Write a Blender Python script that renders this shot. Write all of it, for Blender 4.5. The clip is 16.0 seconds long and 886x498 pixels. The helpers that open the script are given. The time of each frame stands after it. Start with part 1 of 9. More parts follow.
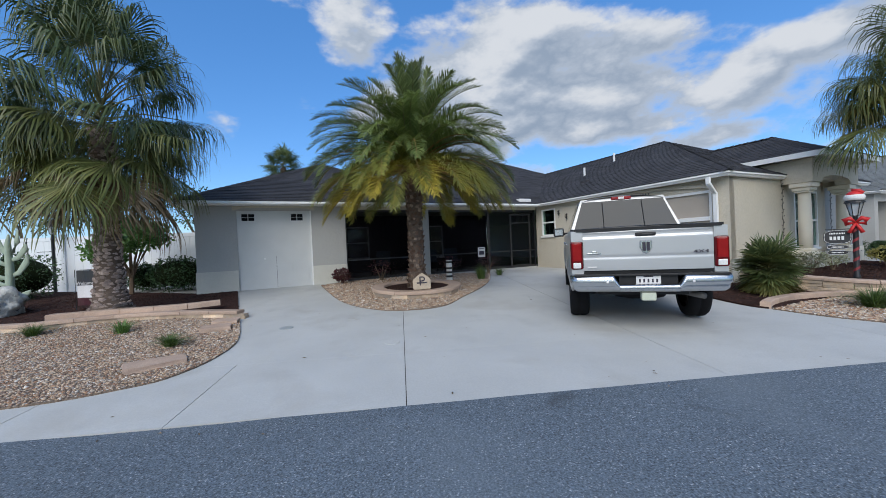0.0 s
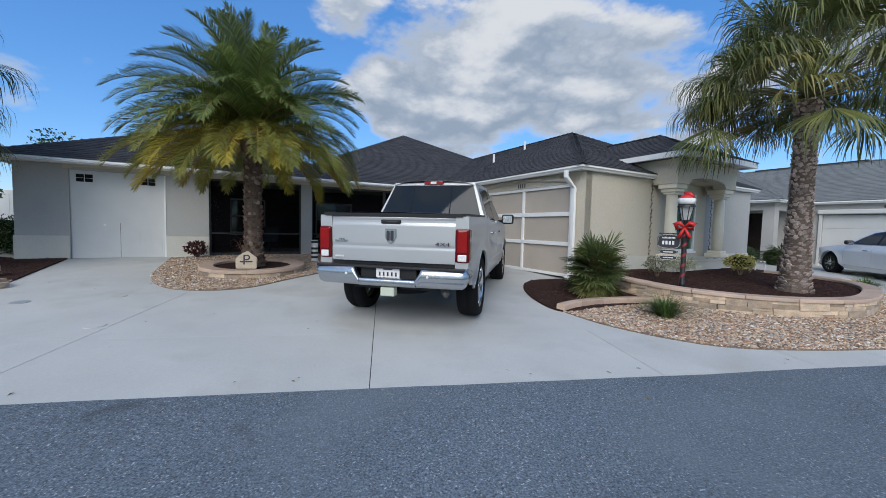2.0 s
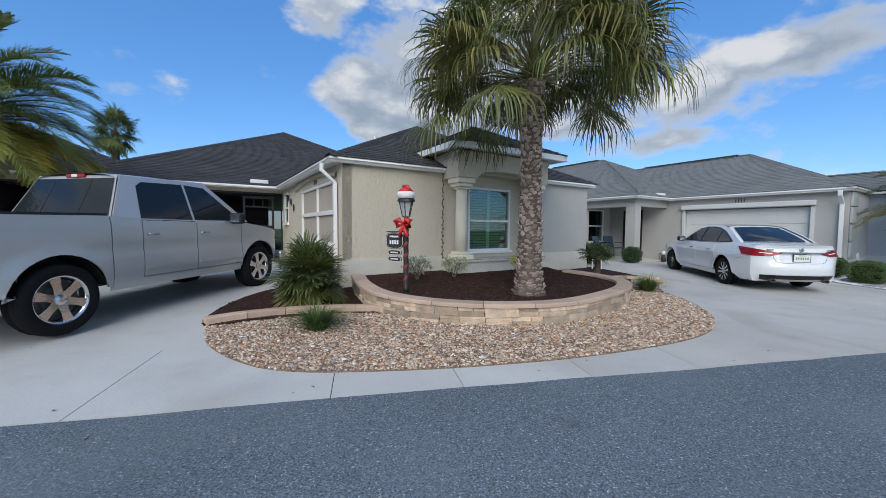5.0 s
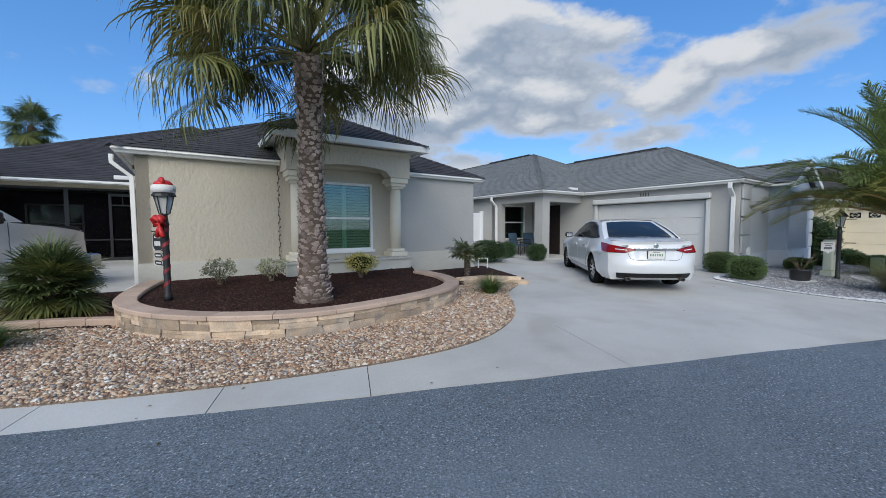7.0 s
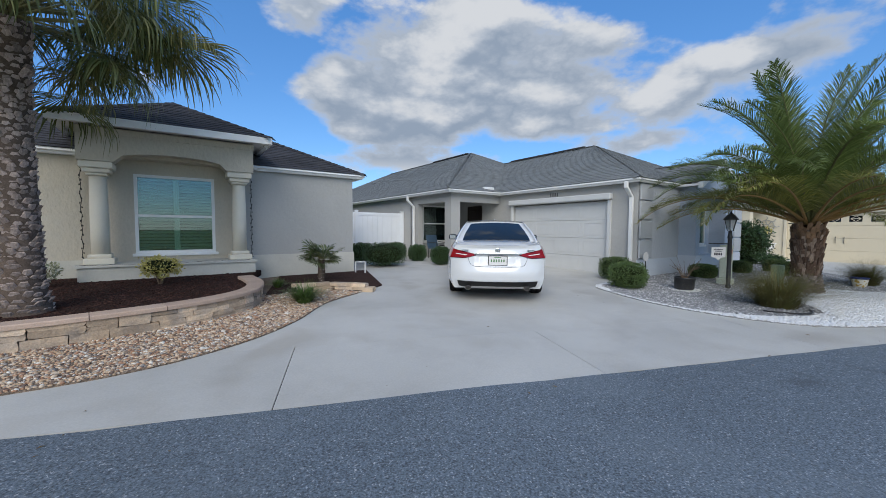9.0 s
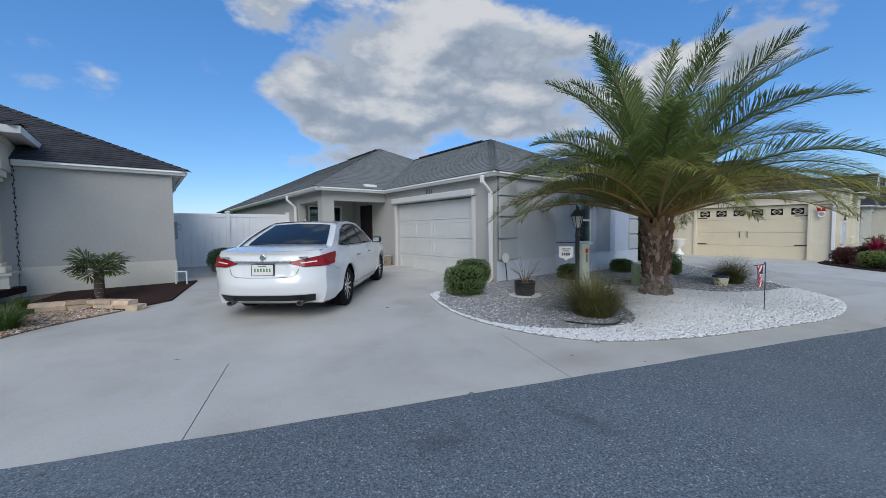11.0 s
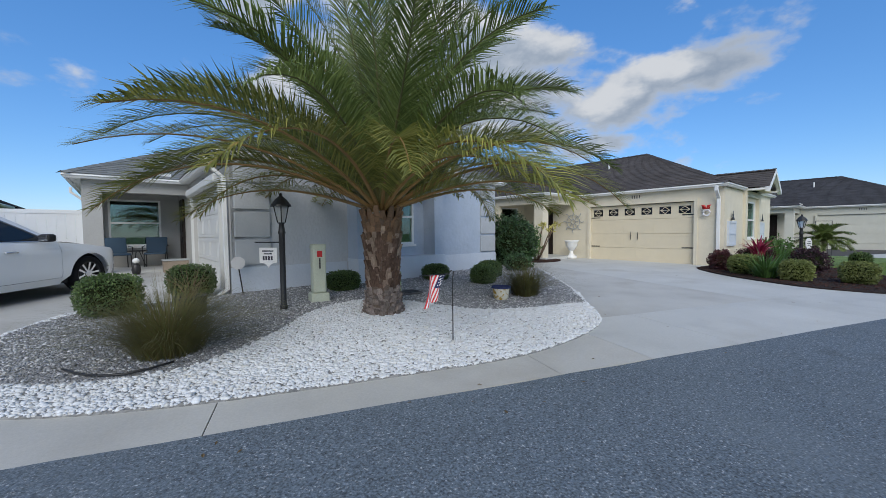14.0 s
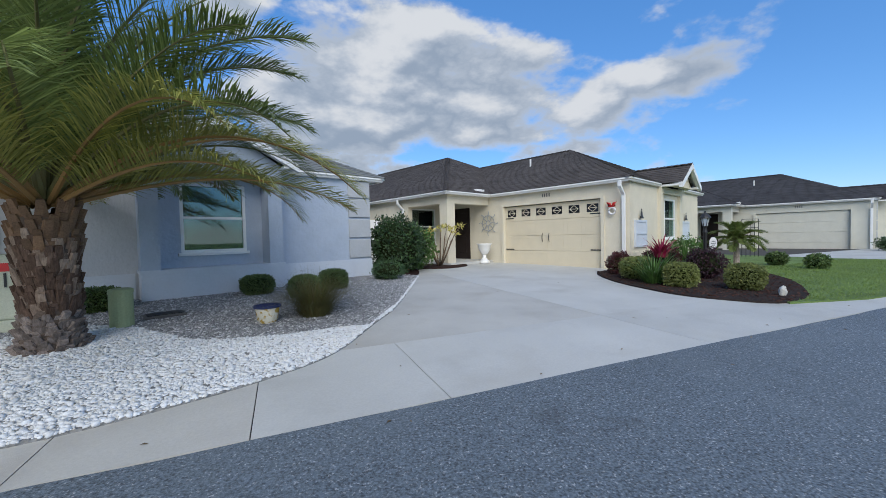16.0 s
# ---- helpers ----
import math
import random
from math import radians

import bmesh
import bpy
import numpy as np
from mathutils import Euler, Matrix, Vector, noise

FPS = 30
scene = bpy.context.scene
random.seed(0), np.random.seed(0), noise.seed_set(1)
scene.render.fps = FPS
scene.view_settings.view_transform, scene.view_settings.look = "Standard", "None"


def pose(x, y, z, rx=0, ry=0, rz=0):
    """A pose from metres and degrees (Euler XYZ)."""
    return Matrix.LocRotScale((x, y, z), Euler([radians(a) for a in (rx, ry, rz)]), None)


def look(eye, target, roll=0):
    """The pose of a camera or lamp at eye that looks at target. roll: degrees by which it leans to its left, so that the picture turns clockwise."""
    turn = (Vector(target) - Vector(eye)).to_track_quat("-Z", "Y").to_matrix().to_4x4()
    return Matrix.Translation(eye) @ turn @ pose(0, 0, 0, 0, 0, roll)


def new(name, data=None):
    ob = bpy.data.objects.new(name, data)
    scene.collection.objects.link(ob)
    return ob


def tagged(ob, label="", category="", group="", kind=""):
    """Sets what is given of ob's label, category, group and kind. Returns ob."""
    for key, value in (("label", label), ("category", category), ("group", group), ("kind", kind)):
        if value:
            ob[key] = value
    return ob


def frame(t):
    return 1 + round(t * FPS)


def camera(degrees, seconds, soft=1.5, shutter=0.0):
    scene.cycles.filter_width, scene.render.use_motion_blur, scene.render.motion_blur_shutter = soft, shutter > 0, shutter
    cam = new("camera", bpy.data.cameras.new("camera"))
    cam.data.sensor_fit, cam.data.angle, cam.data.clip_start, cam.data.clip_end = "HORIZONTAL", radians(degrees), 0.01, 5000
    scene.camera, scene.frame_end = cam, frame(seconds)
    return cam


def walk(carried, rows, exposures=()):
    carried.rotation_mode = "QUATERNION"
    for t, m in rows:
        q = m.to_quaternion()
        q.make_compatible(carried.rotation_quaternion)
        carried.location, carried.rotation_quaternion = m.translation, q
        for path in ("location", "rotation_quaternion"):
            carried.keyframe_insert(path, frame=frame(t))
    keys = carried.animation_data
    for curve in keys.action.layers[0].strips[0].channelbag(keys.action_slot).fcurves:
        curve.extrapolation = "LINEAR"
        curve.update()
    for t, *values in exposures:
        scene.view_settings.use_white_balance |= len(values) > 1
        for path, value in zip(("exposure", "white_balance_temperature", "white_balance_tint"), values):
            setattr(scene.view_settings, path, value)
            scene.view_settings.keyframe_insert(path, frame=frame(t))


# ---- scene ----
cam = camera(99.1, 16.0, 0.6)
PATH = [
    (0, (0.034, -3.329, 1.408), (0.255, -1.341, 1.388), -2.6),
    (0.5, (0.848, -3.274, 1.402), (1.081, -1.288, 1.358), -0.8),
    (1, (1.669, -3.231, 1.387), (1.919, -1.248, 1.314), 0.7),
    (1.5, (2.486, -3.186, 1.387), (2.765, -1.208, 1.288), 1.3),
    (2, (3.287, -3.16, 1.38), (3.602, -1.189, 1.267), 1.3),
    (2.5, (4.07, -3.151, 1.378), (4.419, -1.185, 1.26), 1.0),
    (3, (4.849, -3.14, 1.376), (5.207, -1.177, 1.256), 0.8),
    (3.5, (5.645, -3.132, 1.375), (6.005, -1.168, 1.264), 0.4),
    (4, (6.446, -3.136, 1.382), (6.821, -1.174, 1.284), 0.1),
    (4.2, (6.794, -3.154, 1.394), (7.175, -1.193, 1.3), 0.2),
    (6.3, (10.214, -3.146, 1.41), (10.698, -1.21, 1.288), 0.1),
    (6.5, (10.548, -3.132, 1.41), (11.034, -1.196, 1.29), -0.0),
    (7, (11.385, -3.123, 1.405), (11.872, -1.187, 1.293), -0.2),
    (7.5, (12.234, -3.111, 1.41), (12.722, -1.174, 1.302), -0.0),
    (8, (13.056, -3.09, 1.411), (13.549, -1.155, 1.305), 0.3),
    (8.5, (13.887, -3.07, 1.398), (14.383, -1.136, 1.293), 0.4),
    (9, (14.689, -3.044, 1.392), (15.2, -1.113, 1.289), 0.3),
    (9.2, (14.967, -3.077, 1.379), (15.498, -1.151, 1.282), 0.2),
    (11.3, (18.615, -2.868, 1.404), (19.254, -0.976, 1.3), -0.7),
    (11.5, (18.982, -2.854, 1.378), (19.626, -0.963, 1.273), -0.6),
    (12, (19.855, -2.804, 1.338), (20.517, -0.92, 1.229), -0.3),
    (12.5, (20.737, -2.773, 1.314), (21.414, -0.894, 1.202), 0.1),
    (13, (21.597, -2.716, 1.292), (22.286, -0.842, 1.184), 0.2),
    (13.5, (22.452, -2.671, 1.269), (23.146, -0.798, 1.168), -0.0),
    (14, (23.309, -2.607, 1.228), (24.01, -0.736, 1.141), -0.6),
    (14.5, (24.157, -2.551, 1.201), (24.868, -0.684, 1.124), -0.7),
    (15, (24.958, -2.463, 1.193), (25.695, -0.605, 1.125), -0.7),
    (15.5, (25.806, -2.421, 1.176), (26.564, -0.571, 1.112), -0.9),
    (16, (26.648, -2.38, 1.139), (27.433, -0.541, 1.075), -1.4),
]
walk(cam, [(t, look(eye, target, roll)) for t, eye, target, roll in PATH], [(0.0, -0.06, 5880, 9), (3.5, -0.04, 5960, 9), (7.0, -0.05, 6000, 9), (12.5, -0.25, 5950, 9), (16.0, -0.06, 5940, 9)])

# ---- sky, sun, exposure ----


def sky_world():
    w = bpy.data.worlds.new("sky")
    scene.world = w
    w.use_nodes = True
    nt = w.node_tree
    n, l = nt.nodes, nt.links
    bg = n["Background"]
    sky = n.new("ShaderNodeTexSky")
    sky.sky_type, sky.sun_disc = "NISHITA", False
    sky.sun_elevation, sky.sun_rotation = radians(SUN_EL), radians(SUN_AZ)
    sky.altitude, sky.dust_density, sky.ozone_density = 10, 0.3, 3.5
    tc = n.new("ShaderNodeTexCoord")
    nz = n.new("ShaderNodeTexNoise")
    nz.inputs["Scale"].default_value, nz.inputs["Detail"].default_value = 4.6, 9.0
    nz.inputs["Roughness"].default_value = 0.55
    mp = n.new("ShaderNodeMapping")
    mp.inputs["Scale"].default_value = (1.0, 1.0, 1.9)
    l.new(tc.outputs["Generated"], mp.inputs["Vector"])
    l.new(mp.outputs["Vector"], nz.inputs["Vector"])
    # cumulus banks: soft lobes in direction space, torn by noise
    total = None
    for az, el, raz, rel, amp in CLOUDS:
        a, e = radians(az), radians(el)
        c = Vector((math.sin(a) * math.cos(e), math.cos(a) * math.cos(e), math.sin(e)))
        side = Vector((math.cos(a), -math.sin(a), 0))
        up = side.cross(c)
        parts = []
        for ax, r in ((side, raz), (up, rel)):
            d = n.new("ShaderNodeVectorMath")
            d.operation = "DOT_PRODUCT"
            d.inputs[1].default_value = ax / math.sin(radians(r))
            l.new(tc.outputs["Generated"], d.inputs[0])
            off = n.new("ShaderNodeMath")
            off.operation = "SUBTRACT"
            l.new(d.outputs["Value"], off.inputs[0])
            off.inputs[1].default_value = c.dot(ax) / math.sin(radians(r))
            p = n.new("ShaderNodeMath")
            p.operation = "MULTIPLY"
            l.new(off.outputs[0], p.inputs[0])
            l.new(off.outputs[0], p.inputs[1])
            parts.append(p)
        s = n.new("ShaderNodeMath")
        l.new(parts[0].outputs[0], s.inputs[0])
        l.new(parts[1].outputs[0], s.inputs[1])
        front = n.new("ShaderNodeVectorMath")
        front.operation = "DOT_PRODUCT"
        front.inputs[1].default_value = c
        l.new(tc.outputs["Generated"], front.inputs[0])
        near = n.new("ShaderNodeMapRange")
        near.inputs["From Min"].default_value, near.inputs["From Max"].default_value = 0.2, 0.5
        l.new(front.outputs["Value"], near.inputs["Value"])
        m = n.new("ShaderNodeMapRange")
        m.inputs["From Min"].default_value, m.inputs["From Max"].default_value = 1.6, 0.0
        m.inputs["To Min"].default_value, m.inputs["To Max"].default_value = 0.0, amp
        l.new(s.outputs[0], m.inputs["Value"])
        mm = n.new("ShaderNodeMath")
        mm.operation = "MULTIPLY"
        l.new(m.outputs[0], mm.inputs[0])
        l.new(near.outputs[0], mm.inputs[1])
        if total is None:
            total = mm
        else:
            t = n.new("ShaderNodeMath")
            t.operation = "MAXIMUM"
            l.new(total.outputs[0], t.inputs[0])
            l.new(mm.outputs[0], t.inputs[1])
            total = t
    # density = lobes + noise
    k = n.new("ShaderNodeMath")
    k.operation = "MULTIPLY_ADD"
    l.new(nz.outputs["Fac"], k.inputs[0])
    k.inputs[1].default_value, k.inputs[2].default_value = 2.5, -1.28
    dens = n.new("ShaderNodeMath")
    l.new(total.outputs[0], dens.inputs[0])
    l.new(k.outputs[0], dens.inputs[1])
    mask = n.new("ShaderNodeMapRange")
    mask.interpolation_type = "SMOOTHSTEP"
    mask.inputs["From Min"].default_value, mask.inputs["From Max"].default_value = 0.22, 0.60
    l.new(dens.outputs[0], mask.inputs["Value"])
    # relief: a copy of the noise shifted towards the light tells the lit flanks from the grey bases
    mp2 = n.new("ShaderNodeMapping")
    mp2.inputs["Scale"].default_value = (1.0, 1.0, 1.9)
    mp2.inputs["Location"].default_value = (-0.05, 0.0, 0.09)
    nz2 = n.new("ShaderNodeTexNoise")
    nz2.inputs["Scale"].default_value, nz2.inputs["Detail"].default_value = 4.6, 5.0
    nz2.inputs["Roughness"].default_value = 0.5
    l.new(tc.outputs["Generated"], mp2.inputs["Vector"])
    l.new(mp2.outputs["Vector"], nz2.inputs["Vector"])
    rel = n.new("ShaderNodeMath")
    rel.operation = "SUBTRACT"
    l.new(nz.outputs["Fac"], rel.inputs[0])
    l.new(nz2.outputs["Fac"], rel.inputs[1])
    # the banks are white above and thin at the rim, blue-grey in the thick underside
    sep = n.new("ShaderNodeSeparateXYZ")
    l.new(tc.outputs["Generated"], sep.inputs[0])
    crest = n.new("ShaderNodeMath")
    crest.operation = "MULTIPLY_ADD"
    l.new(rel.outputs[0], crest.inputs[0])
    crest.inputs[1].default_value = 1.5
    l.new(sep.outputs["Z"], crest.inputs[2])
    high = n.new("ShaderNodeMapRange")
    high.interpolation_type = "SMOOTHSTEP"
    high.inputs["From Min"].default_value, high.inputs["From Max"].default_value = 0.20, 0.60
    l.new(crest.outputs[0], high.inputs["Value"])
    thin = n.new("ShaderNodeMapRange")
    thin.inputs["To Max"].default_value = 0.85
    thin.inputs["From Min"].default_value, thin.inputs["From Max"].default_value = 0.78, 0.30
    l.new(dens.outputs[0], thin.inputs["Value"])
    low = n.new("ShaderNodeMapRange")
    low.interpolation_type = "SMOOTHSTEP"
    low.inputs["From Min"].default_value, low.inputs["From Max"].default_value = 0.20, 0.13
    l.new(sep.outputs["Z"], low.inputs["Value"])
    bright = n.new("ShaderNodeMath")
    bright.operation = "MAXIMUM"
    l.new(high.outputs[0], bright.inputs[0])
    l.new(thin.outputs[0], bright.inputs[1])
    bright2 = n.new("ShaderNodeMath")
    bright2.operation = "MAXIMUM"
    l.new(bright.outputs[0], bright2.inputs[0])
    l.new(low.outputs[0], bright2.inputs[1])
    shade = n.new("ShaderNodeValToRGB")
    r = shade.color_ramp
    r.elements[0].position, r.elements[0].color = 0.0, (0.43, 0.50, 0.60, 1)
    r.elements[1].position, r.elements[1].color = 1.0, (0.98, 0.96, 0.94, 1)
    e = r.elements.new(0.5)
    e.color = (0.67, 0.71, 0.77, 1)
    l.new(bright2.outputs[0], shade.inputs["Fac"])
    gain = n.new("ShaderNodeVectorMath")
    gain.operation = "SCALE"
    gain.inputs["Scale"].default_value = CLOUD_GAIN
    l.new(shade.outputs["Color"], gain.inputs[0])
    mix = n.new("ShaderNodeMix")
    mix.data_type = "RGBA"
    l.new(mask.outputs[0], mix.inputs["Factor"])
    hs = n.new("ShaderNodeHueSaturation")
    hs.inputs["Saturation"].default_value = 1.12
    hs.inputs["Value"].default_value = 1.35
    l.new(sky.outputs["Color"], hs.inputs["Color"])
    haze = n.new("ShaderNodeMix")
    haze.data_type = "RGBA"
    haze.inputs["Factor"].default_value = 0.32
    haze.inputs["B"].default_value = (0.9, 3.0, 7.4, 1)
    l.new(hs.outputs["Color"], haze.inputs["A"])
    l.new(haze.outputs["Result"], mix.inputs["A"])
    l.new(gain.outputs[0], mix.inputs["B"])
    l.new(mix.outputs["Result"], bg.inputs["Color"])
    bg.inputs["Strength"].default_value = SKY_STRENGTH


SUN_EL, SUN_AZ = 35.0, 200.0
SKY_STRENGTH, CLOUD_GAIN = 0.12, 6.4
# azimuth (from +y towards +x), elevation, half widths, strength
CLOUDS = [(17, 22, 17, 10, 1.0), (30, 20, 16, 8, 1.0), (3, 19, 8, 6, 0.85), (44, 18, 10, 5, 0.7), (55, 19, 8, 2.6, 0.55), (14, 10, 16, 2.6, 0.62), (-5, 31, 5, 6, 0.6), (36, 12, 14, 2.2, 0.5),
          (200, 38, 65, 45, 0.6), (115, 45, 40, 40, 0.42), (272, 45, 32, 40, 0.55), (20, 84, 30, 30, 0.55)]
sky_world()
sun = new("sun", bpy.data.lights.new("sun", "SUN"))
sun.data.energy, sun.data.angle, sun.data.color = 2.75, radians(45), (1.0, 0.92, 0.81)
sun_dir = Vector((math.sin(radians(SUN_AZ)) * math.cos(radians(SUN_EL)), math.cos(radians(SUN_AZ)) * math.cos(radians(SUN_EL)), math.sin(radians(SUN_EL))))
sun.matrix_world = look(sun_dir * 60 + Vector((12, 0, 0)), (12, 0, 0))

# ---- materials ----
def pbr(name, col, rough=0.7, metal=0.0, var=0.12, scale=3.0, fine=60.0, fine_var=0.1, bump=0.0, bump_scale=None, island=0.0, obj=0.0, coat=0.0, col2=None, col2_at=(0.5, 0.7), col2_scale=None, voronoi=False, stretch=(1, 1, 1), trans=0.0, spec=0.5):
    """A surface with broad stains, fine grain and relief in real metres; island and obj vary single pieces."""
    m = bpy.data.materials.new(name)
    m.use_nodes = True
    nt = m.node_tree
    n, l = nt.nodes, nt.links
    b = n["Principled BSDF"]
    b.inputs["Roughness"].default_value, b.inputs["Metallic"].default_value = rough, metal
    b.inputs["Coat Weight"].default_value = coat
    b.inputs["Specular IOR Level"].default_value = spec
    b.inputs["Coat Roughness"].default_value = 0.05
    g = n.new("ShaderNodeNewGeometry")
    mp = n.new("ShaderNodeMapping")
    mp.inputs["Scale"].default_value = stretch
    l.new(g.outputs["Position"], mp.inputs["Vector"])
    pos = mp.outputs["Vector"]

    def noisy(sc, det=4.0):
        t = n.new("ShaderNodeTexNoise")
        t.inputs["Scale"].default_value, t.inputs["Detail"].default_value = sc, det
        l.new(pos, t.inputs["Vector"])
        return t.outputs["Fac"]

    def scaled(fac, amount):
        r = n.new("ShaderNodeMapRange")
        r.inputs["From Min"].default_value, r.inputs["From Max"].default_value = 0.25, 0.75
        r.inputs["To Min"].default_value, r.inputs["To Max"].default_value = 1 - amount, 1 + amount
        l.new(fac, r.inputs["Value"])
        return r.outputs[0]

    base = n.new("ShaderNodeRGB")
    base.outputs[0].default_value = (*col, 1)
    colour = base.outputs[0]
    if col2:
        mx = n.new("ShaderNodeMix")
        mx.data_type = "RGBA"
        r = n.new("ShaderNodeMapRange")
        r.inputs["From Min"].default_value, r.inputs["From Max"].default_value = col2_at
        if col2_scale:
            l.new(noisy(col2_scale, 5), r.inputs["Value"])
        else:
            l.new(g.outputs["Random Per Island"], r.inputs["Value"])
        l.new(r.outputs[0], mx.inputs["Factor"])
        l.new(colour, mx.inputs["A"])
        mx.inputs["B"].default_value = (*col2, 1)
        colour = mx.outputs["Result"]
    factors = []
    if var:
        factors.append(scaled(noisy(scale), var))
    if fine_var:
        factors.append(scaled(noisy(fine, 3), fine_var))
    for amount, out in ((island, g.outputs["Random Per Island"]), (obj, None)):
        if amount:
            if out is None:
                out = n.new("ShaderNodeObjectInfo").outputs["Random"]
            r = n.new("ShaderNodeMapRange")
            r.inputs["To Min"].default_value, r.inputs["To Max"].default_value = 1 - amount, 1 + amount
            l.new(out, r.inputs["Value"])
            factors.append(r.outputs[0])
    for f in factors:
        s = n.new("ShaderNodeVectorMath")
        s.operation = "SCALE"
        l.new(colour, s.inputs[0])
        l.new(f, s.inputs["Scale"])
        colour = s.outputs[0]
    l.new(colour, b.inputs["Base Color"])
    if bump:
        bp = n.new("ShaderNodeBump")
        bp.inputs["Strength"].default_value = 1.0
        bp.inputs["Distance"].default_value = bump
        if voronoi:
            v = n.new("ShaderNodeTexVoronoi")
            v.inputs["Scale"].default_value = bump_scale or fine
            l.new(pos, v.inputs["Vector"])
            l.new(v.outputs["Distance"], bp.inputs["Height"])
        else:
            l.new(noisy(bump_scale or fine, 5), bp.inputs["Height"])
        l.new(bp.outputs["Normal"], b.inputs["Normal"])
    if trans:
        b.inputs["Transmission Weight"].default_value = trans
    return m


def leaf_mat(name, col, col2, rough=0.5, through_leaf=0.35):
    """Leaf blades: glossy upper skin with some light coming through, varied leaf by leaf."""
    m = pbr(name, col, rough, var=0.25, scale=1.5, fine=25, fine_var=0.15, island=0.25, col2=col2, col2_at=(0.55, 1.0), obj=0.18)
    n, l = m.node_tree.nodes, m.node_tree.links
    b = n["Principled BSDF"]
    t = n.new("ShaderNodeBsdfTranslucent")
    l.new(b.inputs["Base Color"].links[0].from_socket, t.inputs["Color"])
    mx = n.new("ShaderNodeMixShader")
    mx.inputs["Fac"].default_value = through_leaf
    l.new(b.outputs[0], mx.inputs[1])
    l.new(t.outputs[0], mx.inputs[2])
    l.new(mx.outputs[0], n["Material Output"].inputs["Surface"])
    return m


M = {}
M["asphalt"] = pbr("asphalt", (0.114, 0.140, 0.166), 0.85, var=0.16, scale=0.35, fine=75, fine_var=0.75, bump=0.008, bump_scale=60, col2=(0.31, 0.33, 0.35), col2_at=(0.60, 0.68), col2_scale=62)


def stains(m, tint, scale, lo, hi, amount):
    """Blotches with ragged edges laid over a surface's colour."""
    n, l = m.node_tree.nodes, m.node_tree.links
    b = n["Principled BSDF"]
    src = b.inputs["Base Color"].links[0].from_socket
    g = next(q for q in n if q.bl_idname == "ShaderNodeNewGeometry")
    t = n.new("ShaderNodeTexNoise")
    t.inputs["Scale"].default_value, t.inputs["Detail"].default_value, t.inputs["Distortion"].default_value = scale, 7.0, 0.4
    l.new(g.outputs["Position"], t.inputs["Vector"])
    r = n.new("ShaderNodeMapRange")
    r.inputs["From Min"].default_value, r.inputs["From Max"].default_value = lo, hi
    r.inputs["To Max"].default_value = amount
    l.new(t.outputs["Fac"], r.inputs["Value"])
    mx = n.new("ShaderNodeMix")
    mx.data_type = "RGBA"
    mx.inputs["B"].default_value = (*tint, 1)
    l.new(r.outputs[0], mx.inputs["Factor"])
    l.new(src, mx.inputs["A"])
    l.new(mx.outputs["Result"], b.inputs["Base Color"])


stains(M["asphalt"], (0.05, 0.055, 0.062), 1.1, 0.66, 0.72, 0.55)
stains(M["asphalt"], (0.17, 0.20, 0.225), 0.5, 0.52, 0.72, 0.5)
M["concrete"] = pbr("concrete", (0.50, 0.50, 0.475), 0.75, var=0.09, scale=0.9, fine=60, fine_var=0.06, bump=0.0015, bump_scale=180, col2=(0.43, 0.43, 0.41), col2_at=(0.55, 0.8), col2_scale=1.7, obj=0.03)
# slightly darker and warmer than the other slabs
M["concrete_warm"] = pbr("concrete_warm", (0.475, 0.466, 0.432), 0.75, var=0.11, scale=0.7, fine=60, fine_var=0.07, bump=0.0015, bump_scale=180, col2=(0.415, 0.402, 0.37), col2_at=(0.5, 0.75), col2_scale=1.3, obj=0.03)
stains(M["concrete"], (0.36, 0.335, 0.29), 0.8, 0.56, 0.72, 0.45)
stains(M["concrete_warm"], (0.34, 0.31, 0.265), 0.9, 0.54, 0.72, 0.5)
M["soil"] = pbr("soil", (0.038, 0.03, 0.027), 0.95, fine_var=0.4, bump=0.02, bump_scale=40, spec=0.1)
M["joint"] = pbr("joint_filler", (0.09, 0.085, 0.08), 0.9, spec=0.1)
M["grass"] = pbr("lawn_grass", (0.125, 0.195, 0.042), 0.8, var=0.3, scale=1.2, fine=90, fine_var=0.4, bump=0.02, bump_scale=70)
M["mulch"] = pbr("mulch", (0.042, 0.024, 0.020), 0.9, var=0.2, fine=70, fine_var=0.45, bump=0.03, bump_scale=45, island=0.4, spec=0.1)
M["stucco_tan"] = pbr("stucco_tan", (0.53, 0.48, 0.385), 0.85, var=0.05, scale=1.0, fine=30, fine_var=0.05, bump=0.017, bump_scale=15, stretch=(1, 1, 0.62))
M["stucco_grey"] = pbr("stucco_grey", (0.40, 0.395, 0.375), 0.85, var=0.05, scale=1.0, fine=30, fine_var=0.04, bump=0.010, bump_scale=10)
# grey house's stucco, lightened to carry the light on its front wall
M["stucco_grey_lit"] = pbr("stucco_grey_lit", (0.50, 0.515, 0.54), 0.85, var=0.05, scale=1.0, fine=30, fine_var=0.05, bump=0.017, bump_scale=14, stretch=(1, 1, 0.62))
M["stucco_band"] = pbr("stucco_band", (0.56, 0.545, 0.48), 0.85, var=0.05, fine=30, fine_var=0.04, bump=0.006, bump_scale=14)
M["stucco_cream"] = pbr("stucco_cream", (0.66, 0.605, 0.475), 0.85, var=0.05, fine=30, fine_var=0.04, bump=0.008, bump_scale=12)
M["stucco_white"] = pbr("stucco_white", (0.56, 0.60, 0.655), 0.85, var=0.04, fine=30, fine_var=0.03, bump=0.008, bump_scale=12)
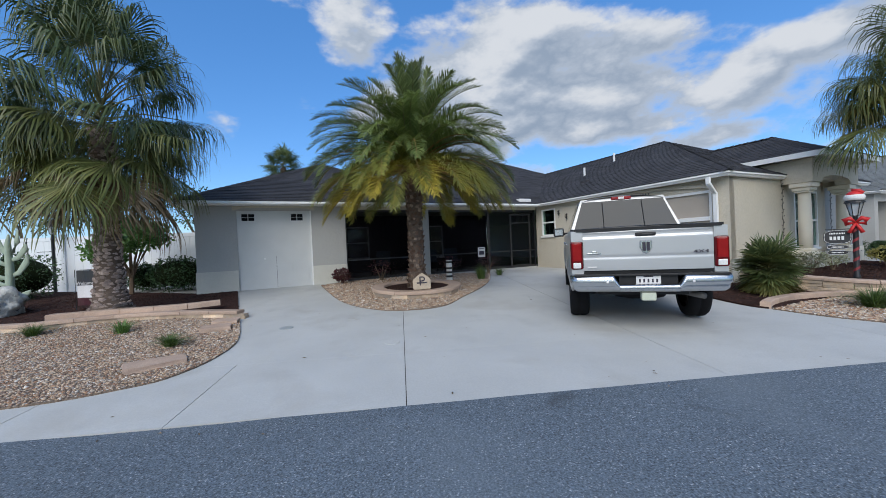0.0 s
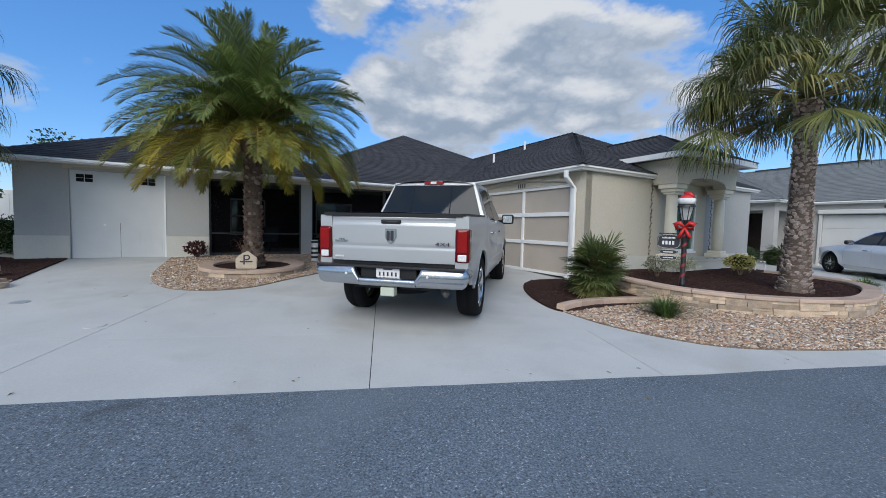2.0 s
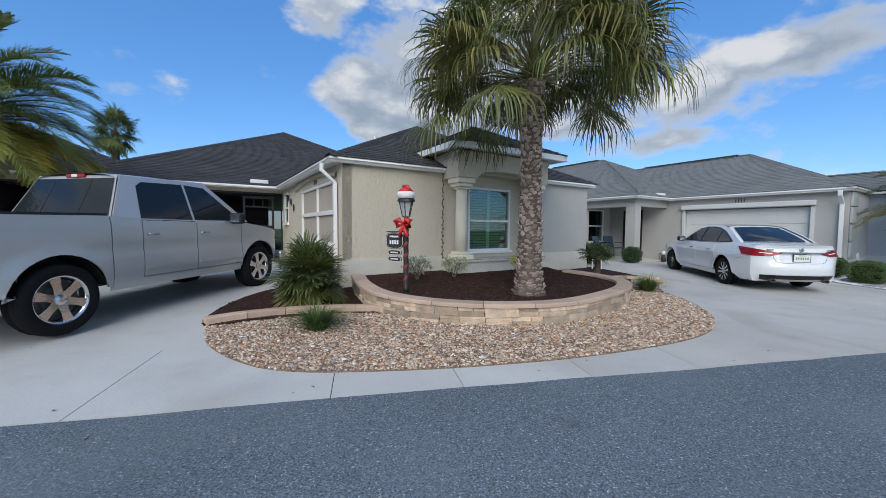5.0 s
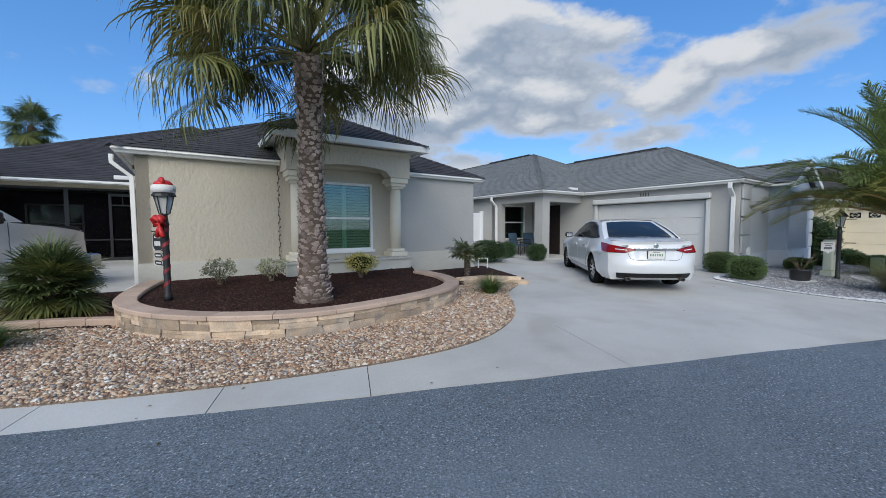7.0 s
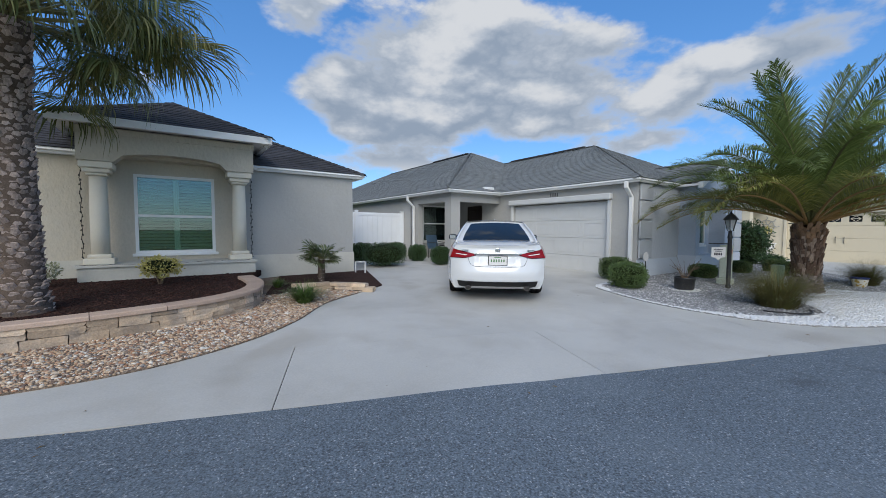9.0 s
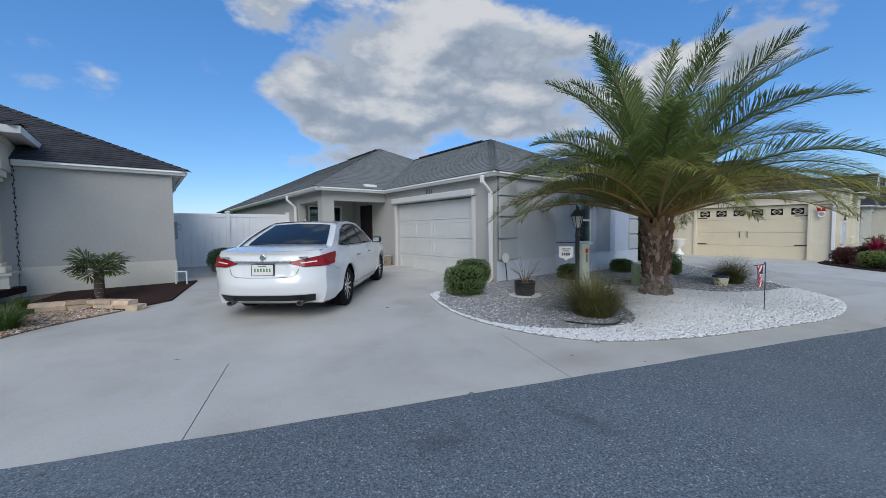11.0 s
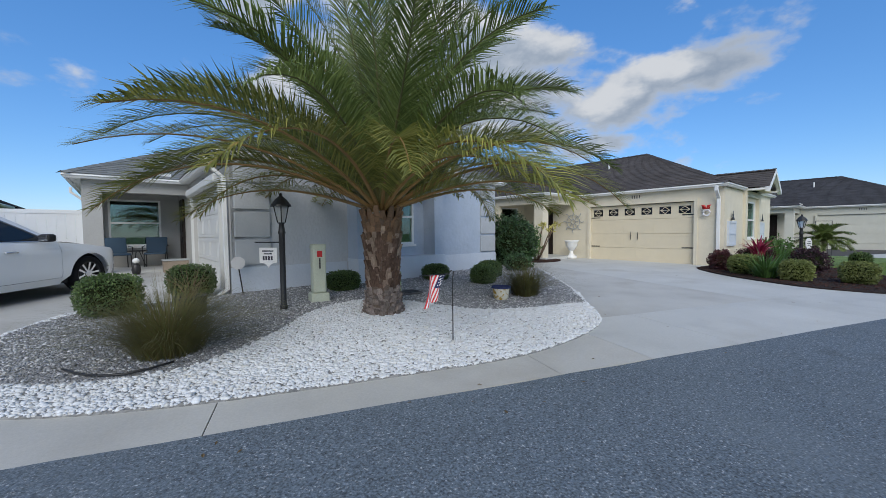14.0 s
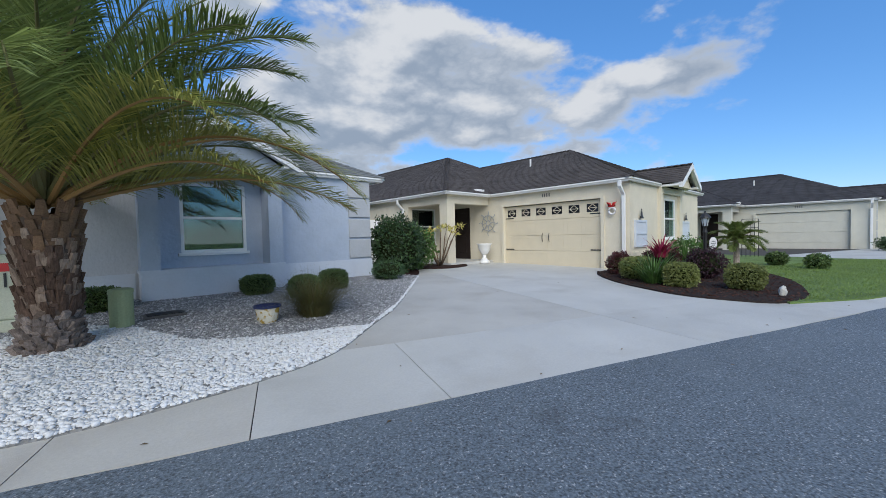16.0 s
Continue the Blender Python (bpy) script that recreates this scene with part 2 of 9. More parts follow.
M["stucco_pale"] = pbr("stucco_pale", (0.58, 0.57, 0.49), 0.85, var=0.05, fine=30, fine_var=0.03, bump=0.008, bump_scale=12)
M["stucco_blue"] = pbr("stucco_blue", (0.42, 0.475, 0.56), 0.85, var=0.05, fine=30, fine_var=0.04, bump=0.012, bump_scale=10)
M["trim_cream"] = pbr("trim_cream", (0.73, 0.675, 0.55), 0.7, var=0.04, fine_var=0.03, bump=0.002, bump_scale=60)
M["white"] = pbr("white_paint", (0.78, 0.78, 0.76), 0.4, var=0.03, fine_var=0.02)
M["vinyl"] = pbr("white_vinyl", (0.80, 0.82, 0.84), 0.4, var=0.03, fine_var=0.02)
M["door_grey"] = pbr("door_paint", (0.58, 0.585, 0.57), 0.45, var=0.03, fine_var=0.02)
M["door_cream"] = pbr("door_paint_cream", (0.66, 0.585, 0.43), 0.5, var=0.03, fine_var=0.02)
M["shingle_dark"] = pbr("shingle_dark", (0.056, 0.055, 0.059), 0.9, var=0.2, scale=1.5, fine=120, fine_var=0.3, island=0.16, bump=0.004, bump_scale=150, spec=0.2)
M["shingle_grey"] = pbr("shingle_grey", (0.185, 0.195, 0.192), 0.9, var=0.08, scale=1.5, fine=120, fine_var=0.25, island=0.09, bump=0.004, bump_scale=150, spec=0.2)
M["shingle_brown"] = pbr("shingle_brown", (0.085, 0.075, 0.070), 0.9, var=0.15, scale=1.5, fine=120, fine_var=0.3, island=0.15, bump=0.004, bump_scale=150, spec=0.2)
# near-black that puts the shade of unlit interiors into the colour
M["dark"] = pbr("interior_shade", (0.010, 0.010, 0.012), 0.8, var=0.2, spec=0.1)
M["black"] = pbr("black_metal", (0.02, 0.02, 0.021), 0.45, var=0.1)
M["bark"] = pbr("palm_bark", (0.35, 0.285, 0.25), 0.95, var=0.25, scale=5, fine=60, fine_var=0.35, island=0.35, bump=0.01, bump_scale=60, stretch=(1, 1, 0.3), spec=0.15)
M["bark_brown"] = pbr("palm_bark_brown", (0.125, 0.082, 0.06), 0.95, var=0.25, scale=5, fine=60, fine_var=0.35, island=0.4, col2=(0.22, 0.17, 0.13), col2_at=(0.5, 1.0), bump=0.01, bump_scale=60, stretch=(1, 1, 0.3), spec=0.1)
M["bark_grey"] = pbr("palm_bark_grey", (0.21, 0.175, 0.155), 0.95, var=0.25, scale=5, fine=60, fine_var=0.35, island=0.4, bump=0.01, bump_scale=60, stretch=(1, 1, 0.3), spec=0.12)
M["bark_dark"] = pbr("palm_bark_core", (0.115, 0.088, 0.070), 0.95, var=0.3, scale=6, fine=60, fine_var=0.3, spec=0.1)
M["bark_top"] = pbr("palm_boot", (0.15, 0.09, 0.05), 0.9, var=0.25, scale=6, fine=60, fine_var=0.3, island=0.35)
M["frond"] = leaf_mat("date_frond", (0.15, 0.20, 0.052), (0.23, 0.28, 0.085), 0.5, 0.36)
M["frond_young"] = leaf_mat("date_frond_young", (0.18, 0.22, 0.08), (0.26, 0.29, 0.11), 0.5, 0.34)
M["frond_yellow"] = leaf_mat("date_frond_yellow", (0.40, 0.34, 0.045), (0.56, 0.44, 0.07), 0.5, 0.4)
M["fan"] = leaf_mat("fan_leaf", (0.125, 0.145, 0.038), (0.20, 0.20, 0.065), 0.45, 0.28)
M["fan_deep"] = leaf_mat("fan_leaf_deep", (0.075, 0.108, 0.036), (0.135, 0.155, 0.055), 0.45, 0.25)
M["frond_olive"] = leaf_mat("date_frond_olive", (0.22, 0.235, 0.048), (0.33, 0.31, 0.075), 0.5, 0.34)
M["fan_yellow"] = leaf_mat("fan_leaf_yellow", (0.20, 0.19, 0.05), (0.28, 0.24, 0.085), 0.45, 0.35)
M["fan_dry"] = leaf_mat("fan_leaf_dry", (0.17, 0.12, 0.06), (0.24, 0.17, 0.085))
M["stem"] = pbr("leaf_stem", (0.13, 0.125, 0.045), 0.6, var=0.2)
M["stem_orange"] = pbr("leaf_stem_orange", (0.28, 0.165, 0.055), 0.6, var=0.2)
M["screen_panel"] = pbr("screen_panel", (0.42, 0.37, 0.31), 0.8, var=0.05, scale=2.0, fine=200, fine_var=0.06)


def coated_glass():
    """Low-emissivity pane: part mirror, part clear green-tinted glass."""
    m = bpy.data.materials.new("window_glass")
    m.use_nodes = True
    n, l = m.node_tree.nodes, m.node_tree.links
    g = n.new("ShaderNodeBsdfGlossy")
    g.inputs["Color"].default_value, g.inputs["Roughness"].default_value = (0.80, 0.93, 0.93, 1), 0.015
    t = n.new("ShaderNodeBsdfTransparent")
    t.inputs["Color"].default_value = (0.72, 0.84, 0.80, 1)
    mx = n.new("ShaderNodeMixShader")
    mx.inputs["Fac"].default_value = 0.11
    l.new(t.outputs[0], mx.inputs[1])
    l.new(g.outputs[0], mx.inputs[2])
    l.new(mx.outputs[0], n["Material Output"].inputs["Surface"])
    return m


M["glass"] = coated_glass()
M["tinted"] = pbr("tinted_glass", (0.010, 0.013, 0.017), 0.03, var=0, fine_var=0, coat=0.3)
M["car_glass"] = pbr("car_glass", (0.012, 0.016, 0.020), 0.03, var=0, fine_var=0)
M["car_glass"].node_tree.nodes["Principled BSDF"].inputs["IOR"].default_value = 1.5
M["cab_glass"] = pbr("privacy_glass", (0.014, 0.018, 0.022), 0.03, var=0, fine_var=0, spec=0.28)
M["blind"] = pbr("blind_slat", (0.28, 0.33, 0.30), 0.5, var=0.1)
M["louvre"] = pbr("shutter_louvre", (0.13, 0.145, 0.14), 0.5, var=0.1)
M["brown_door"] = pbr("dark_wood", (0.022, 0.016, 0.014), 0.5, var=0.2, spec=0.2)
M["panel_grey"] = pbr("panel_grey", (0.43, 0.445, 0.46), 0.85, var=0.05, bump=0.006, bump_scale=14)
M["lanai_floor"] = pbr("lanai_floor", (0.22, 0.21, 0.20), 0.6, var=0.1, spec=0.2)


def screen_mat():
    """Fine black insect screen: part of the light passes straight through."""
    m = bpy.data.materials.new("insect_screen")
    m.use_nodes = True
    n, l = m.node_tree.nodes, m.node_tree.links
    b = n["Principled BSDF"]
    b.inputs["Base Color"].default_value, b.inputs["Roughness"].default_value = (0.006, 0.006, 0.008, 1), 0.7
    b.inputs["Specular IOR Level"].default_value = 0.05
    t = n.new("ShaderNodeBsdfTransparent")
    mx = n.new("ShaderNodeMixShader")
    mx.inputs["Fac"].default_value = 0.55
    l.new(b.outputs[0], mx.inputs[1])
    l.new(t.outputs[0], mx.inputs[2])
    l.new(mx.outputs[0], n["Material Output"].inputs["Surface"])
    return m


M["screen"] = screen_mat()
M["silver"] = pbr("silver_car_paint", (0.46, 0.466, 0.47), 0.32, metal=0.35, var=0.02, fine=900, fine_var=0.04, coat=0.25)
M["pearl"] = pbr("white_car_paint", (0.70, 0.71, 0.715), 0.25, var=0.015, fine=800, fine_var=0.02, coat=1.0)
M["chrome"] = pbr("chrome", (0.50, 0.52, 0.545), 0.26, metal=1.0, var=0.02, fine_var=0.02)
M["alloy"] = pbr("polished_alloy", (0.62, 0.63, 0.65), 0.18, metal=1.0, var=0.03)
M["rubber"] = pbr("tyre_rubber", (0.010, 0.010, 0.011), 0.8, var=0.15, fine_var=0.2, bump=0.002, bump_scale=80, spec=0.12)
M["plastic"] = pbr("black_plastic", (0.02, 0.02, 0.021), 0.5, var=0.1, bump=0.001, bump_scale=200, spec=0.25)
M["red_lens"] = pbr("red_lens", (0.24, 0.006, 0.009), 0.12, var=0.1, scale=12, coat=0.2, spec=0.3)
M["dark_red_lens"] = pbr("dark_red_lens", (0.10, 0.004, 0.007), 0.12, var=0.1, coat=0.2, spec=0.3)
M["clear_lens"] = pbr("clear_lens", (0.72, 0.70, 0.68), 0.12, var=0.1, scale=30, coat=1.0)
M["plate_white"] = pbr("number_plate", (0.70, 0.68, 0.66), 0.45, var=0.03)
M["ink"] = pbr("dark_ink", (0.03, 0.025, 0.04), 0.6, var=0.1)
M["ink_green"] = pbr("green_ink", (0.10, 0.22, 0.10), 0.6, var=0.1)
M["cover"] = pbr("bed_cover_vinyl", (0.018, 0.018, 0.02), 0.55, var=0.1, bump=0.001, bump_scale=120, spec=0.25)
M["steel_dark"] = pbr("dark_bronze", (0.09, 0.085, 0.08), 0.5, var=0.1)
M["pedestal"] = pbr("pale_green_plastic", (0.50, 0.53, 0.42), 0.55, var=0.06)

# ---- building helpers ----
def part(name, bm, material, parent=None, label="", smooth=False):
    """Links a bmesh, or a mesh, as one object under a thing or a part."""
    if isinstance(bm, bmesh.types.BMesh):
        me = bpy.data.meshes.new(name)
        bmesh.ops.recalc_face_normals(bm, faces=bm.faces)
        bm.to_mesh(me)
        bm.free()
    else:
        me = bm
    if not me.materials:
        me.materials.append(M[material] if isinstance(material, str) else material)
    if smooth:
        me.shade_smooth()
    ob = new(name, me)
    ob.parent = parent
    return tagged(ob, label)


def empty(name, m, label="", category="", group="", kind=""):
    ob = new(name)
    ob.empty_display_size = 0.2
    ob.matrix_basis = m
    return tagged(ob, label, category, group, kind)


def box(bm, x0, x1, y0, y1, z0, z1, bevel=0.0, m=None):
    vs = [bm.verts.new((x, y, z)) for z in (z0, z1) for x, y in ((x0, y0), (x1, y0), (x1, y1), (x0, y1))]
    fs = [bm.faces.new([vs[i] for i in q]) for q in ((3, 2, 1, 0), (4, 5, 6, 7), (0, 1, 5, 4), (1, 2, 6, 5), (2, 3, 7, 6), (3, 0, 4, 7))]
    if bevel:
        es = {e for f in fs for e in f.edges}
        out = bmesh.ops.bevel(bm, geom=list(es), offset=bevel, segments=2, profile=0.5, affect="EDGES")
        vs = list({v for f in out["faces"] for v in f.verts} | {v for v in vs if v.is_valid})
    if m is not None:
        bmesh.ops.transform(bm, matrix=m, verts=vs)
    return vs


def boxes(*args, bevel=0.0):
    bm = bmesh.new()
    for a in args:
        box(bm, *a, bevel=bevel)
    return bm


def lathe(bm, rings, n=16, m=None, cap=True):
    """Turned shape from (radius, z) rings."""
    loops = []
    for r, z in rings:
        loops.append([bm.verts.new((r * math.cos(2 * math.pi * i / n), r * math.sin(2 * math.pi * i / n), z)) for i in range(n)])
    for a, b in zip(loops, loops[1:]):
        for i in range(n):
            bm.faces.new((a[i], a[(i + 1) % n], b[(i + 1) % n], b[i]))
    if cap:
        bm.faces.new(loops[0][::-1])
        bm.faces.new(loops[-1])
    if m is not None:
        bmesh.ops.transform(bm, matrix=m, verts=[v for lo in loops for v in lo])
    return bm


def tube(bm, pts, r, n=8):
    """A round bar along points; r may be a list."""
    pts = [Vector(p) for p in pts]
    rs = r if isinstance(r, (list, tuple)) else [r] * len(pts)
    loops = []
    for i, p in enumerate(pts):
        d = (pts[min(i + 1, len(pts) - 1)] - pts[max(i - 1, 0)]).normalized()
        a = d.cross(Vector((0, 0, 1)) if abs(d.z) < 0.95 else Vector((1, 0, 0))).normalized()
        b = d.cross(a)
        loops.append([bm.verts.new(p + (a * math.cos(2 * math.pi * k / n) + b * math.sin(2 * math.pi * k / n)) * rs[i]) for k in range(n)])
    for a, b in zip(loops, loops[1:]):
        for k in range(n):
            bm.faces.new((a[k], a[(k + 1) % n], b[(k + 1) % n], b[k]))
    bm.faces.new(loops[0][::-1])
    bm.faces.new(loops[-1])
    return bm


def smooth_loop(pts, closed=True, per=6):
    """Catmull-Rom through a few control points."""
    out, n = [], len(pts)
    for i in range(n if closed else n - 1):
        p = [Vector(pts[j % n]) if closed else Vector(pts[max(0, min(n - 1, j))]) for j in (i - 1, i, i + 1, i + 2)]
        for k in range(per):
            t = k / per
            out.append(0.5 * (2 * p[1] + (p[2] - p[0]) * t + (2 * p[0] - 5 * p[1] + 4 * p[2] - p[3]) * t * t + (3 * p[1] - p[0] - 3 * p[2] + p[3]) * t ** 3))
    if not closed:
        out.append(Vector(pts[-1]))
    return out


def rise(x, y):
    """Height of the lots above the road's edge."""
    k = min(0.055, max(0.008, 0.05 - 0.001 * (x + 3)))
    return min(max(y, 0.0), 9.0) * k


def sheet(poly, dz, step=1.0, thick=0.0, cut=()):
    """A sheet that lies on the sloping lot; poly in plan."""
    bm = bmesh.new()
    vs = [bm.verts.new((p[0], p[1], 0)) for p in poly]
    bm.faces.new(vs)
    bmesh.ops.triangulate(bm, faces=bm.faces)
    for ax in (0, 1):
        lo, hi = min(p[ax] for p in poly), max(p[ax] for p in poly)
        c = math.ceil(lo / step) * step
        while c < hi:
            bmesh.ops.bisect_plane(bm, geom=bm.verts[:] + bm.edges[:] + bm.faces[:], plane_co=(c, c, 0), plane_no=(1 - ax, ax, 0), dist=1e-4)
            c += step
    for co, no, side in cut:
        bmesh.ops.bisect_plane(bm, geom=bm.verts[:] + bm.edges[:] + bm.faces[:], plane_co=co, plane_no=no, dist=1e-5, clear_outer=side > 0, clear_inner=side < 0)
    for v in bm.verts:
        v.co.z = rise(v.co.x, v.co.y) + dz
    if thick and bm.faces:
        edge = [e for e in bm.edges if e.is_boundary]
        r = bmesh.ops.extrude_edge_only(bm, edges=edge)
        for v in r["geom"]:
            if isinstance(v, bmesh.types.BMVert):
                v.co.z -= thick
    return bm


def inside(p, poly):
    x, y, c = p[0], p[1], False
    for (x0, y0), (x1, y1) in zip([q[:2] for q in poly], [q[:2] for q in poly[1:]] + [poly[0][:2]]):
        if (y0 > y) != (y1 > y) and x < (x1 - x0) * (y - y0) / (y1 - y0) + x0:
            c = not c
    return c


# ---- ground, road, drives ----
def ground_sheet():
    bm = bmesh.new()
    xs = [-400, -120, -40, -20, -12] + list(range(-8, 62, 2)) + [70, 90, 140, 300, 600]
    ys = [-300, -80, -30, -12, -0.2, 0, 0.5, 2, 4, 6, 9, 12, 20, 40, 100, 300, 800]
    g = [[bm.verts.new((x, y, rise(x, y) - (0.05 if y >= 0 else 0.06 if y > -9 else 0.0))) for y in ys] for x in xs]
    for i in range(len(xs) - 1):
        for j in range(len(ys) - 1):
            bm.faces.new((g[i][j], g[i + 1][j], g[i + 1][j + 1], g[i][j + 1]))
    return tagged(part("ground", bm, "grass"), "flat green lawn and soil around the houses", "ground", kind="structure")


ground_sheet()


def road_sheet():
    bm = bmesh.new()
    xs = [-300, -60] + [-20 + 0.5 * i for i in range(150)] + [80, 150, 400]
    rnd = random.Random(3)
    edge = [0.012 * math.sin(x * 0.9) + rnd.uniform(-0.012, 0.012) + 0.02 for x in xs]
    rows = [[bm.verts.new((x, (edge[i] if y == 0 else y), 0.004 if y == 0 else 0.01 if y > -7 else 0.004)) for i, x in enumerate(xs)] for y in (-7.4, -6, -3.5, -1.0, 0)]
    for a, b in zip(rows, rows[1:]):
        for i in range(len(xs) - 1):
            bm.faces.new((a[i], a[i + 1], b[i + 1], b[i]))
    return tagged(part("road", bm, "asphalt"), "grey worn asphalt street with a pale concrete edge", "road", kind="structure")


road_sheet()

APRON = 0.02
JOINTS = [-12, -6.2, -3.52, -2.0, 0.02, 3.19, 5.99, 7.87, 9.02, 10.31, 11.55, 14.15, 17.15, 20.28, 22.71, 25.37, 26.44, 27.71, 30.6, 33.4, 36.5, 40, 46, 52, 60]
INNER_JOINTS = [-12, -6.2, 0.02, 3.19, 9.0, 22.7, 30.6, 33.4, 36.5, 40, 46, 52, 60]
GAP = 0.004


def drives():
    d = empty("driveway", Matrix(), "broad pale concrete driveways and pavement strip with sawn joints", "driveway", kind="structure")
    part("joint_filler", sheet([(-12, 0.03), (60, 0.03), (60, 13), (-12, 13)], -0.012, 2.0), "joint", d)
    for rows, cuts in (((0.03, 1.48),), JOINTS), (((1.48, 6.4), (6.4, 13)), INNER_JOINTS):
        for a, b in zip(cuts, cuts[1:]):
            for y0, y1 in rows:
                if y1 > 7 and a > 36:
                    continue
                e = 0.0015
                p = [(a + GAP, y0 + e), (b - GAP, y0 + e), (b - GAP, y1 - e), (a + GAP, y1 - e)]
                part("slab", sheet(p, 0.0, 2.0, 0.03), "concrete_warm" if 11 < a < 26 or a == 9.0 else "concrete", d)
    return d


BED_L = smooth_loop([(-3.3, 4.75), (-2.5, 2.8), (-2.38, 1.95), (-2.55, 1.3), (-2.9, 0.98), (-3.9, 0.68), (-6.5, 0.6), (-12, 0.6)], False)
GRAVEL_L = BED_L + [Vector((-12, 4.6)), Vector((-6.5, 4.5)), Vector((-5.0, 4.75)), Vector((-4.1, 4.6))]
MULCH_L = [Vector((-4.45, 7.55)), Vector((-3.3, 4.75)), Vector((-4.1, 4.35)), Vector((-5.1, 4.55)), Vector((-6.5, 4.25)), Vector((-12, 4.4)), Vector((-12, 10)), Vector((-5.4, 7.4))]
BED_P = smooth_loop([(-2.3, 7.9), (-1.36, 5.32), (-0.53, 4.19), (0.23, 3.94), (0.87, 4.19), (1.39, 5.07), (2.06, 6.22), (2.6, 7.6), (3.0, 9.3)], False) + [Vector((1.2, 9.5)), Vector((-1.6, 8.5))]
MULCH_R = smooth_loop([(7.35, 5.2), (6.68, 4.98), (6.21, 4.34), (5.97, 3.24), (6.1, 2.35), (6.9, 2.55), (7.6, 2.75), (8.4, 2.6)], False) + [Vector((8.4, 3.6)), Vector((7.9, 5.1))]
FRONT_R = smooth_loop([(6.12, 2.3), (6.4, 1.59), (6.93, 0.96), (7.49, 0.64), (8.4, 0.5), (9.4, 0.46), (10.6, 0.52), (11.98, 0.76), (12.9, 1.14), (13.6, 1.8), (14.05, 2.6), (14.4, 3.65), (14.95, 4.42), (15.45, 5.15)], False)
GRAVEL_R = FRONT_R + [Vector(p) for p in ((15.3, 7.4), (13.3, 6.8), (13.3, 4.6), (12.4, 3.0), (10.5, 2.2), (9.0, 2.6), (8.35, 2.75), (7.6, 2.72), (6.9, 2.55))]
MULCH_E = [Vector(p) for p in ((13.3, 4.4), (14.3, 4.9), (15.0, 4.5), (15.5, 5.2), (15.3, 7.55), (13.2, 6.9))]
RING_R = smooth_loop([(7.95, 4.6), (8.07, 3.65), (8.36, 2.78), (8.94, 2.18), (9.67, 1.83), (10.37, 1.71), (11.1, 1.77), (11.93, 2.13), (12.82, 2.73), (13.3, 3.41), (13.3, 4.2), (12.95, 5.0)], False)
def inset(path, d):
    """A path moved to its left by d."""
    out = []
    for i, p in enumerate(path):
        t = (path[min(i + 1, len(path) - 1)] - path[max(i - 1, 0)]).normalized()
        out.append(p + Vector((-t.y, t.x)) * d)
    return out


RAISED_R = inset(RING_R, 0.12) + [Vector((12.9, 6.2)), Vector((8.0, 5.0))]
BED_H2 = smooth_loop([(21.9, 5.0), (20.31, 4.4), (20.08, 3.6), (20.09, 2.76), (20.24, 2.12), (20.6, 1.4), (21.06, 0.92), (21.6, 0.66), (22.6, 0.5), (24.2, 0.48), (25.2, 0.52), (25.95, 0.72), (26.6, 1.02), (27.1, 1.42), (27.65, 2.3), (28.4, 3.6), (29.9, 6.9)], False) + [Vector((29.2, 8.2)), Vector((25.5, 6.4)), Vector((22.2, 5.2))]
GREY_FRONT = [(20.12, 2.9), (20.27, 2.25), (20.68, 1.62), (21.5, 1.24), (22.2, 1.26), (22.61, 1.6), (23.02, 2.3), (23.45, 3.25), (24.22, 3.85), (24.9, 3.5), (25.34, 2.97), (25.8, 2.47), (26.6, 2.3), (27.2, 2.35)]
GREY_H2 = smooth_loop(GREY_FRONT, False, 4) + [Vector(p) for p in ((27.62, 2.32), (28.37, 3.62), (29.88, 6.9), (29.2, 8.2), (25.5, 6.4), (22.2, 5.2), (21.9, 4.95), (20.4, 4.35), (20.12, 3.6))]
MULCH_H3 = smooth_loop([(35.3, 5.6), (34.33, 5.23), (33.4, 3.8), (32.95, 2.2), (33.1, 1.4), (33.5, 0.85), (34.3, 0.85), (35.4, 1.35), (36.6, 2.1), (37.5, 2.9), (38.1, 3.7)], False) + [Vector((38.2, 6.4)), Vector((36, 5.9))]
LAWN_H3 = [Vector(p) for p in ((33.6, 0.75), (35.0, 0.4), (37.0, 0.3), (44.5, 0.3), (45.5, 1.2), (44.5, 4.5), (44.2, 8.5), (37, 6))]


def bed(name, poly, dz, material, label, cat):
    return tagged(part(name, sheet(poly, dz, 0.5, 0.12), material), label, cat, kind="structure")


drives()
M["grit_river"] = pbr("river_grit", (0.20, 0.15, 0.11), 0.9, fine=50, fine_var=0.5, bump=0.02, bump_scale=35, voronoi=True)
M["grit_grey"] = pbr("grey_grit", (0.28, 0.28, 0.28), 0.9, fine=70, fine_var=0.45, bump=0.02, bump_scale=50, voronoi=True)
# ground below the white rocks, darkened to give the gaps their shadow
M["rock_gap_shade"] = pbr("white_gap_shade", (0.24, 0.24, 0.235), 0.85, fine=40, fine_var=0.2, bump=0.02, bump_scale=30, voronoi=True)
bed("gravel_bed", GRAVEL_L, 0.02, "grit_river", "tan and grey river gravel bed beside the driveway", "gravel bed")
bed("mulch_bed", MULCH_L, 0.028, "mulch", "dark red-brown mulch bed beside the garage wall", "mulch bed")
bed("gravel_bed", BED_P, 0.02, "grit_river", "tan river gravel island round the date palm", "gravel bed")
bed("mulch_bed", MULCH_R, 0.030, "mulch", "dark brown mulch bed round the low fan palm", "mulch bed")
bed("gravel_bed", GRAVEL_R, 0.02, "grit_river", "tan river gravel below the stone retaining wall", "gravel bed")
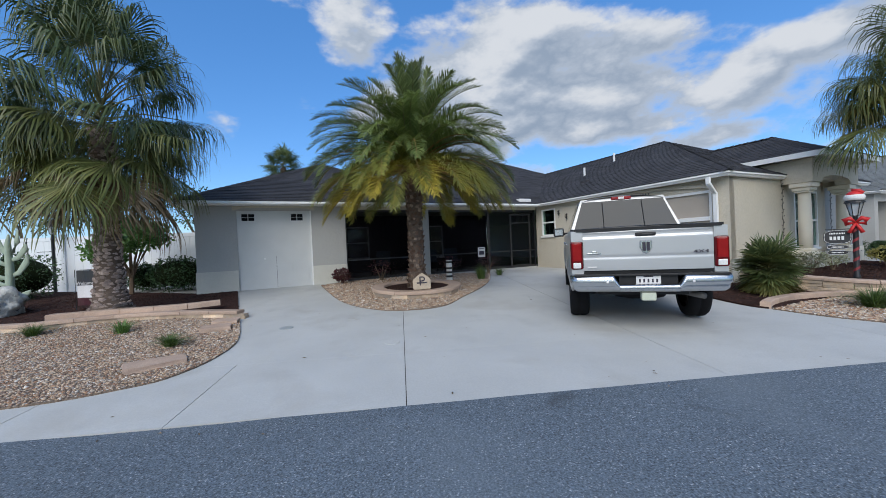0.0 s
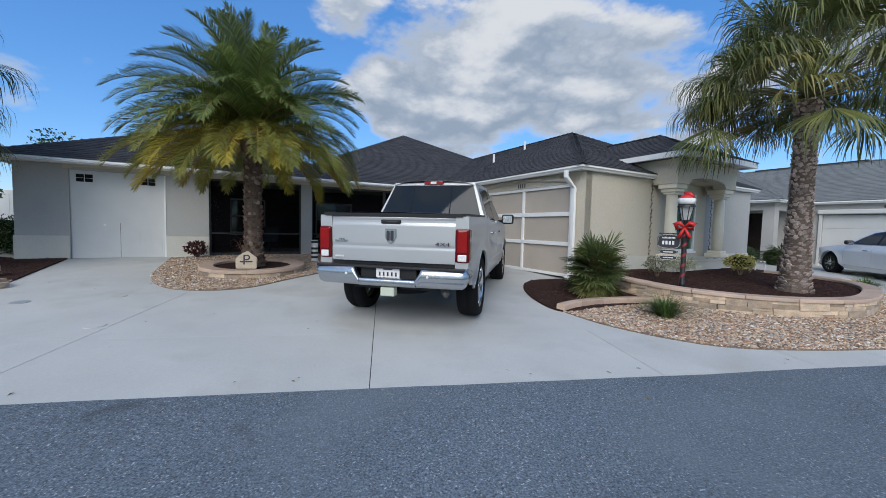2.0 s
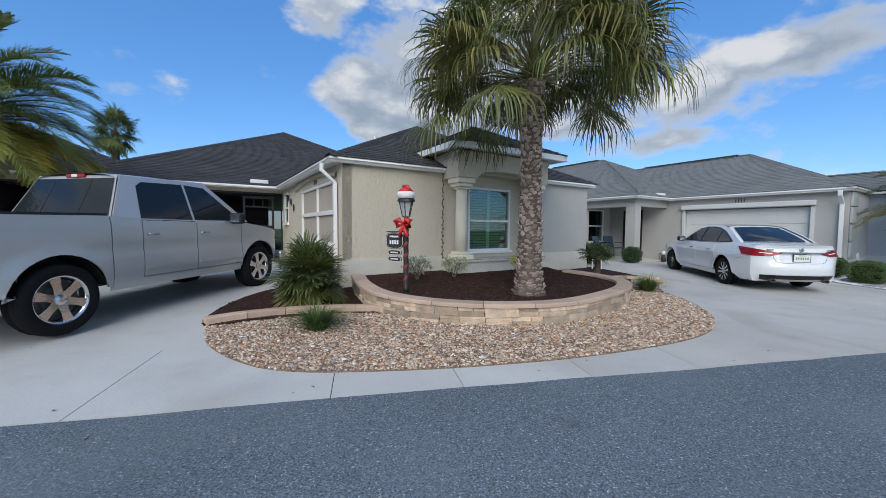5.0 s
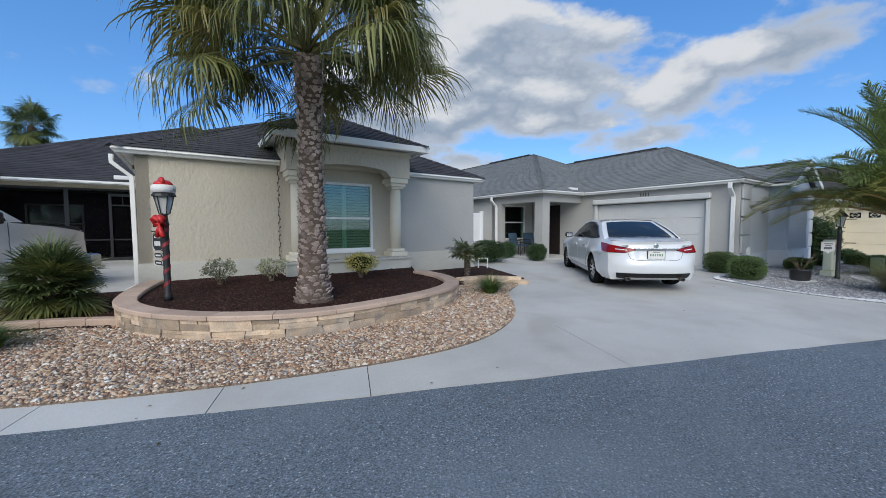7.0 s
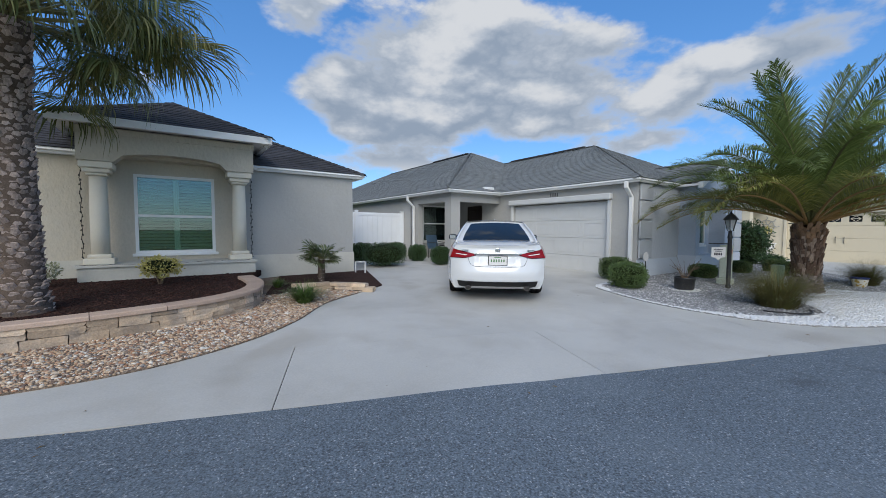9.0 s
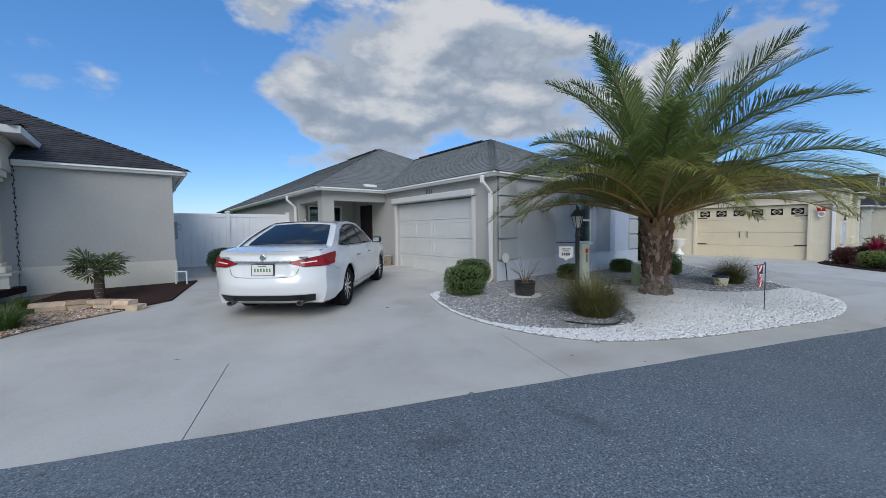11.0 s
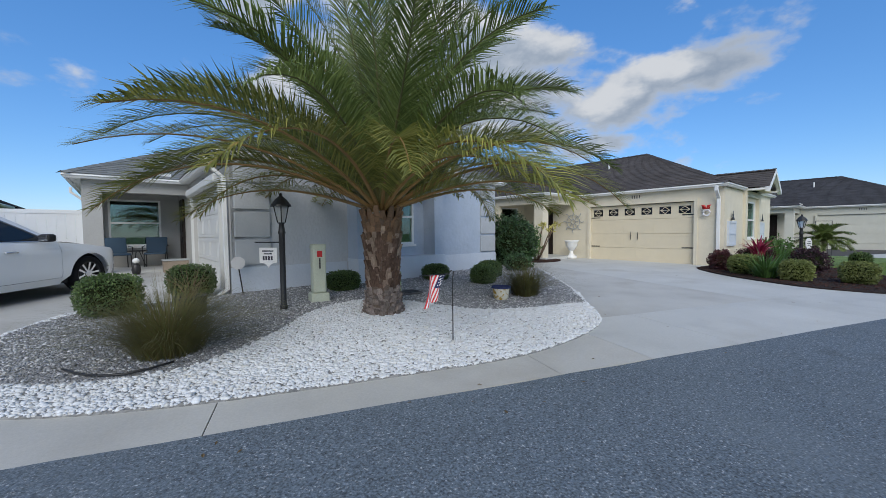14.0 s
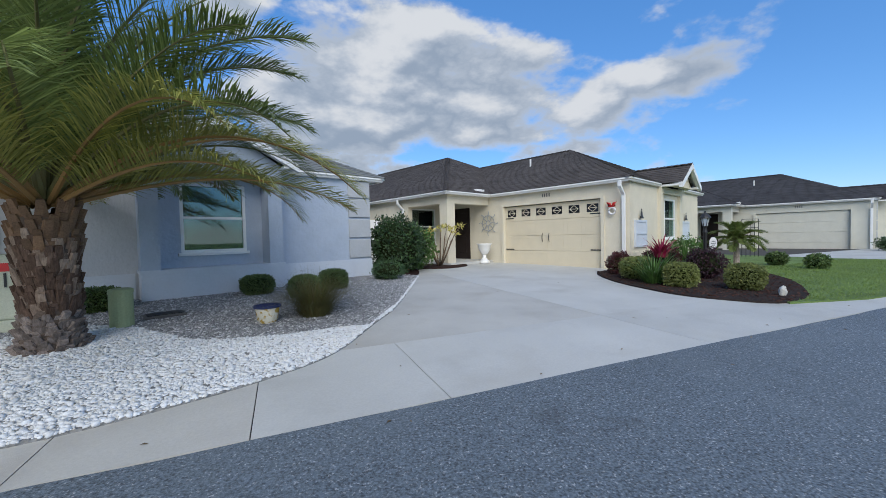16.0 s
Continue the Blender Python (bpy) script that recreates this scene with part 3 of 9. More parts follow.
bed("mulch_bed", MULCH_E, 0.028, "mulch", "dark mulch corner bed with a small palm", "mulch bed")
bed("raised_mulch_bed", RAISED_R, 0.25, "mulch", "raised mulch bed held by a stone wall", "mulch bed")
bed("gravel_bed", BED_H2, 0.02, "rock_gap_shade", "bright white rock border along the drive", "gravel bed")
bed("gravel_bed", GREY_H2, 0.028, "grit_grey", "fine grey gravel bed in front of the grey house", "gravel bed")
bed("mulch_bed", MULCH_H3, 0.028, "soil", "dark mulch bed planted with low hedges", "mulch bed")
bed("lawn", LAWN_H3, 0.022, "grass", "short green lawn between two driveways", "lawn")

# ---- houses ----
def wall_run(bm, p0, p1, z0, z1, thick, openings=()):
    """A wall from p0 to p1 in plan, its outer face on that line and its body to the left of it, with openings (s0, s1, z0, z1)."""
    p0, p1 = Vector(p0), Vector(p1)
    d = (p1 - p0).normalized()
    n = Vector((-d.y, d.x))
    length = (p1 - p0).length
    ss = sorted({0.0, length, *[o[0] for o in openings], *[o[1] for o in openings]})
    zs = sorted({z0, z1, *[o[2] for o in openings], *[o[3] for o in openings]})
    for s0, s1 in zip(ss, ss[1:]):
        for a, b in zip(zs, zs[1:]):
            sm, zm = (s0 + s1) / 2, (a + b) / 2
            if any(o[0] < sm < o[1] and o[2] < zm < o[3] for o in openings):
                continue
            vs = [bm.verts.new((*(p0 + d * s + n * q), z)) for z in (a, b) for s, q in ((s0, 0), (s1, 0), (s1, thick), (s0, thick))]
            for q in ((3, 2, 1, 0), (4, 5, 6, 7), (0, 1, 5, 4), (1, 2, 6, 5), (2, 3, 7, 6), (3, 0, 4, 7)):
                bm.faces.new([vs[i] for i in q])


def course_plane(bm, a, b, c, d, expo=0.145, tab=0.32, lip=0.012, rnd=random):
    """Shingles laid in courses on the slope whose eave runs a-b and whose upper edge runs d-c (d above a, c above b)."""
    a, b, c, d = map(Vector, (a, b, c, d))
    along = (b - a).normalized()
    up = (d - a) - along * (d - a).dot(along)
    if up.length < 0.05:
        up = (c - b) - along * (c - b).dot(along)
    h = up.length
    up.normalize()
    nrm = along.cross(up).normalized()
    if nrm.z < 0:
        nrm = -nrm
    lx0, lx1 = 0.0, (b - a).length
    ux0, ux1 = (d - a).dot(along), (c - a).dot(along)
    rows = int(h / expo) + 1
    for r in range(rows):
        h0, h1 = r * expo, min(h, (r + 1) * expo)
        if h1 - h0 < 0.01:
            continue
        e = [(lx0 + (ux0 - lx0) * k / h, lx1 + (ux1 - lx1) * k / h) for k in (h0, h1)]
        lo, hi = min(e[0][0], e[1][0]), max(e[0][1], e[1][1])
        x = lo - rnd.random() * tab
        while x < hi:
            w = tab * rnd.uniform(0.6, 1.3)
            q = []
            for k, (s0, s1), hh in ((0, e[0], h0), (1, e[1], h1)):
                q.append((max(min(x, s1), s0), max(min(x + w, s1), s0), hh))
            x += w
            if q[0][1] - q[0][0] < 0.004 and q[1][1] - q[1][0] < 0.004:
                continue
            g = lip * rnd.uniform(0.7, 1.3)
            p = [a + along * q[0][0] + up * q[0][2] + nrm * g, a + along * q[0][1] + up * q[0][2] + nrm * g,
                 a + along * q[1][1] + up * q[1][2] + nrm * 0.002, a + along * q[1][0] + up * q[1][2] + nrm * 0.002]
            vs = [bm.verts.new(v) for v in p]
            bm.faces.new(vs)
            under = [bm.verts.new(a + along * q[0][0] + up * q[0][2] - nrm * 0.004), bm.verts.new(a + along * q[0][1] + up * q[0][2] - nrm * 0.004)]
            bm.faces.new((under[0], under[1], vs[1], vs[0]))


def ridge_caps(bm, p, q, w=0.13, step=0.2):
    p, q = Vector(p), Vector(q)
    d = q - p
    n = max(1, int(d.length / step))
    side = d.cross(Vector((0, 0, 1))).normalized() * w
    for i in range(n):
        a, b = p + d * (i / n), p + d * ((i + 1.15) / n)
        lo, hi = 0.034, 0.018
        v = [bm.verts.new(x) for x in (a - side + Vector((0, 0, lo - 0.055)), a + Vector((0, 0, lo)), a + side + Vector((0, 0, lo - 0.055)),
                                       b + side + Vector((0, 0, hi - 0.055)), b + Vector((0, 0, hi)), b - side + Vector((0, 0, hi - 0.055)))]
        bm.faces.new((v[0], v[1], v[4], v[5]))
        bm.faces.new((v[1], v[2], v[3], v[4]))


def hip_roof(house, u0, u1, v0, v1, z, pitch, mat, front_only=False, gable_front=False):
    """Hip roof with its eaves on the rectangle; ridge along the longer side. Shingle courses, ridge caps and a solid deck."""
    rnd = random.Random(int(u0 * 13 + v0 * 7 + z * 3) + 5)
    w, dp = u1 - u0, v1 - v0
    hh = min(w, dp) / 2
    top = z + hh * pitch
    A, B, C, D = (u0, v0, z), (u1, v0, z), (u1, v1, z), (u0, v1, z)
    if dp >= w:
        r0, r1 = ((u0 + u1) / 2, v0 + hh, top), ((u0 + u1) / 2, v1 - hh, top)
        planes = [(A, B, r0, r0), (B, C, r1, r0), (C, D, r1, r1), (D, A, r0, r1)]
        hips = [(A, r0), (B, r0), (C, r1), (D, r1), (r0, r1)]
    else:
        r0, r1 = (u0 + hh, (v0 + v1) / 2, top), (u1 - hh, (v0 + v1) / 2, top)
        planes = [(A, B, r1, r0), (B, C, r1, r1), (C, D, r0, r1), (D, A, r0, r0)]
        hips = [(A, r0), (B, r1), (C, r1), (D, r0), (r0, r1)]
    bm = bmesh.new()
    for i, (a, b, c, d) in enumerate(planes):
        if i == 2:
            course_plane(bm, a, b, c, d, 0.6, 3.0, rnd=rnd)
        else:
            course_plane(bm, a, b, c, d, rnd=rnd)
    for h in hips:
        ridge_caps(bm, *h)
    sh = part("roof", bm, mat, house)
    deck = bmesh.new()
    k = Vector((0, 0, -0.006))
    for a, b, c, d in planes:
        pts = [Vector(a), Vector(b), Vector(c)] + ([Vector(d)] if Vector(d) != Vector(c) else [])
        deck.faces.new([deck.verts.new(p + k) for p in pts])
    part("roof_deck", deck, "dark", sh)
    return sh


def gutter(house, path, z):
    """White K-profile gutter with fascia along a path in plan, outer lip on the path."""
    bm = bmesh.new()
    prof = [(0.0, 0.01), (0.012, 0.01), (0.012, -0.015), (-0.005, -0.05), (0.025, -0.075), (0.045, -0.11), (0.11, -0.115), (0.11, 0.0), (0.085, 0.0)]
    pts = [Vector(p) for p in path]
    rings = []
    for i, p in enumerate(pts):
        a = (pts[i] - pts[i - 1]).normalized() if i else (pts[1] - pts[0]).normalized()
        b = (pts[i + 1] - pts[i]).normalized() if i < len(pts) - 1 else a
        na, nb = Vector((-a.y, a.x)), Vector((-b.y, b.x))
        m = (na + nb) / max(0.3, 1 + na.dot(nb))
        rings.append([bm.verts.new((*(p + m * o), z + h)) for o, h in prof])
    for r, s in zip(rings, rings[1:]):
        for k in range(len(prof) - 1):
            bm.faces.new((r[k], s[k], s[k + 1], r[k + 1]))
    for r in (rings[0], rings[-1]):
        bm.faces.new(r)
    g = part("gutter", bm, "white", house)
    return g


def downspout(house, p, out, z_top, z_bot):
    """Elbowed white downpipe: p on the wall in plan, out the outward direction."""
    p, o = Vector((*p, 0)), Vector((*out, 0)).normalized()
    bm = bmesh.new()
    side = Vector((-o.y, o.x, 0))
    pts = [p + o * 0.34 + Vector((0, 0, z_top)), p + o * 0.34 + Vector((0, 0, z_top - 0.14)), p + o * 0.07 + Vector((0, 0, z_top - 0.38)), p + o * 0.06 + Vector((0, 0, z_bot + 0.12)), p + o * 0.22 + Vector((0, 0, z_bot + 0.02))]
    rings = []
    for i, q in enumerate(pts):
        d = (pts[min(i + 1, 4)] - pts[max(i - 1, 0)]).normalized()
        f = d.cross(side).normalized()
        rings.append([bm.verts.new(q + side * a * 0.048 + f * b * 0.036) for a, b in ((-1, -1), (1, -1), (1, 1), (-1, 1))])
    for r, s in zip(rings, rings[1:]):
        for k in range(4):
            bm.faces.new((r[k], r[(k + 1) % 4], s[(k + 1) % 4], s[k]))
    bm.faces.new(rings[0])
    bm.faces.new(rings[-1])
    bmesh.ops.bevel(bm, geom=bm.edges[:], offset=0.008, segments=1, affect="EDGES")
    return part("downspout", bm, "white", house)


HOUSE_TURN = 20.0
E1 = (7.52, 4.50)     # gutter corner of the tan house
E2 = (21.93, 4.965)
E3 = (35.62, 5.21)
E4 = (52.54, 5.84)
E5 = (69.6, 6.0)
FACE_V = Matrix()                       # width along u, wall behind
FACE_U = pose(0, 0, 0, 0, 0, -90)       # width along -v, wall behind (+u)


def at(ob, m):
    ob.matrix_basis = m
    return ob


def window(house, m, w, h, sash=0.5, slats=0, pane_mat="glass", sill=True):
    """Framed window, its lower left outer corner at m; panes, a near-black board for the unlit room's shade, louvres as
    parts.
    """
    f = 0.055
    bm = boxes((0, f, -0.02, 0.06, 0, h), (w - f, w, -0.02, 0.06, 0, h), (f, w - f, -0.02, 0.06, 0, f), (f, w - f, -0.02, 0.06, h - f, h))
    if sash:
        box(bm, f, w - f, -0.012, 0.05, h * sash - 0.025, h * sash + 0.025)
    win = at(part("window", bm, "white", house), m)
    spans = [(f, h * sash - 0.025), (h * sash + 0.025, h - f)] if sash else [(f, h - f)]
    for a, b in spans:
        part("pane", boxes((f, w - f, 0.02, 0.026, a, b)), pane_mat, win)
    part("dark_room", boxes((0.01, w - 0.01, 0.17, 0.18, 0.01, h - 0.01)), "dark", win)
    for i in range(slats):
        z = f + (i + 0.5) * (h - 2 * f) / slats
        bm = bmesh.new()
        box(bm, f, w - f, -0.028, 0.028, -0.004, 0.004, m=Matrix.Translation((0, 0.10, z)) @ pose(0, 0, 0, 48))
        part("slat", bm, "louvre", win)
    if slats:
        part("stile", boxes((w / 2 - 0.05, w / 2 + 0.05, 0.055, 0.075, f, h - f)), "blind", win)
    if sill:
        part("sill", boxes((-0.05, w + 0.05, -0.06, 0.02, -0.06, 0.0), bevel=0.008), "white", win)
    return win


def panel_door(house, m, w, h, rows, cols, mat, lights=False, handles=False, hinges=False, relief=0.006):
    """Sectional garage door; each section a part with pressed panels."""
    d = at(part("garage_door", boxes((0, w, 0.03, 0.05, 0, h)), mat, house), m)
    sh = h / rows
    for r in range(rows):
        bm = bmesh.new()
        box(bm, 0.005, w - 0.005, 0.0, 0.03, r * sh + 0.004, (r + 1) * sh - 0.004, bevel=0.004)
        if relief and not (lights and r == rows - 1):
            for c in range(cols):
                x0, x1 = c * w / cols + 0.07, (c + 1) * w / cols - 0.07
                for q in ((x0, x1, r * sh + 0.09, r * sh + 0.10), (x0, x1, (r + 1) * sh - 0.10, (r + 1) * sh - 0.09), (x0, x0 + 0.01, r * sh + 0.09, (r + 1) * sh - 0.09), (x1 - 0.01, x1, r * sh + 0.09, (r + 1) * sh - 0.09)):
                    box(bm, q[0], q[1], -relief, 0.002, q[2], q[3])
        part("section", bm, mat, d)
    if lights:
        for c in range(cols):
            x0, x1 = c * w / cols + 0.12, (c + 1) * w / cols - 0.12
            z0, z1 = h - sh + 0.16, h - 0.12
            part("light_pane", boxes((x0, x1, -0.006, 0.004, z0, z1)), "tinted", d)
            bm = bmesh.new()
            cx, cz = (x0 + x1) / 2, (z0 + z1) / 2
            dx, dz = (x1 - x0) / 2, (z1 - z0) / 2
            for a, b in (((-1, 0), (0, 1)), ((0, 1), (1, 0)), ((1, 0), (0, -1)), ((0, -1), (-1, 0)), ((-1, 0), (1, 0))):
                tube(bm, [(cx + a[0] * dx * 0.8, -0.008, cz + a[1] * dz * 0.9), (cx + b[0] * dx * 0.8, -0.008, cz + b[1] * dz * 0.9)], 0.009, 4)
            part("grille", bm, mat, d)
    if handles:
        for x in (w * 0.43, w * 0.50):
            bm = tube(bmesh.new(), [(x, -0.005, h * 0.40), (x, -0.035, h * 0.43), (x, -0.035, h * 0.50), (x, -0.005, h * 0.53)], 0.011, 6)
            part("handle", bm, "black", d)
    if hinges:
        for x0, s in ((0.02, 1), (w - 0.02, -1)):
            for z in (h * 0.27, h * 0.80):
                bm = bmesh.new()
                box(bm, min(x0, x0 + s * 0.36), max(x0, x0 + s * 0.36), -0.012, 0.0, z - 0.018, z + 0.018, bevel=0.005)
                part("hinge", bm, "black", d)
    return d


def number_bars(house, m, n=4):
    """House number, shown as plain bars."""
    for i in range(n):
        bm = boxes((i * 0.085, i * 0.085 + 0.035, -0.012, 0.0, 0, 0.115), bevel=0.004)
        at(part("number_bar", bm, "steel_dark", house), m)


def turned_column(house, u, v, z0, z1, r, mat):
    bm = bmesh.new()
    lathe(bm, [(r, z0), (r * 1.02, z0 + (z1 - z0) * 0.4), (r * 0.93, z1)], 20, Matrix.Translation((u, v, 0)))
    c = part("column", bm, mat, house, smooth=True)
    bm = bmesh.new()
    for a, b, k in ((z0 - 0.07, z0, 1.25), (z0 - 0.18, z0 - 0.07, 1.6)):
        box(bm, u - r * k, u + r * k, v - r * k, v + r * k, a, b, bevel=0.02)
    part("column_base", bm, mat, c)
    bm = bmesh.new()
    for a, b, k in ((z1, z1 + 0.05, 1.12), (z1 + 0.05, z1 + 0.13, 1.4), (z1 + 0.13, z1 + 0.25, 1.7)):
        box(bm, u - r * k, u + r * k, v - r * k, v + r * k, a, b, bevel=0.015)
    part("capital", bm, mat, c)


def arch_panel(bm, u0, u1, v0, v1, z0, z1, a0, a1, rise_):
    """Frieze wall with a shallow arch cut out of its lower edge."""
    n = 14
    def low(u):
        if u <= a0 or u >= a1:
            return z0
        t = (u - a0) / (a1 - a0) * 2 - 1
        return z0 + 0.03 + (rise_ - 0.03) * math.sqrt(max(0.0, 1 - t * t * 0.92))
    us = [u0, a0 - 1e-3] + [a0 + (a1 - a0) * i / n for i in range(n + 1)] + [a1 + 1e-3, u1]
    g = [[bm.verts.new((u, v, z)) for v in (v0, v1) for z in (low(u), z1)] for u in us]
    for a, b in zip(g, g[1:]):
        bm.faces.new((a[0], b[0], b[1], a[1]))
        bm.faces.new((a[2], a[3], b[3], b[2]))
        bm.faces.new((a[0], a[2], b[2], b[0]))
        bm.faces.new((a[1], b[1], b[3], a[3]))
    bm.faces.new((g[0][0], g[0][1], g[0][3], g[0][2]))
    bm.faces.new((g[-1][0], g[-1][2], g[-1][3], g[-1][1]))


def soffit(house, u0, u1, v0, v1, z):
    return part("soffit", boxes((u0, u1, v0, v1, z - 0.012, z)), "white", house)


def wall_part(house, mat, p0, p1, z0, z1, openings=(), thick=0.2):
    bm = bmesh.new()
    wall_run(bm, p0, p1, z0, z1, thick, openings)
    bmesh.ops.remove_doubles(bm, verts=bm.verts, dist=1e-5)
    inner = [f for f in bm.faces if all(len(e.link_faces) > 2 for e in f.edges)]
    bmesh.ops.delete(bm, geom=inner, context="FACES")
    return part("wall", bm, mat, house)


def gecko(parent, m):
    bm = bmesh.new()
    tube(bm, [(0, -0.02, -0.16), (0.03, -0.02, -0.1), (0, -0.02, -0.04), (0, -0.02, 0.05), (0.01, -0.02, 0.11)], [0.006, 0.012, 0.024, 0.022, 0.016], 6)
    for s, z in ((1, 0.05), (-1, 0.05), (1, -0.04), (-1, -0.04)):
        tube(bm, [(0, -0.02, z), (s * 0.05, -0.02, z + 0.02), (s * 0.06, -0.02, z + 0.06)], 0.007, 5)
    return at(part("wall_ornament", bm, "black", parent, "black metal lizard ornament"), m)


def tan_house():
    h = empty("house", pose(*E1, 0, 0, 0, HOUSE_TURN), "tan stucco single-storey house with a dark shingle roof", "house")
    ze, zs = 2.83, 2.74
    wall_part(h, "stucco_tan", (0.3, 6.99), (0.3, 0.15), -0.4, zs, [(6.99 - 6.65, 6.99 - 5.91, 1.58, 2.60), (6.99 - 3.95, 6.99 - 0.54, -0.4, 2.47)])
    wall_part(h, "stucco_tan", (0.302, 0.15), (5.3, 0.15), -0.4, zs, [(3.12, 4.49, 0.88, 2.46)])
    # the same front wall goes on greyer and darker right of the bay
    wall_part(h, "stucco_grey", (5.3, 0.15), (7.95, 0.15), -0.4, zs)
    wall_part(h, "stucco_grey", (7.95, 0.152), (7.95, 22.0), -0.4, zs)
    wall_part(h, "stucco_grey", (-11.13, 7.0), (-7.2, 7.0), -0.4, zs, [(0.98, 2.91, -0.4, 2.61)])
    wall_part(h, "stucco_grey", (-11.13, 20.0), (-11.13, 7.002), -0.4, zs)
    # the porch's inner walls are coloured near-black for its deep shade
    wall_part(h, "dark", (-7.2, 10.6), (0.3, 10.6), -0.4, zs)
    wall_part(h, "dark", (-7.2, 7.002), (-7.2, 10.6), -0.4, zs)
    # lighter plaster band at the foot of the walls
    for q in ((0.28, 2.66, 0.125, 0.152, -0.4, 0.78), (5.5, 7.97, 0.125, 0.152, -0.4, 0.78), (7.948, 7.975, 0.152, 20, -0.4, 0.78),
              (-11.15, -10.16, 6.975, 7.002, -0.4, 0.97), (-8.2, -7.2, 6.975, 7.002, -0.4, 0.97)):
        part("plaster_band", boxes(q), "stucco_band", h)
    hip_roof(h, 0.0, 8.25, 0.0, 18.0, ze, 0.5, "shingle_dark")
    hip_roof(h, -5.4, 8.25, 6.5, 24.0, ze, 0.5, "shingle_dark")
    hip_roof(h, -11.5, -3.0, 6.5, 18.0, ze, 0.47, "shingle_dark")
    hip_roof(h, 2.4, 5.8, -0.85, 7.0, 3.29, 0.5, "shingle_dark")
    gutter(h, [(-11.5, 18), (-11.5, 6.5), (0.0, 6.5), (0.0, 0.0), (2.68, 0.0)], ze)
    gutter(h, [(5.5, 0.0), (8.25, 0.0), (8.25, 18)], ze)
    for q in ((2.4, 5.8, -0.85, -0.73, 3.16, 3.29), (2.4, 2.5, -0.73, 2.0, 3.16, 3.29), (5.7, 5.8, -0.73, 2.0, 3.16, 3.29), (2.5, 5.7, -0.73, 2.0, 3.2, 3.22)):
        part("bay_eave", boxes(q), "white", h)
    soffit(h, 0.1, 8.2, 0.1, 6.4, zs + 0.012)
    soffit(h, -11.4, 8.2, 6.4, 24, zs + 0.012)
    downspout(h, (0.3, 0.42), (-1, 0), ze - 0.1, 0.25)
    # window bay with columns
    part("bay_base", boxes((2.66, 5.48, -0.52, 0.15, -0.4, 0.68), (2.62, 5.52, -0.56, 0.15, 0.68, 0.73)), "stucco_band", h)
    bm = bmesh.new()
    arch_panel(bm, 2.70, 5.48, -0.5, -0.2, 2.58, 3.17, 3.2, 4.98, 0.2)
    box(bm, 2.70, 2.95, -0.2, 0.15, 2.58, 3.17)
    box(bm, 5.23, 5.48, -0.2, 0.15, 2.58, 3.17)
    box(bm, 2.68, 5.5, -0.52, 0.149, 3.05, 3.168)
    part("bay_frieze", bm, "stucco_tan", h)
    for u in (2.702, 5.232):
        part("bay_cheek", boxes((u, u + 0.246, 0.152, 1.4, 2.72, 3.165)), "stucco_tan", h)
    part("bay_ceiling", boxes((2.95, 5.23, -0.2, 0.149, 2.72, 2.80)), "stucco_tan", h)
    for u in (2.95, 5.22):
        turned_column(h, u, -0.24, 0.91, 2.33, 0.135, "trim_cream")
    window(h, pose(3.422, 0.16, 0.88), 1.37, 1.58, 0.48, 22)
    # unlit light strings down the bay's corners and along its base
    for u in (2.655, 5.505):
        bm = tube(bmesh.new(), [(u + 0.012 * math.sin(k * 1.9), 0.10 - 0.006 * (k % 3), 0.70 + 0.085 * k) for k in range(25)], 0.006, 5)
        for k in range(24):
            lathe(bm, [(0.004, 0), (0.011, 0.02), (0.004, 0.045)], 5, pose(u + 0.015 * (-1) ** k, 0.09, 0.73 + 0.085 * k, 30 * (-1) ** k))
        part("light_string", bm, "plastic", h, "dark string of small unlit bulbs")
    part("light_string", tube(bmesh.new(), [(2.65 + 0.16 * k, -0.555, 0.725 + 0.012 * math.sin(k * 2.3)) for k in range(18)], 0.006, 5), "plastic", h, "dark string of small unlit bulbs")
    # side window and screened garage opening
    window(h, pose(0.31, 6.65, 1.58) @ FACE_U, 0.74, 1.02, 0.5)
    g = at(part("garage_screen", boxes((0, 3.41, 0.05, 0.06, 0, 2.2)), "screen_panel", h), pose(0.31, 3.95, 0.27) @ FACE_U)
    for q in ((0, 0.07, 0, 2.2), (3.34, 3.41, 0, 2.2), (1.67, 1.74, 0, 2.2), (0.07, 3.34, 0, 0.07), (0.07, 3.34, 2.13, 2.2), (0.07, 3.34, 1.45, 1.55), (0.07, 3.34, 0.74, 0.83)):
        part("screen_bar", boxes((q[0], q[1], 0.0, 0.05, q[2], q[3]), bevel=0.006), "white", g)
    bm = bmesh.new()
    pts = [(0.25, 4.66 - 4.2 * t, 2.50 + 0.15 * math.sin(math.pi * t)) for t in [i / 14 for i in range(15)]]
    for a, b in zip(pts, pts[1:]):
        vs = [bm.verts.new((x, y, z + dz)) for (x, y, z) in (a, b) for x in (0.24, 0.3) for dz in (0, 0.07)]
        for q in ((0, 1, 5, 4), (1, 3, 7, 5), (0, 4, 6, 2)):
            bm.faces.new([vs[i] for i in q])
    part("arch_moulding", bm, "stucco_tan", h)
    number_bars(h, pose(0.3, 2.45, 2.5) @ FACE_U)
    for v, z in ((5.71, 2.38), (5.33, 2.23), (4.92, 2.04)):
        gecko(h, pose(0.29, v, z) @ FACE_U)
    # narrow cart garage door
    d = at(part("garage_door", boxes((0, 1.93, 0.0, 0.05, 0, 2.21), bevel=0.004), "door_grey", h), pose(-10.15, 7.06, 0.40))
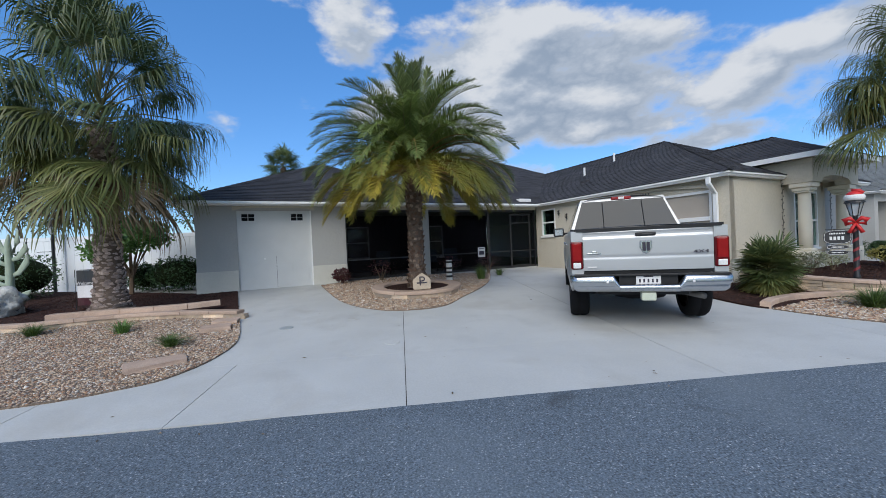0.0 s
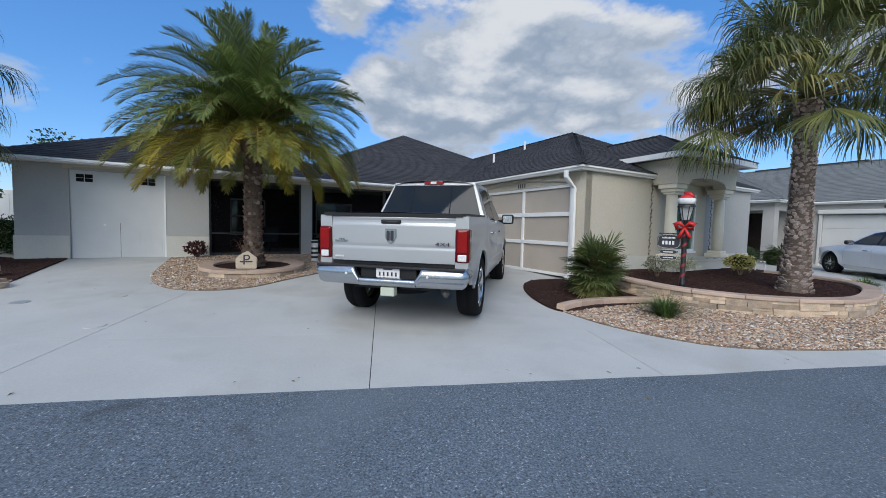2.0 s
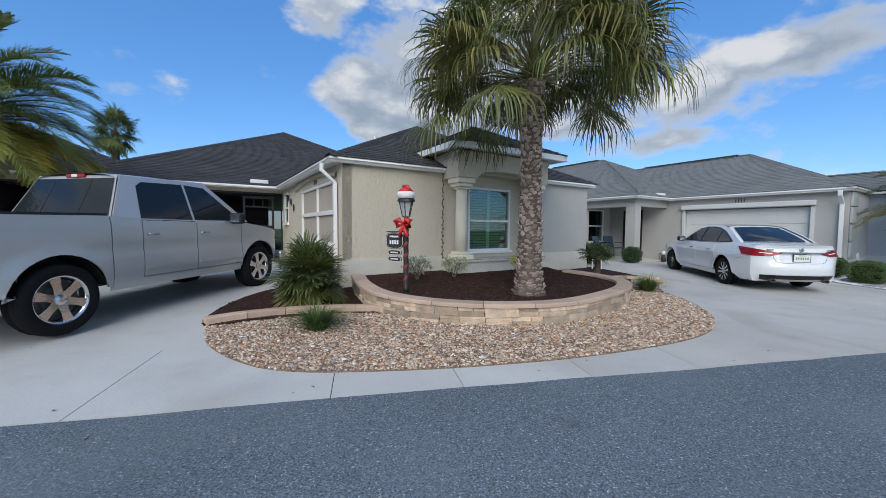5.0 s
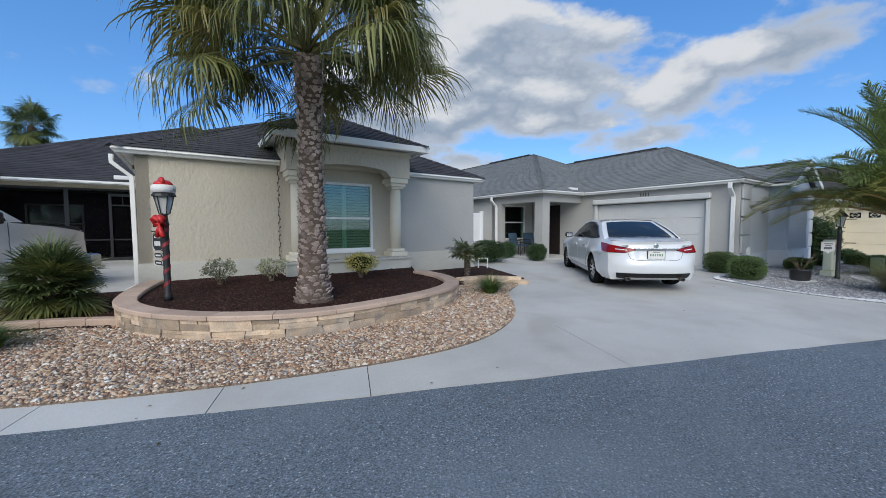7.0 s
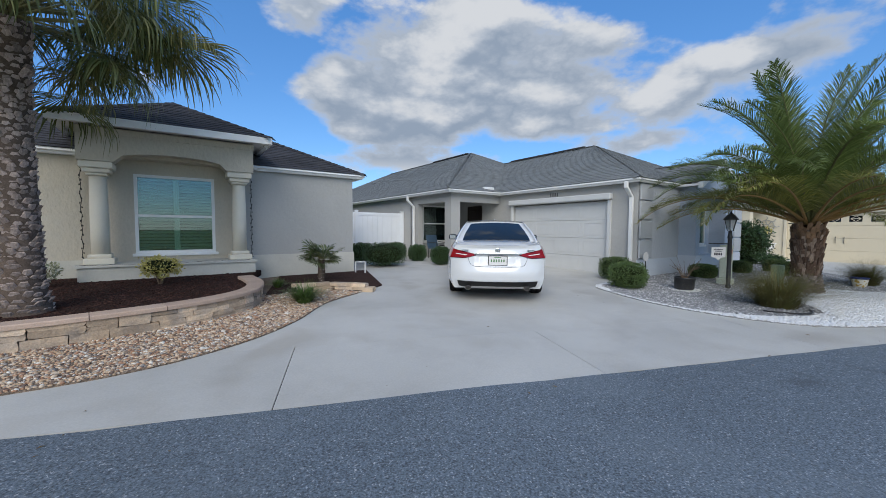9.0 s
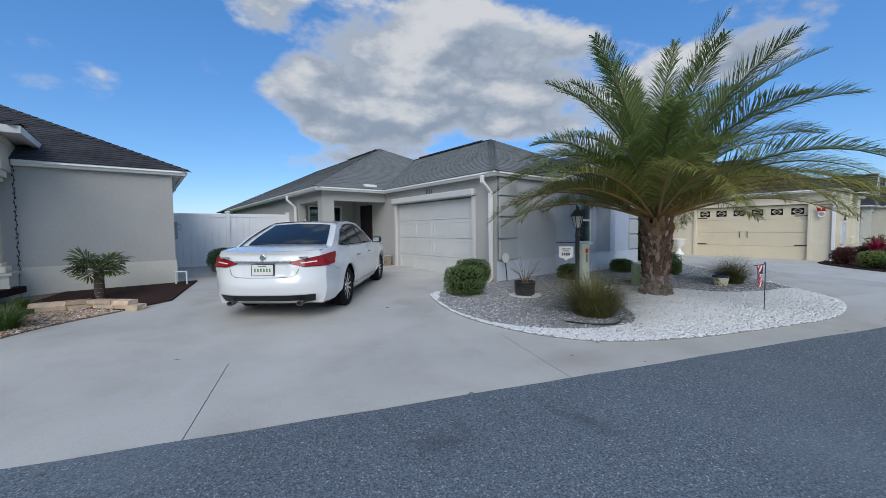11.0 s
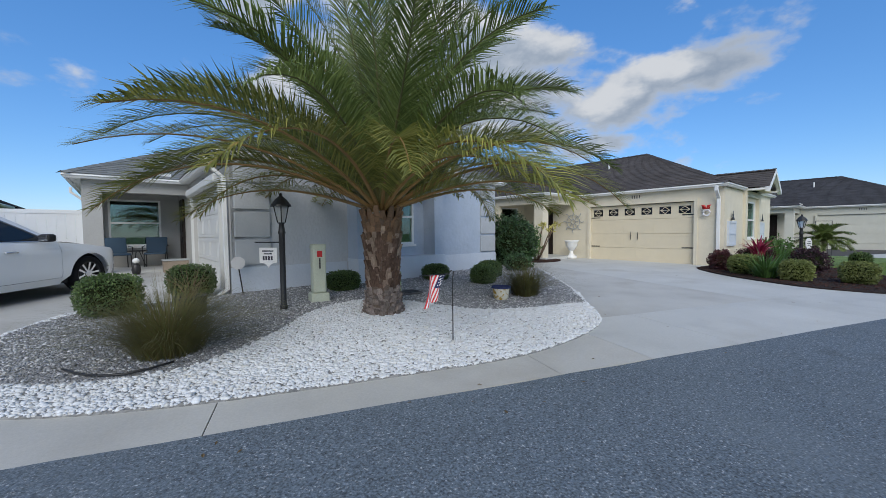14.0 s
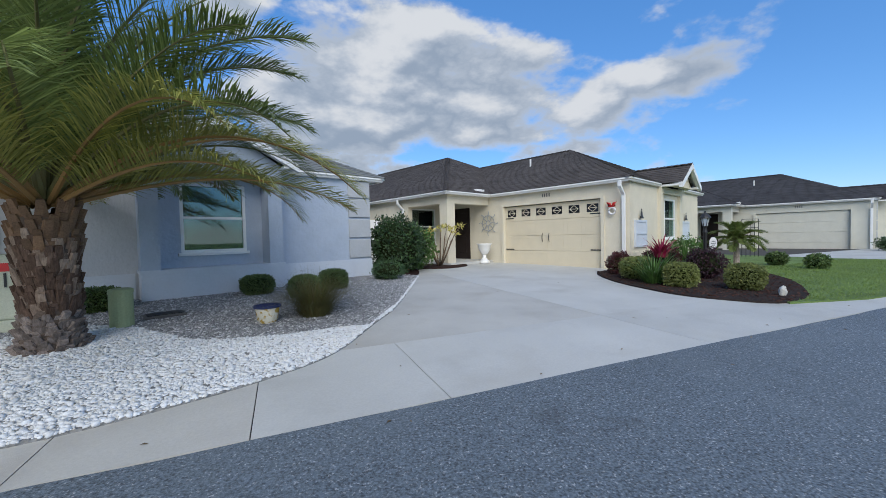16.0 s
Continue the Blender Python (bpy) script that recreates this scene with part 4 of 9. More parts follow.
    for x in (1.02, 1.48):
        part("pressed_panel", boxes((x, x + 0.36, -0.006, 0.002, 0.12, 0.72), bevel=0.006), "door_grey", d)
    part("door_seam", boxes((0.96, 0.968, -0.003, 0.002, 0.02, 0.9)), "joint", d)
    for x in (0.12, 1.40):
        for i in (0, 1):
            for j in (0, 1):
                part("light_pane", boxes((x + i * 0.17, x + i * 0.17 + 0.15, -0.01, 0.004, 1.93 + j * 0.10, 2.02 + j * 0.10)), "dark", d)
    part("door_knob", lathe(bmesh.new(), [(0.008, 0), (0.012, 0.03), (0.03, 0.04), (0.03, 0.055), (0.01, 0.06)], 10, pose(0.66, -0.0, 0.85, 90)), "white", d)
    bm = bmesh.new()
    arch_panel(bm, -10.25, -8.1, 6.95, 7.0, 2.62, 2.738, -10.2, -8.15, 0.07)
    part("door_arch", bm, "stucco_tan", h)
    part("door_jamb", boxes((-8.235, -8.2, 6.985, 7.06, -0.1, 2.61)), "white", h)
    # screened porch
    part("porch_beam", boxes((-7.2, 0.3, 7.0, 7.2, 2.64, zs)), "stucco_tan", h)
    part("porch_post", boxes((-4.7, -4.38, 6.98, 7.22, -0.3, 2.64)), "stucco_grey", h)
    part("porch_floor", boxes((-7.2, 0.3, 7.02, 10.6, 0.2, 0.38)), "lanai_floor", h)
    part("porch_kerb", boxes((-7.2, 0.3, 6.98, 7.1, -0.2, 0.42)), "stucco_grey", h)
    for a, b in ((-7.2, -4.7), (-4.38, -1.9), (-1.9, 0.3)):
        fr = part("screen_frame", boxes((a, a + 0.05, 7.08, 7.12, 0.42, 2.64), (b - 0.05, b, 7.08, 7.12, 0.42, 2.64), (a + 0.05, b - 0.05, 7.08, 7.12, 2.58, 2.64), (a + 0.05, b - 0.05, 7.08, 7.12, 0.42, 0.5), (a + 0.05, b - 0.05, 7.085, 7.115, 1.05, 1.09)), "black", h)
        part("screen_mesh", boxes((a + 0.05, b - 0.05, 7.098, 7.102, 0.5, 2.58)), "screen", fr)
    door = part("screen_door", boxes((-0.95, -0.88, 7.04, 7.08, 0.42, 2.5), (-0.05, 0.02, 7.04, 7.08, 0.42, 2.5), (-0.88, -0.05, 7.04, 7.08, 2.42, 2.5), (-0.88, -0.05, 7.04, 7.08, 2.12, 2.16), (-0.88, -0.05, 7.04, 7.08, 0.42, 0.52), (-0.62, -0.6, 7.05, 7.07, 2.16, 2.42), (-0.34, -0.32, 7.05, 7.07, 2.16, 2.42)), "black", h)
    window(h, pose(-6.7, 10.55, 1.0), 1.2, 1.3, 0.5)
    window(h, pose(-3.6, 10.55, 0.9), 1.5, 1.4, 0.5)
    part("roof_vent", boxes((-0.75, -0.2, 6.62, 6.95, ze + 0.06, ze + 0.2), bevel=0.03), "white", h)
    for u, v in ((3.2, 5.6), (2.2, 6.2)):
        z = ze + 0.5 * min(u, 8.25 - u)
        part("vent_pipe", lathe(bmesh.new(), [(0.04, z - 0.1), (0.04, z + 0.32)], 10, Matrix.Translation((u, v, 0))), "white", h)
    part("roof_vent", boxes((1.3, 1.7, 5.3, 5.6, 3.45, 3.6), bevel=0.03), "shingle_dark", h)
    return h


def villa(e, stucco, shingle, label, gable, zoff=0.0, band="stucco_band", trim="white", door_mat="white", fancy=False, bay_mat=None, front=None, plain=False, bay=-0.3):
    h = empty("house", pose(*e, zoff, 0, 0, HOUSE_TURN), label, "house")
    ze, zs = 2.75, 2.66
    bay_mat = bay_mat or stucco
    wall_part(h, stucco, (0.25, 7.9), (0.25, 0.15), -0.4, zs, [(7.9 - 4.62, 7.9 - 0.98, -0.4, 2.24)])
    wall_part(h, front or stucco, (0.252, 0.15), (2.6, 0.15), -0.4, zs)
    wall_part(h, bay_mat, (2.6, 0.15), (7.4, 0.15), -0.4, zs, [(0.602, 1.752, 0.95, 2.3)])
    wall_part(h, stucco, (7.4, 0.152), (7.4, 20.0), -0.4, zs)
    wall_part(h, stucco, (-1.98, 7.9), (0.25, 7.9), -0.4, zs, [(0.44, 1.74, 0.9, 2.36)])
    wall_part(h, stucco, (-1.98, 20.0), (-1.98, 7.902), -0.4, zs)
    part("porch_pillar", boxes((-1.98, -1.6, 5.35, 5.73, -0.3, 2.36)), stucco, h)
    part("porch_pillar", boxes((-1.98, -1.75, 7.55, 7.898, -0.3, 2.36)), stucco, h)
    part("porch_beam", boxes((-1.98, -1.6, 5.35, 7.898, 2.36, zs), (-1.6, 0.248, 5.35, 5.6, 2.36, zs)), stucco, h)
    part("porch_floor", boxes((-2.0, 0.25, 5.2, 7.9, -0.2, 0.27)), "concrete", h)
    window(h, pose(-1.54, 7.91, 0.9), 1.3, 1.46, 0.5)
    fd = at(part("front_door", boxes((0, 0.85, 0, 0.05, 0, 2.05)), "brown_door", h), pose(0.2, 7.2, 0.28) @ FACE_U)
    for q in ((0.25, 0.9), (1.05, 1.85)):
        part("door_panel", boxes((0.15, 0.7, -0.02, 0.0, *q), bevel=0.008), "brown_door", fd)
    hip_roof(h, 0.0, 7.8, 0.0, 18.0, ze, 0.5, shingle)
    hip_roof(h, -2.3, 7.8, 5.05, 24.0, ze, 0.5, shingle)
    gutter(h, [(-2.3, 20), (-2.3, 5.05), (0.0, 5.05), (0.0, 0.0), (2.5, 0.0)], ze)
    gutter(h, [(5.1, 0.0), (7.8, 0.0), (7.8, 18)], ze)
    soffit(h, 0.1, 7.7, 0.1, 5.1, zs + 0.012)
    soffit(h, -2.2, 7.7, 5.1, 24, zs + 0.012)
    downspout(h, (0.25, 0.3), (-1, 0), ze - 0.1, 0.1)
    downspout(h, (-1.98, 7.75), (-1, 0), ze - 0.1, 0.2)
    part("roof_vent", boxes((-0.6, -0.15, 5.2, 5.5, ze + 0.05, ze + 0.17), bevel=0.03), "white", h)
    # garage door with trim
    panel_door(h, pose(0.33, 4.62, 0.10) @ FACE_U, 3.64, 2.12, 4, 6 if fancy else 4, door_mat, lights=fancy, handles=fancy, hinges=fancy, relief=0.0 if plain else 0.003 if fancy else 0.006)
    if fancy:
        for q in ((4.62, 4.72, -0.2, 2.32), (0.88, 0.98, -0.2, 2.32), (0.98, 4.62, 2.24, 2.32)):
            part("door_trim", boxes((0.2, 0.25, *q)), trim, h)
    else:
        for q in ((4.62, 4.71), (0.89, 0.98)):
            part("door_trim", boxes((0.19, 0.25, *q, -0.2, 2.24)), trim, h)
        if not plain:
            part("screen_housing", boxes((0.1, 0.25, 0.85, 4.75, 2.25, 2.42), bevel=0.03), trim, h)
    number_bars(h, pose(0.25, 3.0, 2.45) @ FACE_U)
    # foot band
    for q in ((0.23, 2.5, 0.125, 0.152, -0.4, 0.62), (5.1, 7.42, 0.125, 0.152, -0.4, 0.62)):
        part("plaster_band", boxes(q), band, h)
    # corner panels
    if not fancy:
        for u in (0.3, 6.76):
            for z in (0.66, 1.18, 1.70, 2.2):
                p = part("corner_panel", boxes((u, u + 0.62, 0.10, 0.152, z, min(z + 0.47, 2.62)), bevel=0.012), "panel_grey", h)
    # gabled window bay
    gw, gz = gable
    u0, u1 = 3.75 - 1.2, 3.75 + 1.2
    part("bay_base", boxes((u0, u1, bay - 0.02, 0.15, -0.4, 0.62), (u0 - 0.02, u1 + 0.02, bay - 0.04, 0.15, 0.62, 0.68)), band, h)
    part("bay_pier", boxes((u0, u0 + 0.28, bay, 0.15, 0.68, zs)), bay_mat, h)
    part("bay_pier", boxes((u1 - 0.28, u1, bay, 0.15, 0.68, zs)), bay_mat, h)
    part("bay_lintel", boxes((u0 + 0.28, u1 - 0.28, bay, 0.15, 2.45, zs)), bay_mat, h)
    window(h, pose(3.2, 0.16, 0.95), 1.15, 1.35, 0.5)
    top = ze + gw * gz
    bm = bmesh.new()
    v = [bm.verts.new(p) for p in ((3.75 - gw + 0.2, -0.3, zs), (3.75 + gw - 0.2, -0.3, zs), (3.75, -0.3, top - 0.08), (3.75 - gw + 0.2, -0.1, zs), (3.75 + gw - 0.2, -0.1, zs), (3.75, -0.1, top - 0.08))]
    for q in ((0, 1, 2), (5, 4, 3), (0, 3, 4, 1), (1, 4, 5, 2), (2, 5, 3, 0)):
        bm.faces.new([v[i] for i in q])
    part("gable", bm, bay_mat, h)
    bm = bmesh.new()
    rnd = random.Random(8)
    back = 3.2
    course_plane(bm, (3.75 + gw, -0.55, ze), (3.75 + gw, back, ze), (3.75, back, top), (3.75, -0.55, top), rnd=rnd)
    course_plane(bm, (3.75 - gw, back, ze), (3.75 - gw, -0.55, ze), (3.75, -0.55, top), (3.75, back, top), rnd=rnd)
    ridge_caps(bm, (3.75, -0.55, top), (3.75, back, top))
    part("gable_roof", bm, shingle, h)
    for s in (-1, 1):
        bm = bmesh.new()
        a, b = Vector((3.75 + s * gw, -0.56, ze)), Vector((3.75, -0.56, top))
        vs = [bm.verts.new(p + Vector((0, dy, dz))) for p in (a, b) for dy in (0, 0.12) for dz in (-0.17, 0.0)]
        for q in ((0, 1, 5, 4), (2, 6, 7, 3), (1, 3, 7, 5), (0, 4, 6, 2), (0, 2, 3, 1), (4, 5, 7, 6)):
            bm.faces.new([vs[i] for i in q])
        part("rake_board", bm, "white", h)
        bm = bmesh.new()
        a, b = Vector((3.75 + s * gw, -0.44, ze - 0.03)), Vector((3.75, -0.44, top - 0.03))
        bm.faces.new([bm.verts.new(p) for p in (a, b, b + Vector((0, 0.16, 0)), a + Vector((0, 0.16, 0)))])
        bmesh.ops.solidify(bm, geom=bm.faces[:], thickness=0.012)
        part("rake_soffit", bm, "white", h)
        part("bay_soffit", boxes((3.75 - gw if s < 0 else 3.75 + gw - 0.3, 3.75 - gw + 0.3 if s < 0 else 3.75 + gw, -0.5, 0.1, zs - 0.01, zs + 0.05)), "white", h)
    if not fancy and bay_mat != stucco:
        part("ridge_vent", boxes((3.80, 4.00, 4.3, 8.4, 4.70, 4.755), bevel=0.015), "shingle_dark", h)
        part("ridge_vent", boxes((2.65, 2.85, 10.4, 13.6, 5.275, 5.33), bevel=0.015), "shingle_dark", h)
        return h
    z = ze + 0.5 * 2.6
    part("vent_pipe", lathe(bmesh.new(), [(0.035, z - 0.1), (0.035, z + 0.3)], 10, Matrix.Translation((2.6, 5.0, 0))), "white", h)
    return h


tan_house()
villa(E2, "stucco_grey", "shingle_grey", "pale grey stucco single-storey house with a grey shingle roof", (1.5, 0.5), band="stucco_white", door_mat="door_grey", trim="door_grey", bay_mat="stucco_blue", front="stucco_grey_lit")
villa(E3, "stucco_cream", "shingle_brown", "cream stucco single-storey house with a brown shingle roof", (1.1, 0.62), -0.05, band="stucco_cream", trim="stucco_cream", door_mat="door_cream", fancy=True, bay=0.06)
villa(E4, "stucco_pale", "shingle_dark", "pale cream stucco single-storey house with a dark shingle roof", (1.7, 0.5), -0.24, plain=True, band="stucco_pale", trim="stucco_pale", door_mat="stucco_pale")
villa(E5, "stucco_cream", "shingle_brown", "cream stucco house beyond the last driveway", (1.1, 0.62), -0.2, plain=True, band="stucco_cream", trim="stucco_cream", door_mat="stucco_cream")

# ---- vehicles ----
def shell(poly, step, wide, side=1):
    """Body panel: an outline in (y, z), cut fine, and bowed out to half width wide(y, z)."""
    bm = bmesh.new()

    def clip(pts, ax, at, keep):
        out = []
        for p, q in zip(pts, pts[1:] + pts[:1]):
            dp, dq = (p[ax] - at) * keep, (q[ax] - at) * keep
            if dp >= 0:
                out.append(p)
            if dp * dq < 0:
                t = dp / (dp - dq)
                out.append((p[0] + (q[0] - p[0]) * t, p[1] + (q[1] - p[1]) * t))
        return out
    y0, z0 = min(p[0] for p in poly), min(p[1] for p in poly)
    ny, nz = math.ceil((max(p[0] for p in poly) - y0) / step), math.ceil((max(p[1] for p in poly) - z0) / step)
    for i in range(ny):
        column = clip(clip(list(poly), 0, y0 + i * step, 1), 0, y0 + (i + 1) * step, -1)
        for j in range(nz):
            cell = clip(clip(column, 1, z0 + j * step, 1), 1, z0 + (j + 1) * step, -1)
            loop = []
            for p in cell:
                if not loop or math.hypot(p[0] - loop[-1][0], p[1] - loop[-1][1]) > 1e-4:
                    loop.append(p)
            if len(loop) > 1 and math.hypot(loop[0][0] - loop[-1][0], loop[0][1] - loop[-1][1]) < 1e-4:
                loop.pop()
            if len(loop) > 2:
                bm.faces.new([bm.verts.new((0, y, z)) for y, z in loop])
    bmesh.ops.remove_doubles(bm, verts=bm.verts, dist=2e-4)
    edge = [e for e in bm.edges if e.is_boundary]
    for e in edge:
        e.smooth = False
    r = bmesh.ops.extrude_edge_only(bm, edges=edge)
    inner = {v for v in r["geom"] if isinstance(v, bmesh.types.BMVert)}
    for v in bm.verts:
        v.co.x = side * (wide(v.co.y, v.co.z) - (0.03 if v in inner else 0.0))
    bmesh.ops.recalc_face_normals(bm, faces=bm.faces)
    return bm


def patch(fn, n=10, m=10):
    """Curved panel from fn(s, t), s and t from 0 to 1."""
    bm = bmesh.new()
    g = [[bm.verts.new(fn(i / n, j / m)) for j in range(m + 1)] for i in range(n + 1)]
    for i in range(n):
        for j in range(m):
            bm.faces.new((g[i][j], g[i + 1][j], g[i + 1][j + 1], g[i][j + 1]))
    return bm


def arc(cy, cz, r, a0, a1, n=14):
    return [(cy + r * math.cos(radians(a0 + (a1 - a0) * i / n)), cz + r * math.sin(radians(a0 + (a1 - a0) * i / n))) for i in range(n + 1)]


def lerp(a, b, t):
    return a + (b - a) * t


def wheel(car, x, y, r, w, rim_r, spokes, side, rim_mat, spoke_mat, twin, broad=1.0):
    """Wheel with its outer face towards side; tyre, rim and spokes."""
    m = pose(x, y, r, 0, 90 * side, 0)
    bm = lathe(bmesh.new(), [(rim_r * 0.98, -w / 2), (r * 0.93, -w / 2), (r * 0.985, -w * 0.38), (r, -w * 0.3), (r, -w * 0.06), (r * 0.985, -w * 0.05), (r * 0.985, w * 0.05), (r, w * 0.06), (r, w * 0.3), (r * 0.985, w * 0.38), (r * 0.93, w / 2), (rim_r * 1.04, w / 2), (rim_r * 0.98, w * 0.44)], 36, m, cap=False)
    wh = part("wheel", bm, "rubber", car, smooth=True)
    bm = lathe(bmesh.new(), [(rim_r, w * 0.46), (rim_r * 0.93, w * 0.44), (rim_r * 0.9, w * 0.15), (rim_r * 0.88, -w * 0.3)], 32, m, cap=False)
    part("rim", bm, rim_mat, wh, smooth=True)
    part("brake_disc", lathe(bmesh.new(), [(rim_r * 0.87, 0.0), (rim_r * 0.60, 0.02), (rim_r * 0.58, 0.05), (0.02, 0.05)], 24, m, cap=False), "steel_dark", wh)
    for i in range(spokes):
        a = 360 / spokes * i + 12
        bm = bmesh.new()
        for off in ((-twin, twin) if twin else (0,)):
            vs = []
            for rr, hw, z in ((0.045, 0.020, w * 0.36), (rim_r * 0.55, 0.016, w * 0.40), (rim_r * 0.95, 0.022, w * 0.42)):
                o = off * (0.25 + rr / rim_r)
                hw = hw * broad
                for dz in (0, -0.03):
                    vs += [bm.verts.new((rr, o - hw, z + dz)), bm.verts.new((rr, o + hw, z + dz))]
            for k in (0, 4):
                for q in ((0, 1, 5, 4), (2, 6, 7, 3), (0, 4, 6, 2), (1, 3, 7, 5)):
                    bm.faces.new([vs[k + j] for j in q])
        bmesh.ops.transform(bm, matrix=m @ pose(0, 0, 0, 0, 0, a), verts=bm.verts)
        part("spoke", bm, spoke_mat, wh)
    part("hub_cap", lathe(bmesh.new(), [(0.065, w * 0.3), (0.062, w * 0.40), (0.03, w * 0.44)], 14, m), spoke_mat, wh)
    return wh


def well(car, cy, cz, r, x0, x1):
    """Dark lining of a wheel arch."""
    bm = bmesh.new()
    pts = arc(cy, cz, r, 12, 168, 16)
    ring = [[bm.verts.new((x, y, z)) for y, z in pts] for x in (x0, x1)]
    for i in range(len(pts) - 1):
        bm.faces.new((ring[0][i], ring[0][i + 1], ring[1][i + 1], ring[1][i]))
    bm.faces.new(ring[0])
    return part("arch_lining", bm, "plastic", car)


def plate(car, y, z, bars, ink, mat="plate_white"):
    p = part("number_plate", boxes((-0.152, 0.152, y - 0.006, y, z - 0.076, z + 0.076), bevel=0.003), mat, car)
    for i in range(bars):
        x = -0.105 + i * 0.21 / (bars - 1)
        part("plate_bar", boxes((x - 0.011, x + 0.011, y - 0.0075, y - 0.005, z - 0.024, z + 0.024)), ink, p)
    part("plate_bar", boxes((-0.06, 0.06, y - 0.009, y - 0.005, z + 0.052, z + 0.066)), ink, p)
    return p


def words(name, text, size, m, mat, parent, depth=0.004):
    cu = bpy.data.curves.new(name, "FONT")
    cu.body, cu.size, cu.extrude, cu.align_x = text, size, depth, "CENTER"
    cu.materials.append(M[mat])
    ob = new(name, cu)
    dg = bpy.context.evaluated_depsgraph_get()
    me = bpy.data.meshes.new_from_object(ob.evaluated_get(dg))
    bpy.data.objects.remove(ob)
    ob = new(name, me)
    ob.parent = parent
    ob.matrix_basis = m
    return ob


def pickup():
    c = empty("pickup_truck", pose(3.393, 1.555, 0.098, 1.35, 0, -23.2), "silver four-door pickup truck parked on the driveway", "truck")
    YR, YF, R = 1.02, 4.92, 0.425

    def wide(y, z):
        w = 0.985 - 0.10 * max(0.0, (z - 1.05) / 0.4) ** 2 * 0.35 - 0.05 * max(0.0, (0.75 - z) / 0.3) ** 2
        w -= 0.014 * math.exp(-((z - 0.98) / 0.05) ** 2) - 0.010 * math.exp(-((z - 1.30) / 0.05) ** 2)
        for cy in (YR, YF):
            d = math.hypot(y - cy, z - 0.43)
            w += 0.028 * math.exp(-((d - 0.54) / 0.06) ** 2)
        if y > 5.2:
            w -= 0.30 * ((y - 5.2) / 0.65) ** 2
        if y < 0.12:
            w -= 0.03 * ((0.12 - y) / 0.12) ** 2
        return w

    def upper(y, z):
        return lerp(0.945, 0.70, (z - 1.32) / 0.70)

    rear = arc(YR, 0.43, 0.525, 6, 174)
    front = arc(YF, 0.43, 0.525, 6, 174)
    for s in (-1, 1):
        part("bed_side", shell([(0.05, 0.80), (0.05, 1.42), (1.605, 1.42), (1.605, 0.48)] + rear + [(0.62, 0.52), (0.3, 0.56)], 0.07, wide, s), "silver", c, smooth=True)
        part("cab_corner", shell([(2.05, 0.48), (2.05, 1.42), (2.46, 1.38), (2.46, 0.48)], 0.07, wide, s), "silver", c, smooth=True)
        for y0, y1 in ((2.475, 3.39), (3.405, 4.42)):
            d = part("door", shell([(y0, 0.56), (y0, 1.36), (y1, 1.34), (y1, 0.56)], 0.07, wide, s), "silver", c, smooth=True)
            hx = s * (wide(y0 + 0.14, 1.16) + 0.028)
            part("door_handle", tube(bmesh.new(), [(hx - s * 0.03, y0 + 0.06, 1.16), (hx, y0 + 0.09, 1.165), (hx, y0 + 0.2, 1.165), (hx - s * 0.03, y0 + 0.24, 1.16)], 0.016, 8), "chrome", d, smooth=True)
            part("side_moulding", shell([(y0 + 0.02, 0.66), (y0 + 0.02, 0.71), (y1 - 0.02, 0.71), (y1 - 0.02, 0.66)], 0.2, lambda y, z: wide(y, z) + 0.012, s), "silver", d)
        part("rocker", shell([(2.05, 0.42), (2.05, 0.47), (2.475, 0.55), (4.42, 0.55), (4.44, 0.42)], 0.1, lambda y, z: wide(y, z) - 0.01, s), "silver", c)
        part("front_fender", shell([(4.435, 0.5)] + [(4.435, 1.33), (5.1, 1.24), (5.72, 1.12), (5.80, 0.62), (5.52, 0.5)] + front, 0.07, wide, s), "silver", c, smooth=True)
        part("cab_side", shell([(2.10, 1.37), (2.40, 1.99), (3.84, 2.02), (4.66, 1.33), (4.42, 1.33), (2.46, 1.37)], 0.12, upper, s), "silver", c, smooth=True)
        for poly in ([(2.50, 1.39), (2.58, 1.86), (2.68, 1.925), (3.37, 1.945), (3.37, 1.37)], [(3.42, 1.37), (3.42, 1.945), (3.81, 1.925), (4.43, 1.40), (4.44, 1.355)]):
            part("side_window", shell(poly, 0.2, lambda y, z: upper(y, z) + 0.006, s), "cab_glass", c)
        mx = s * 1.0
        mir = part("door_mirror", boxes((min(mx, mx + s * 0.24), max(mx, mx + s * 0.24), 4.10, 4.24, 1.30, 1.50), bevel=0.035), "plastic", c)
        part("mirror_arm", tube(bmesh.new(), [(s * 0.90, 4.22, 1.36), (s * 1.05, 4.18, 1.36)], 0.03, 8), "plastic", mir)
        part("mirror_glass", boxes((min(mx + s * 0.03, mx + s * 0.21), max(mx + s * 0.03, mx + s * 0.21), 4.093, 4.099, 1.33, 1.47)), "chrome", mir)
        # tail lamps wrap the corner
        x0, x1 = (0.815, 0.985) if s > 0 else (-0.985, -0.815)
        lamp = part("tail_lamp", boxes((x0, x1, -0.012, 0.165, 0.865, 1.275), bevel=0.03), "dark_red_lens", c, smooth=False)
        part("brake_lens", boxes((x0 + 0.022, x1 - 0.022, -0.019, 0.0, 0.985, 1.25), bevel=0.014), "red_lens", lamp)
        part("reversing_lens", boxes((x0 + 0.03, x1 - 0.03, -0.019, 0.0, 0.885, 0.968), bevel=0.012), "clear_lens", lamp)
        xa, xb = (0.812, 0.972) if s > 0 else (-0.972, -0.812)
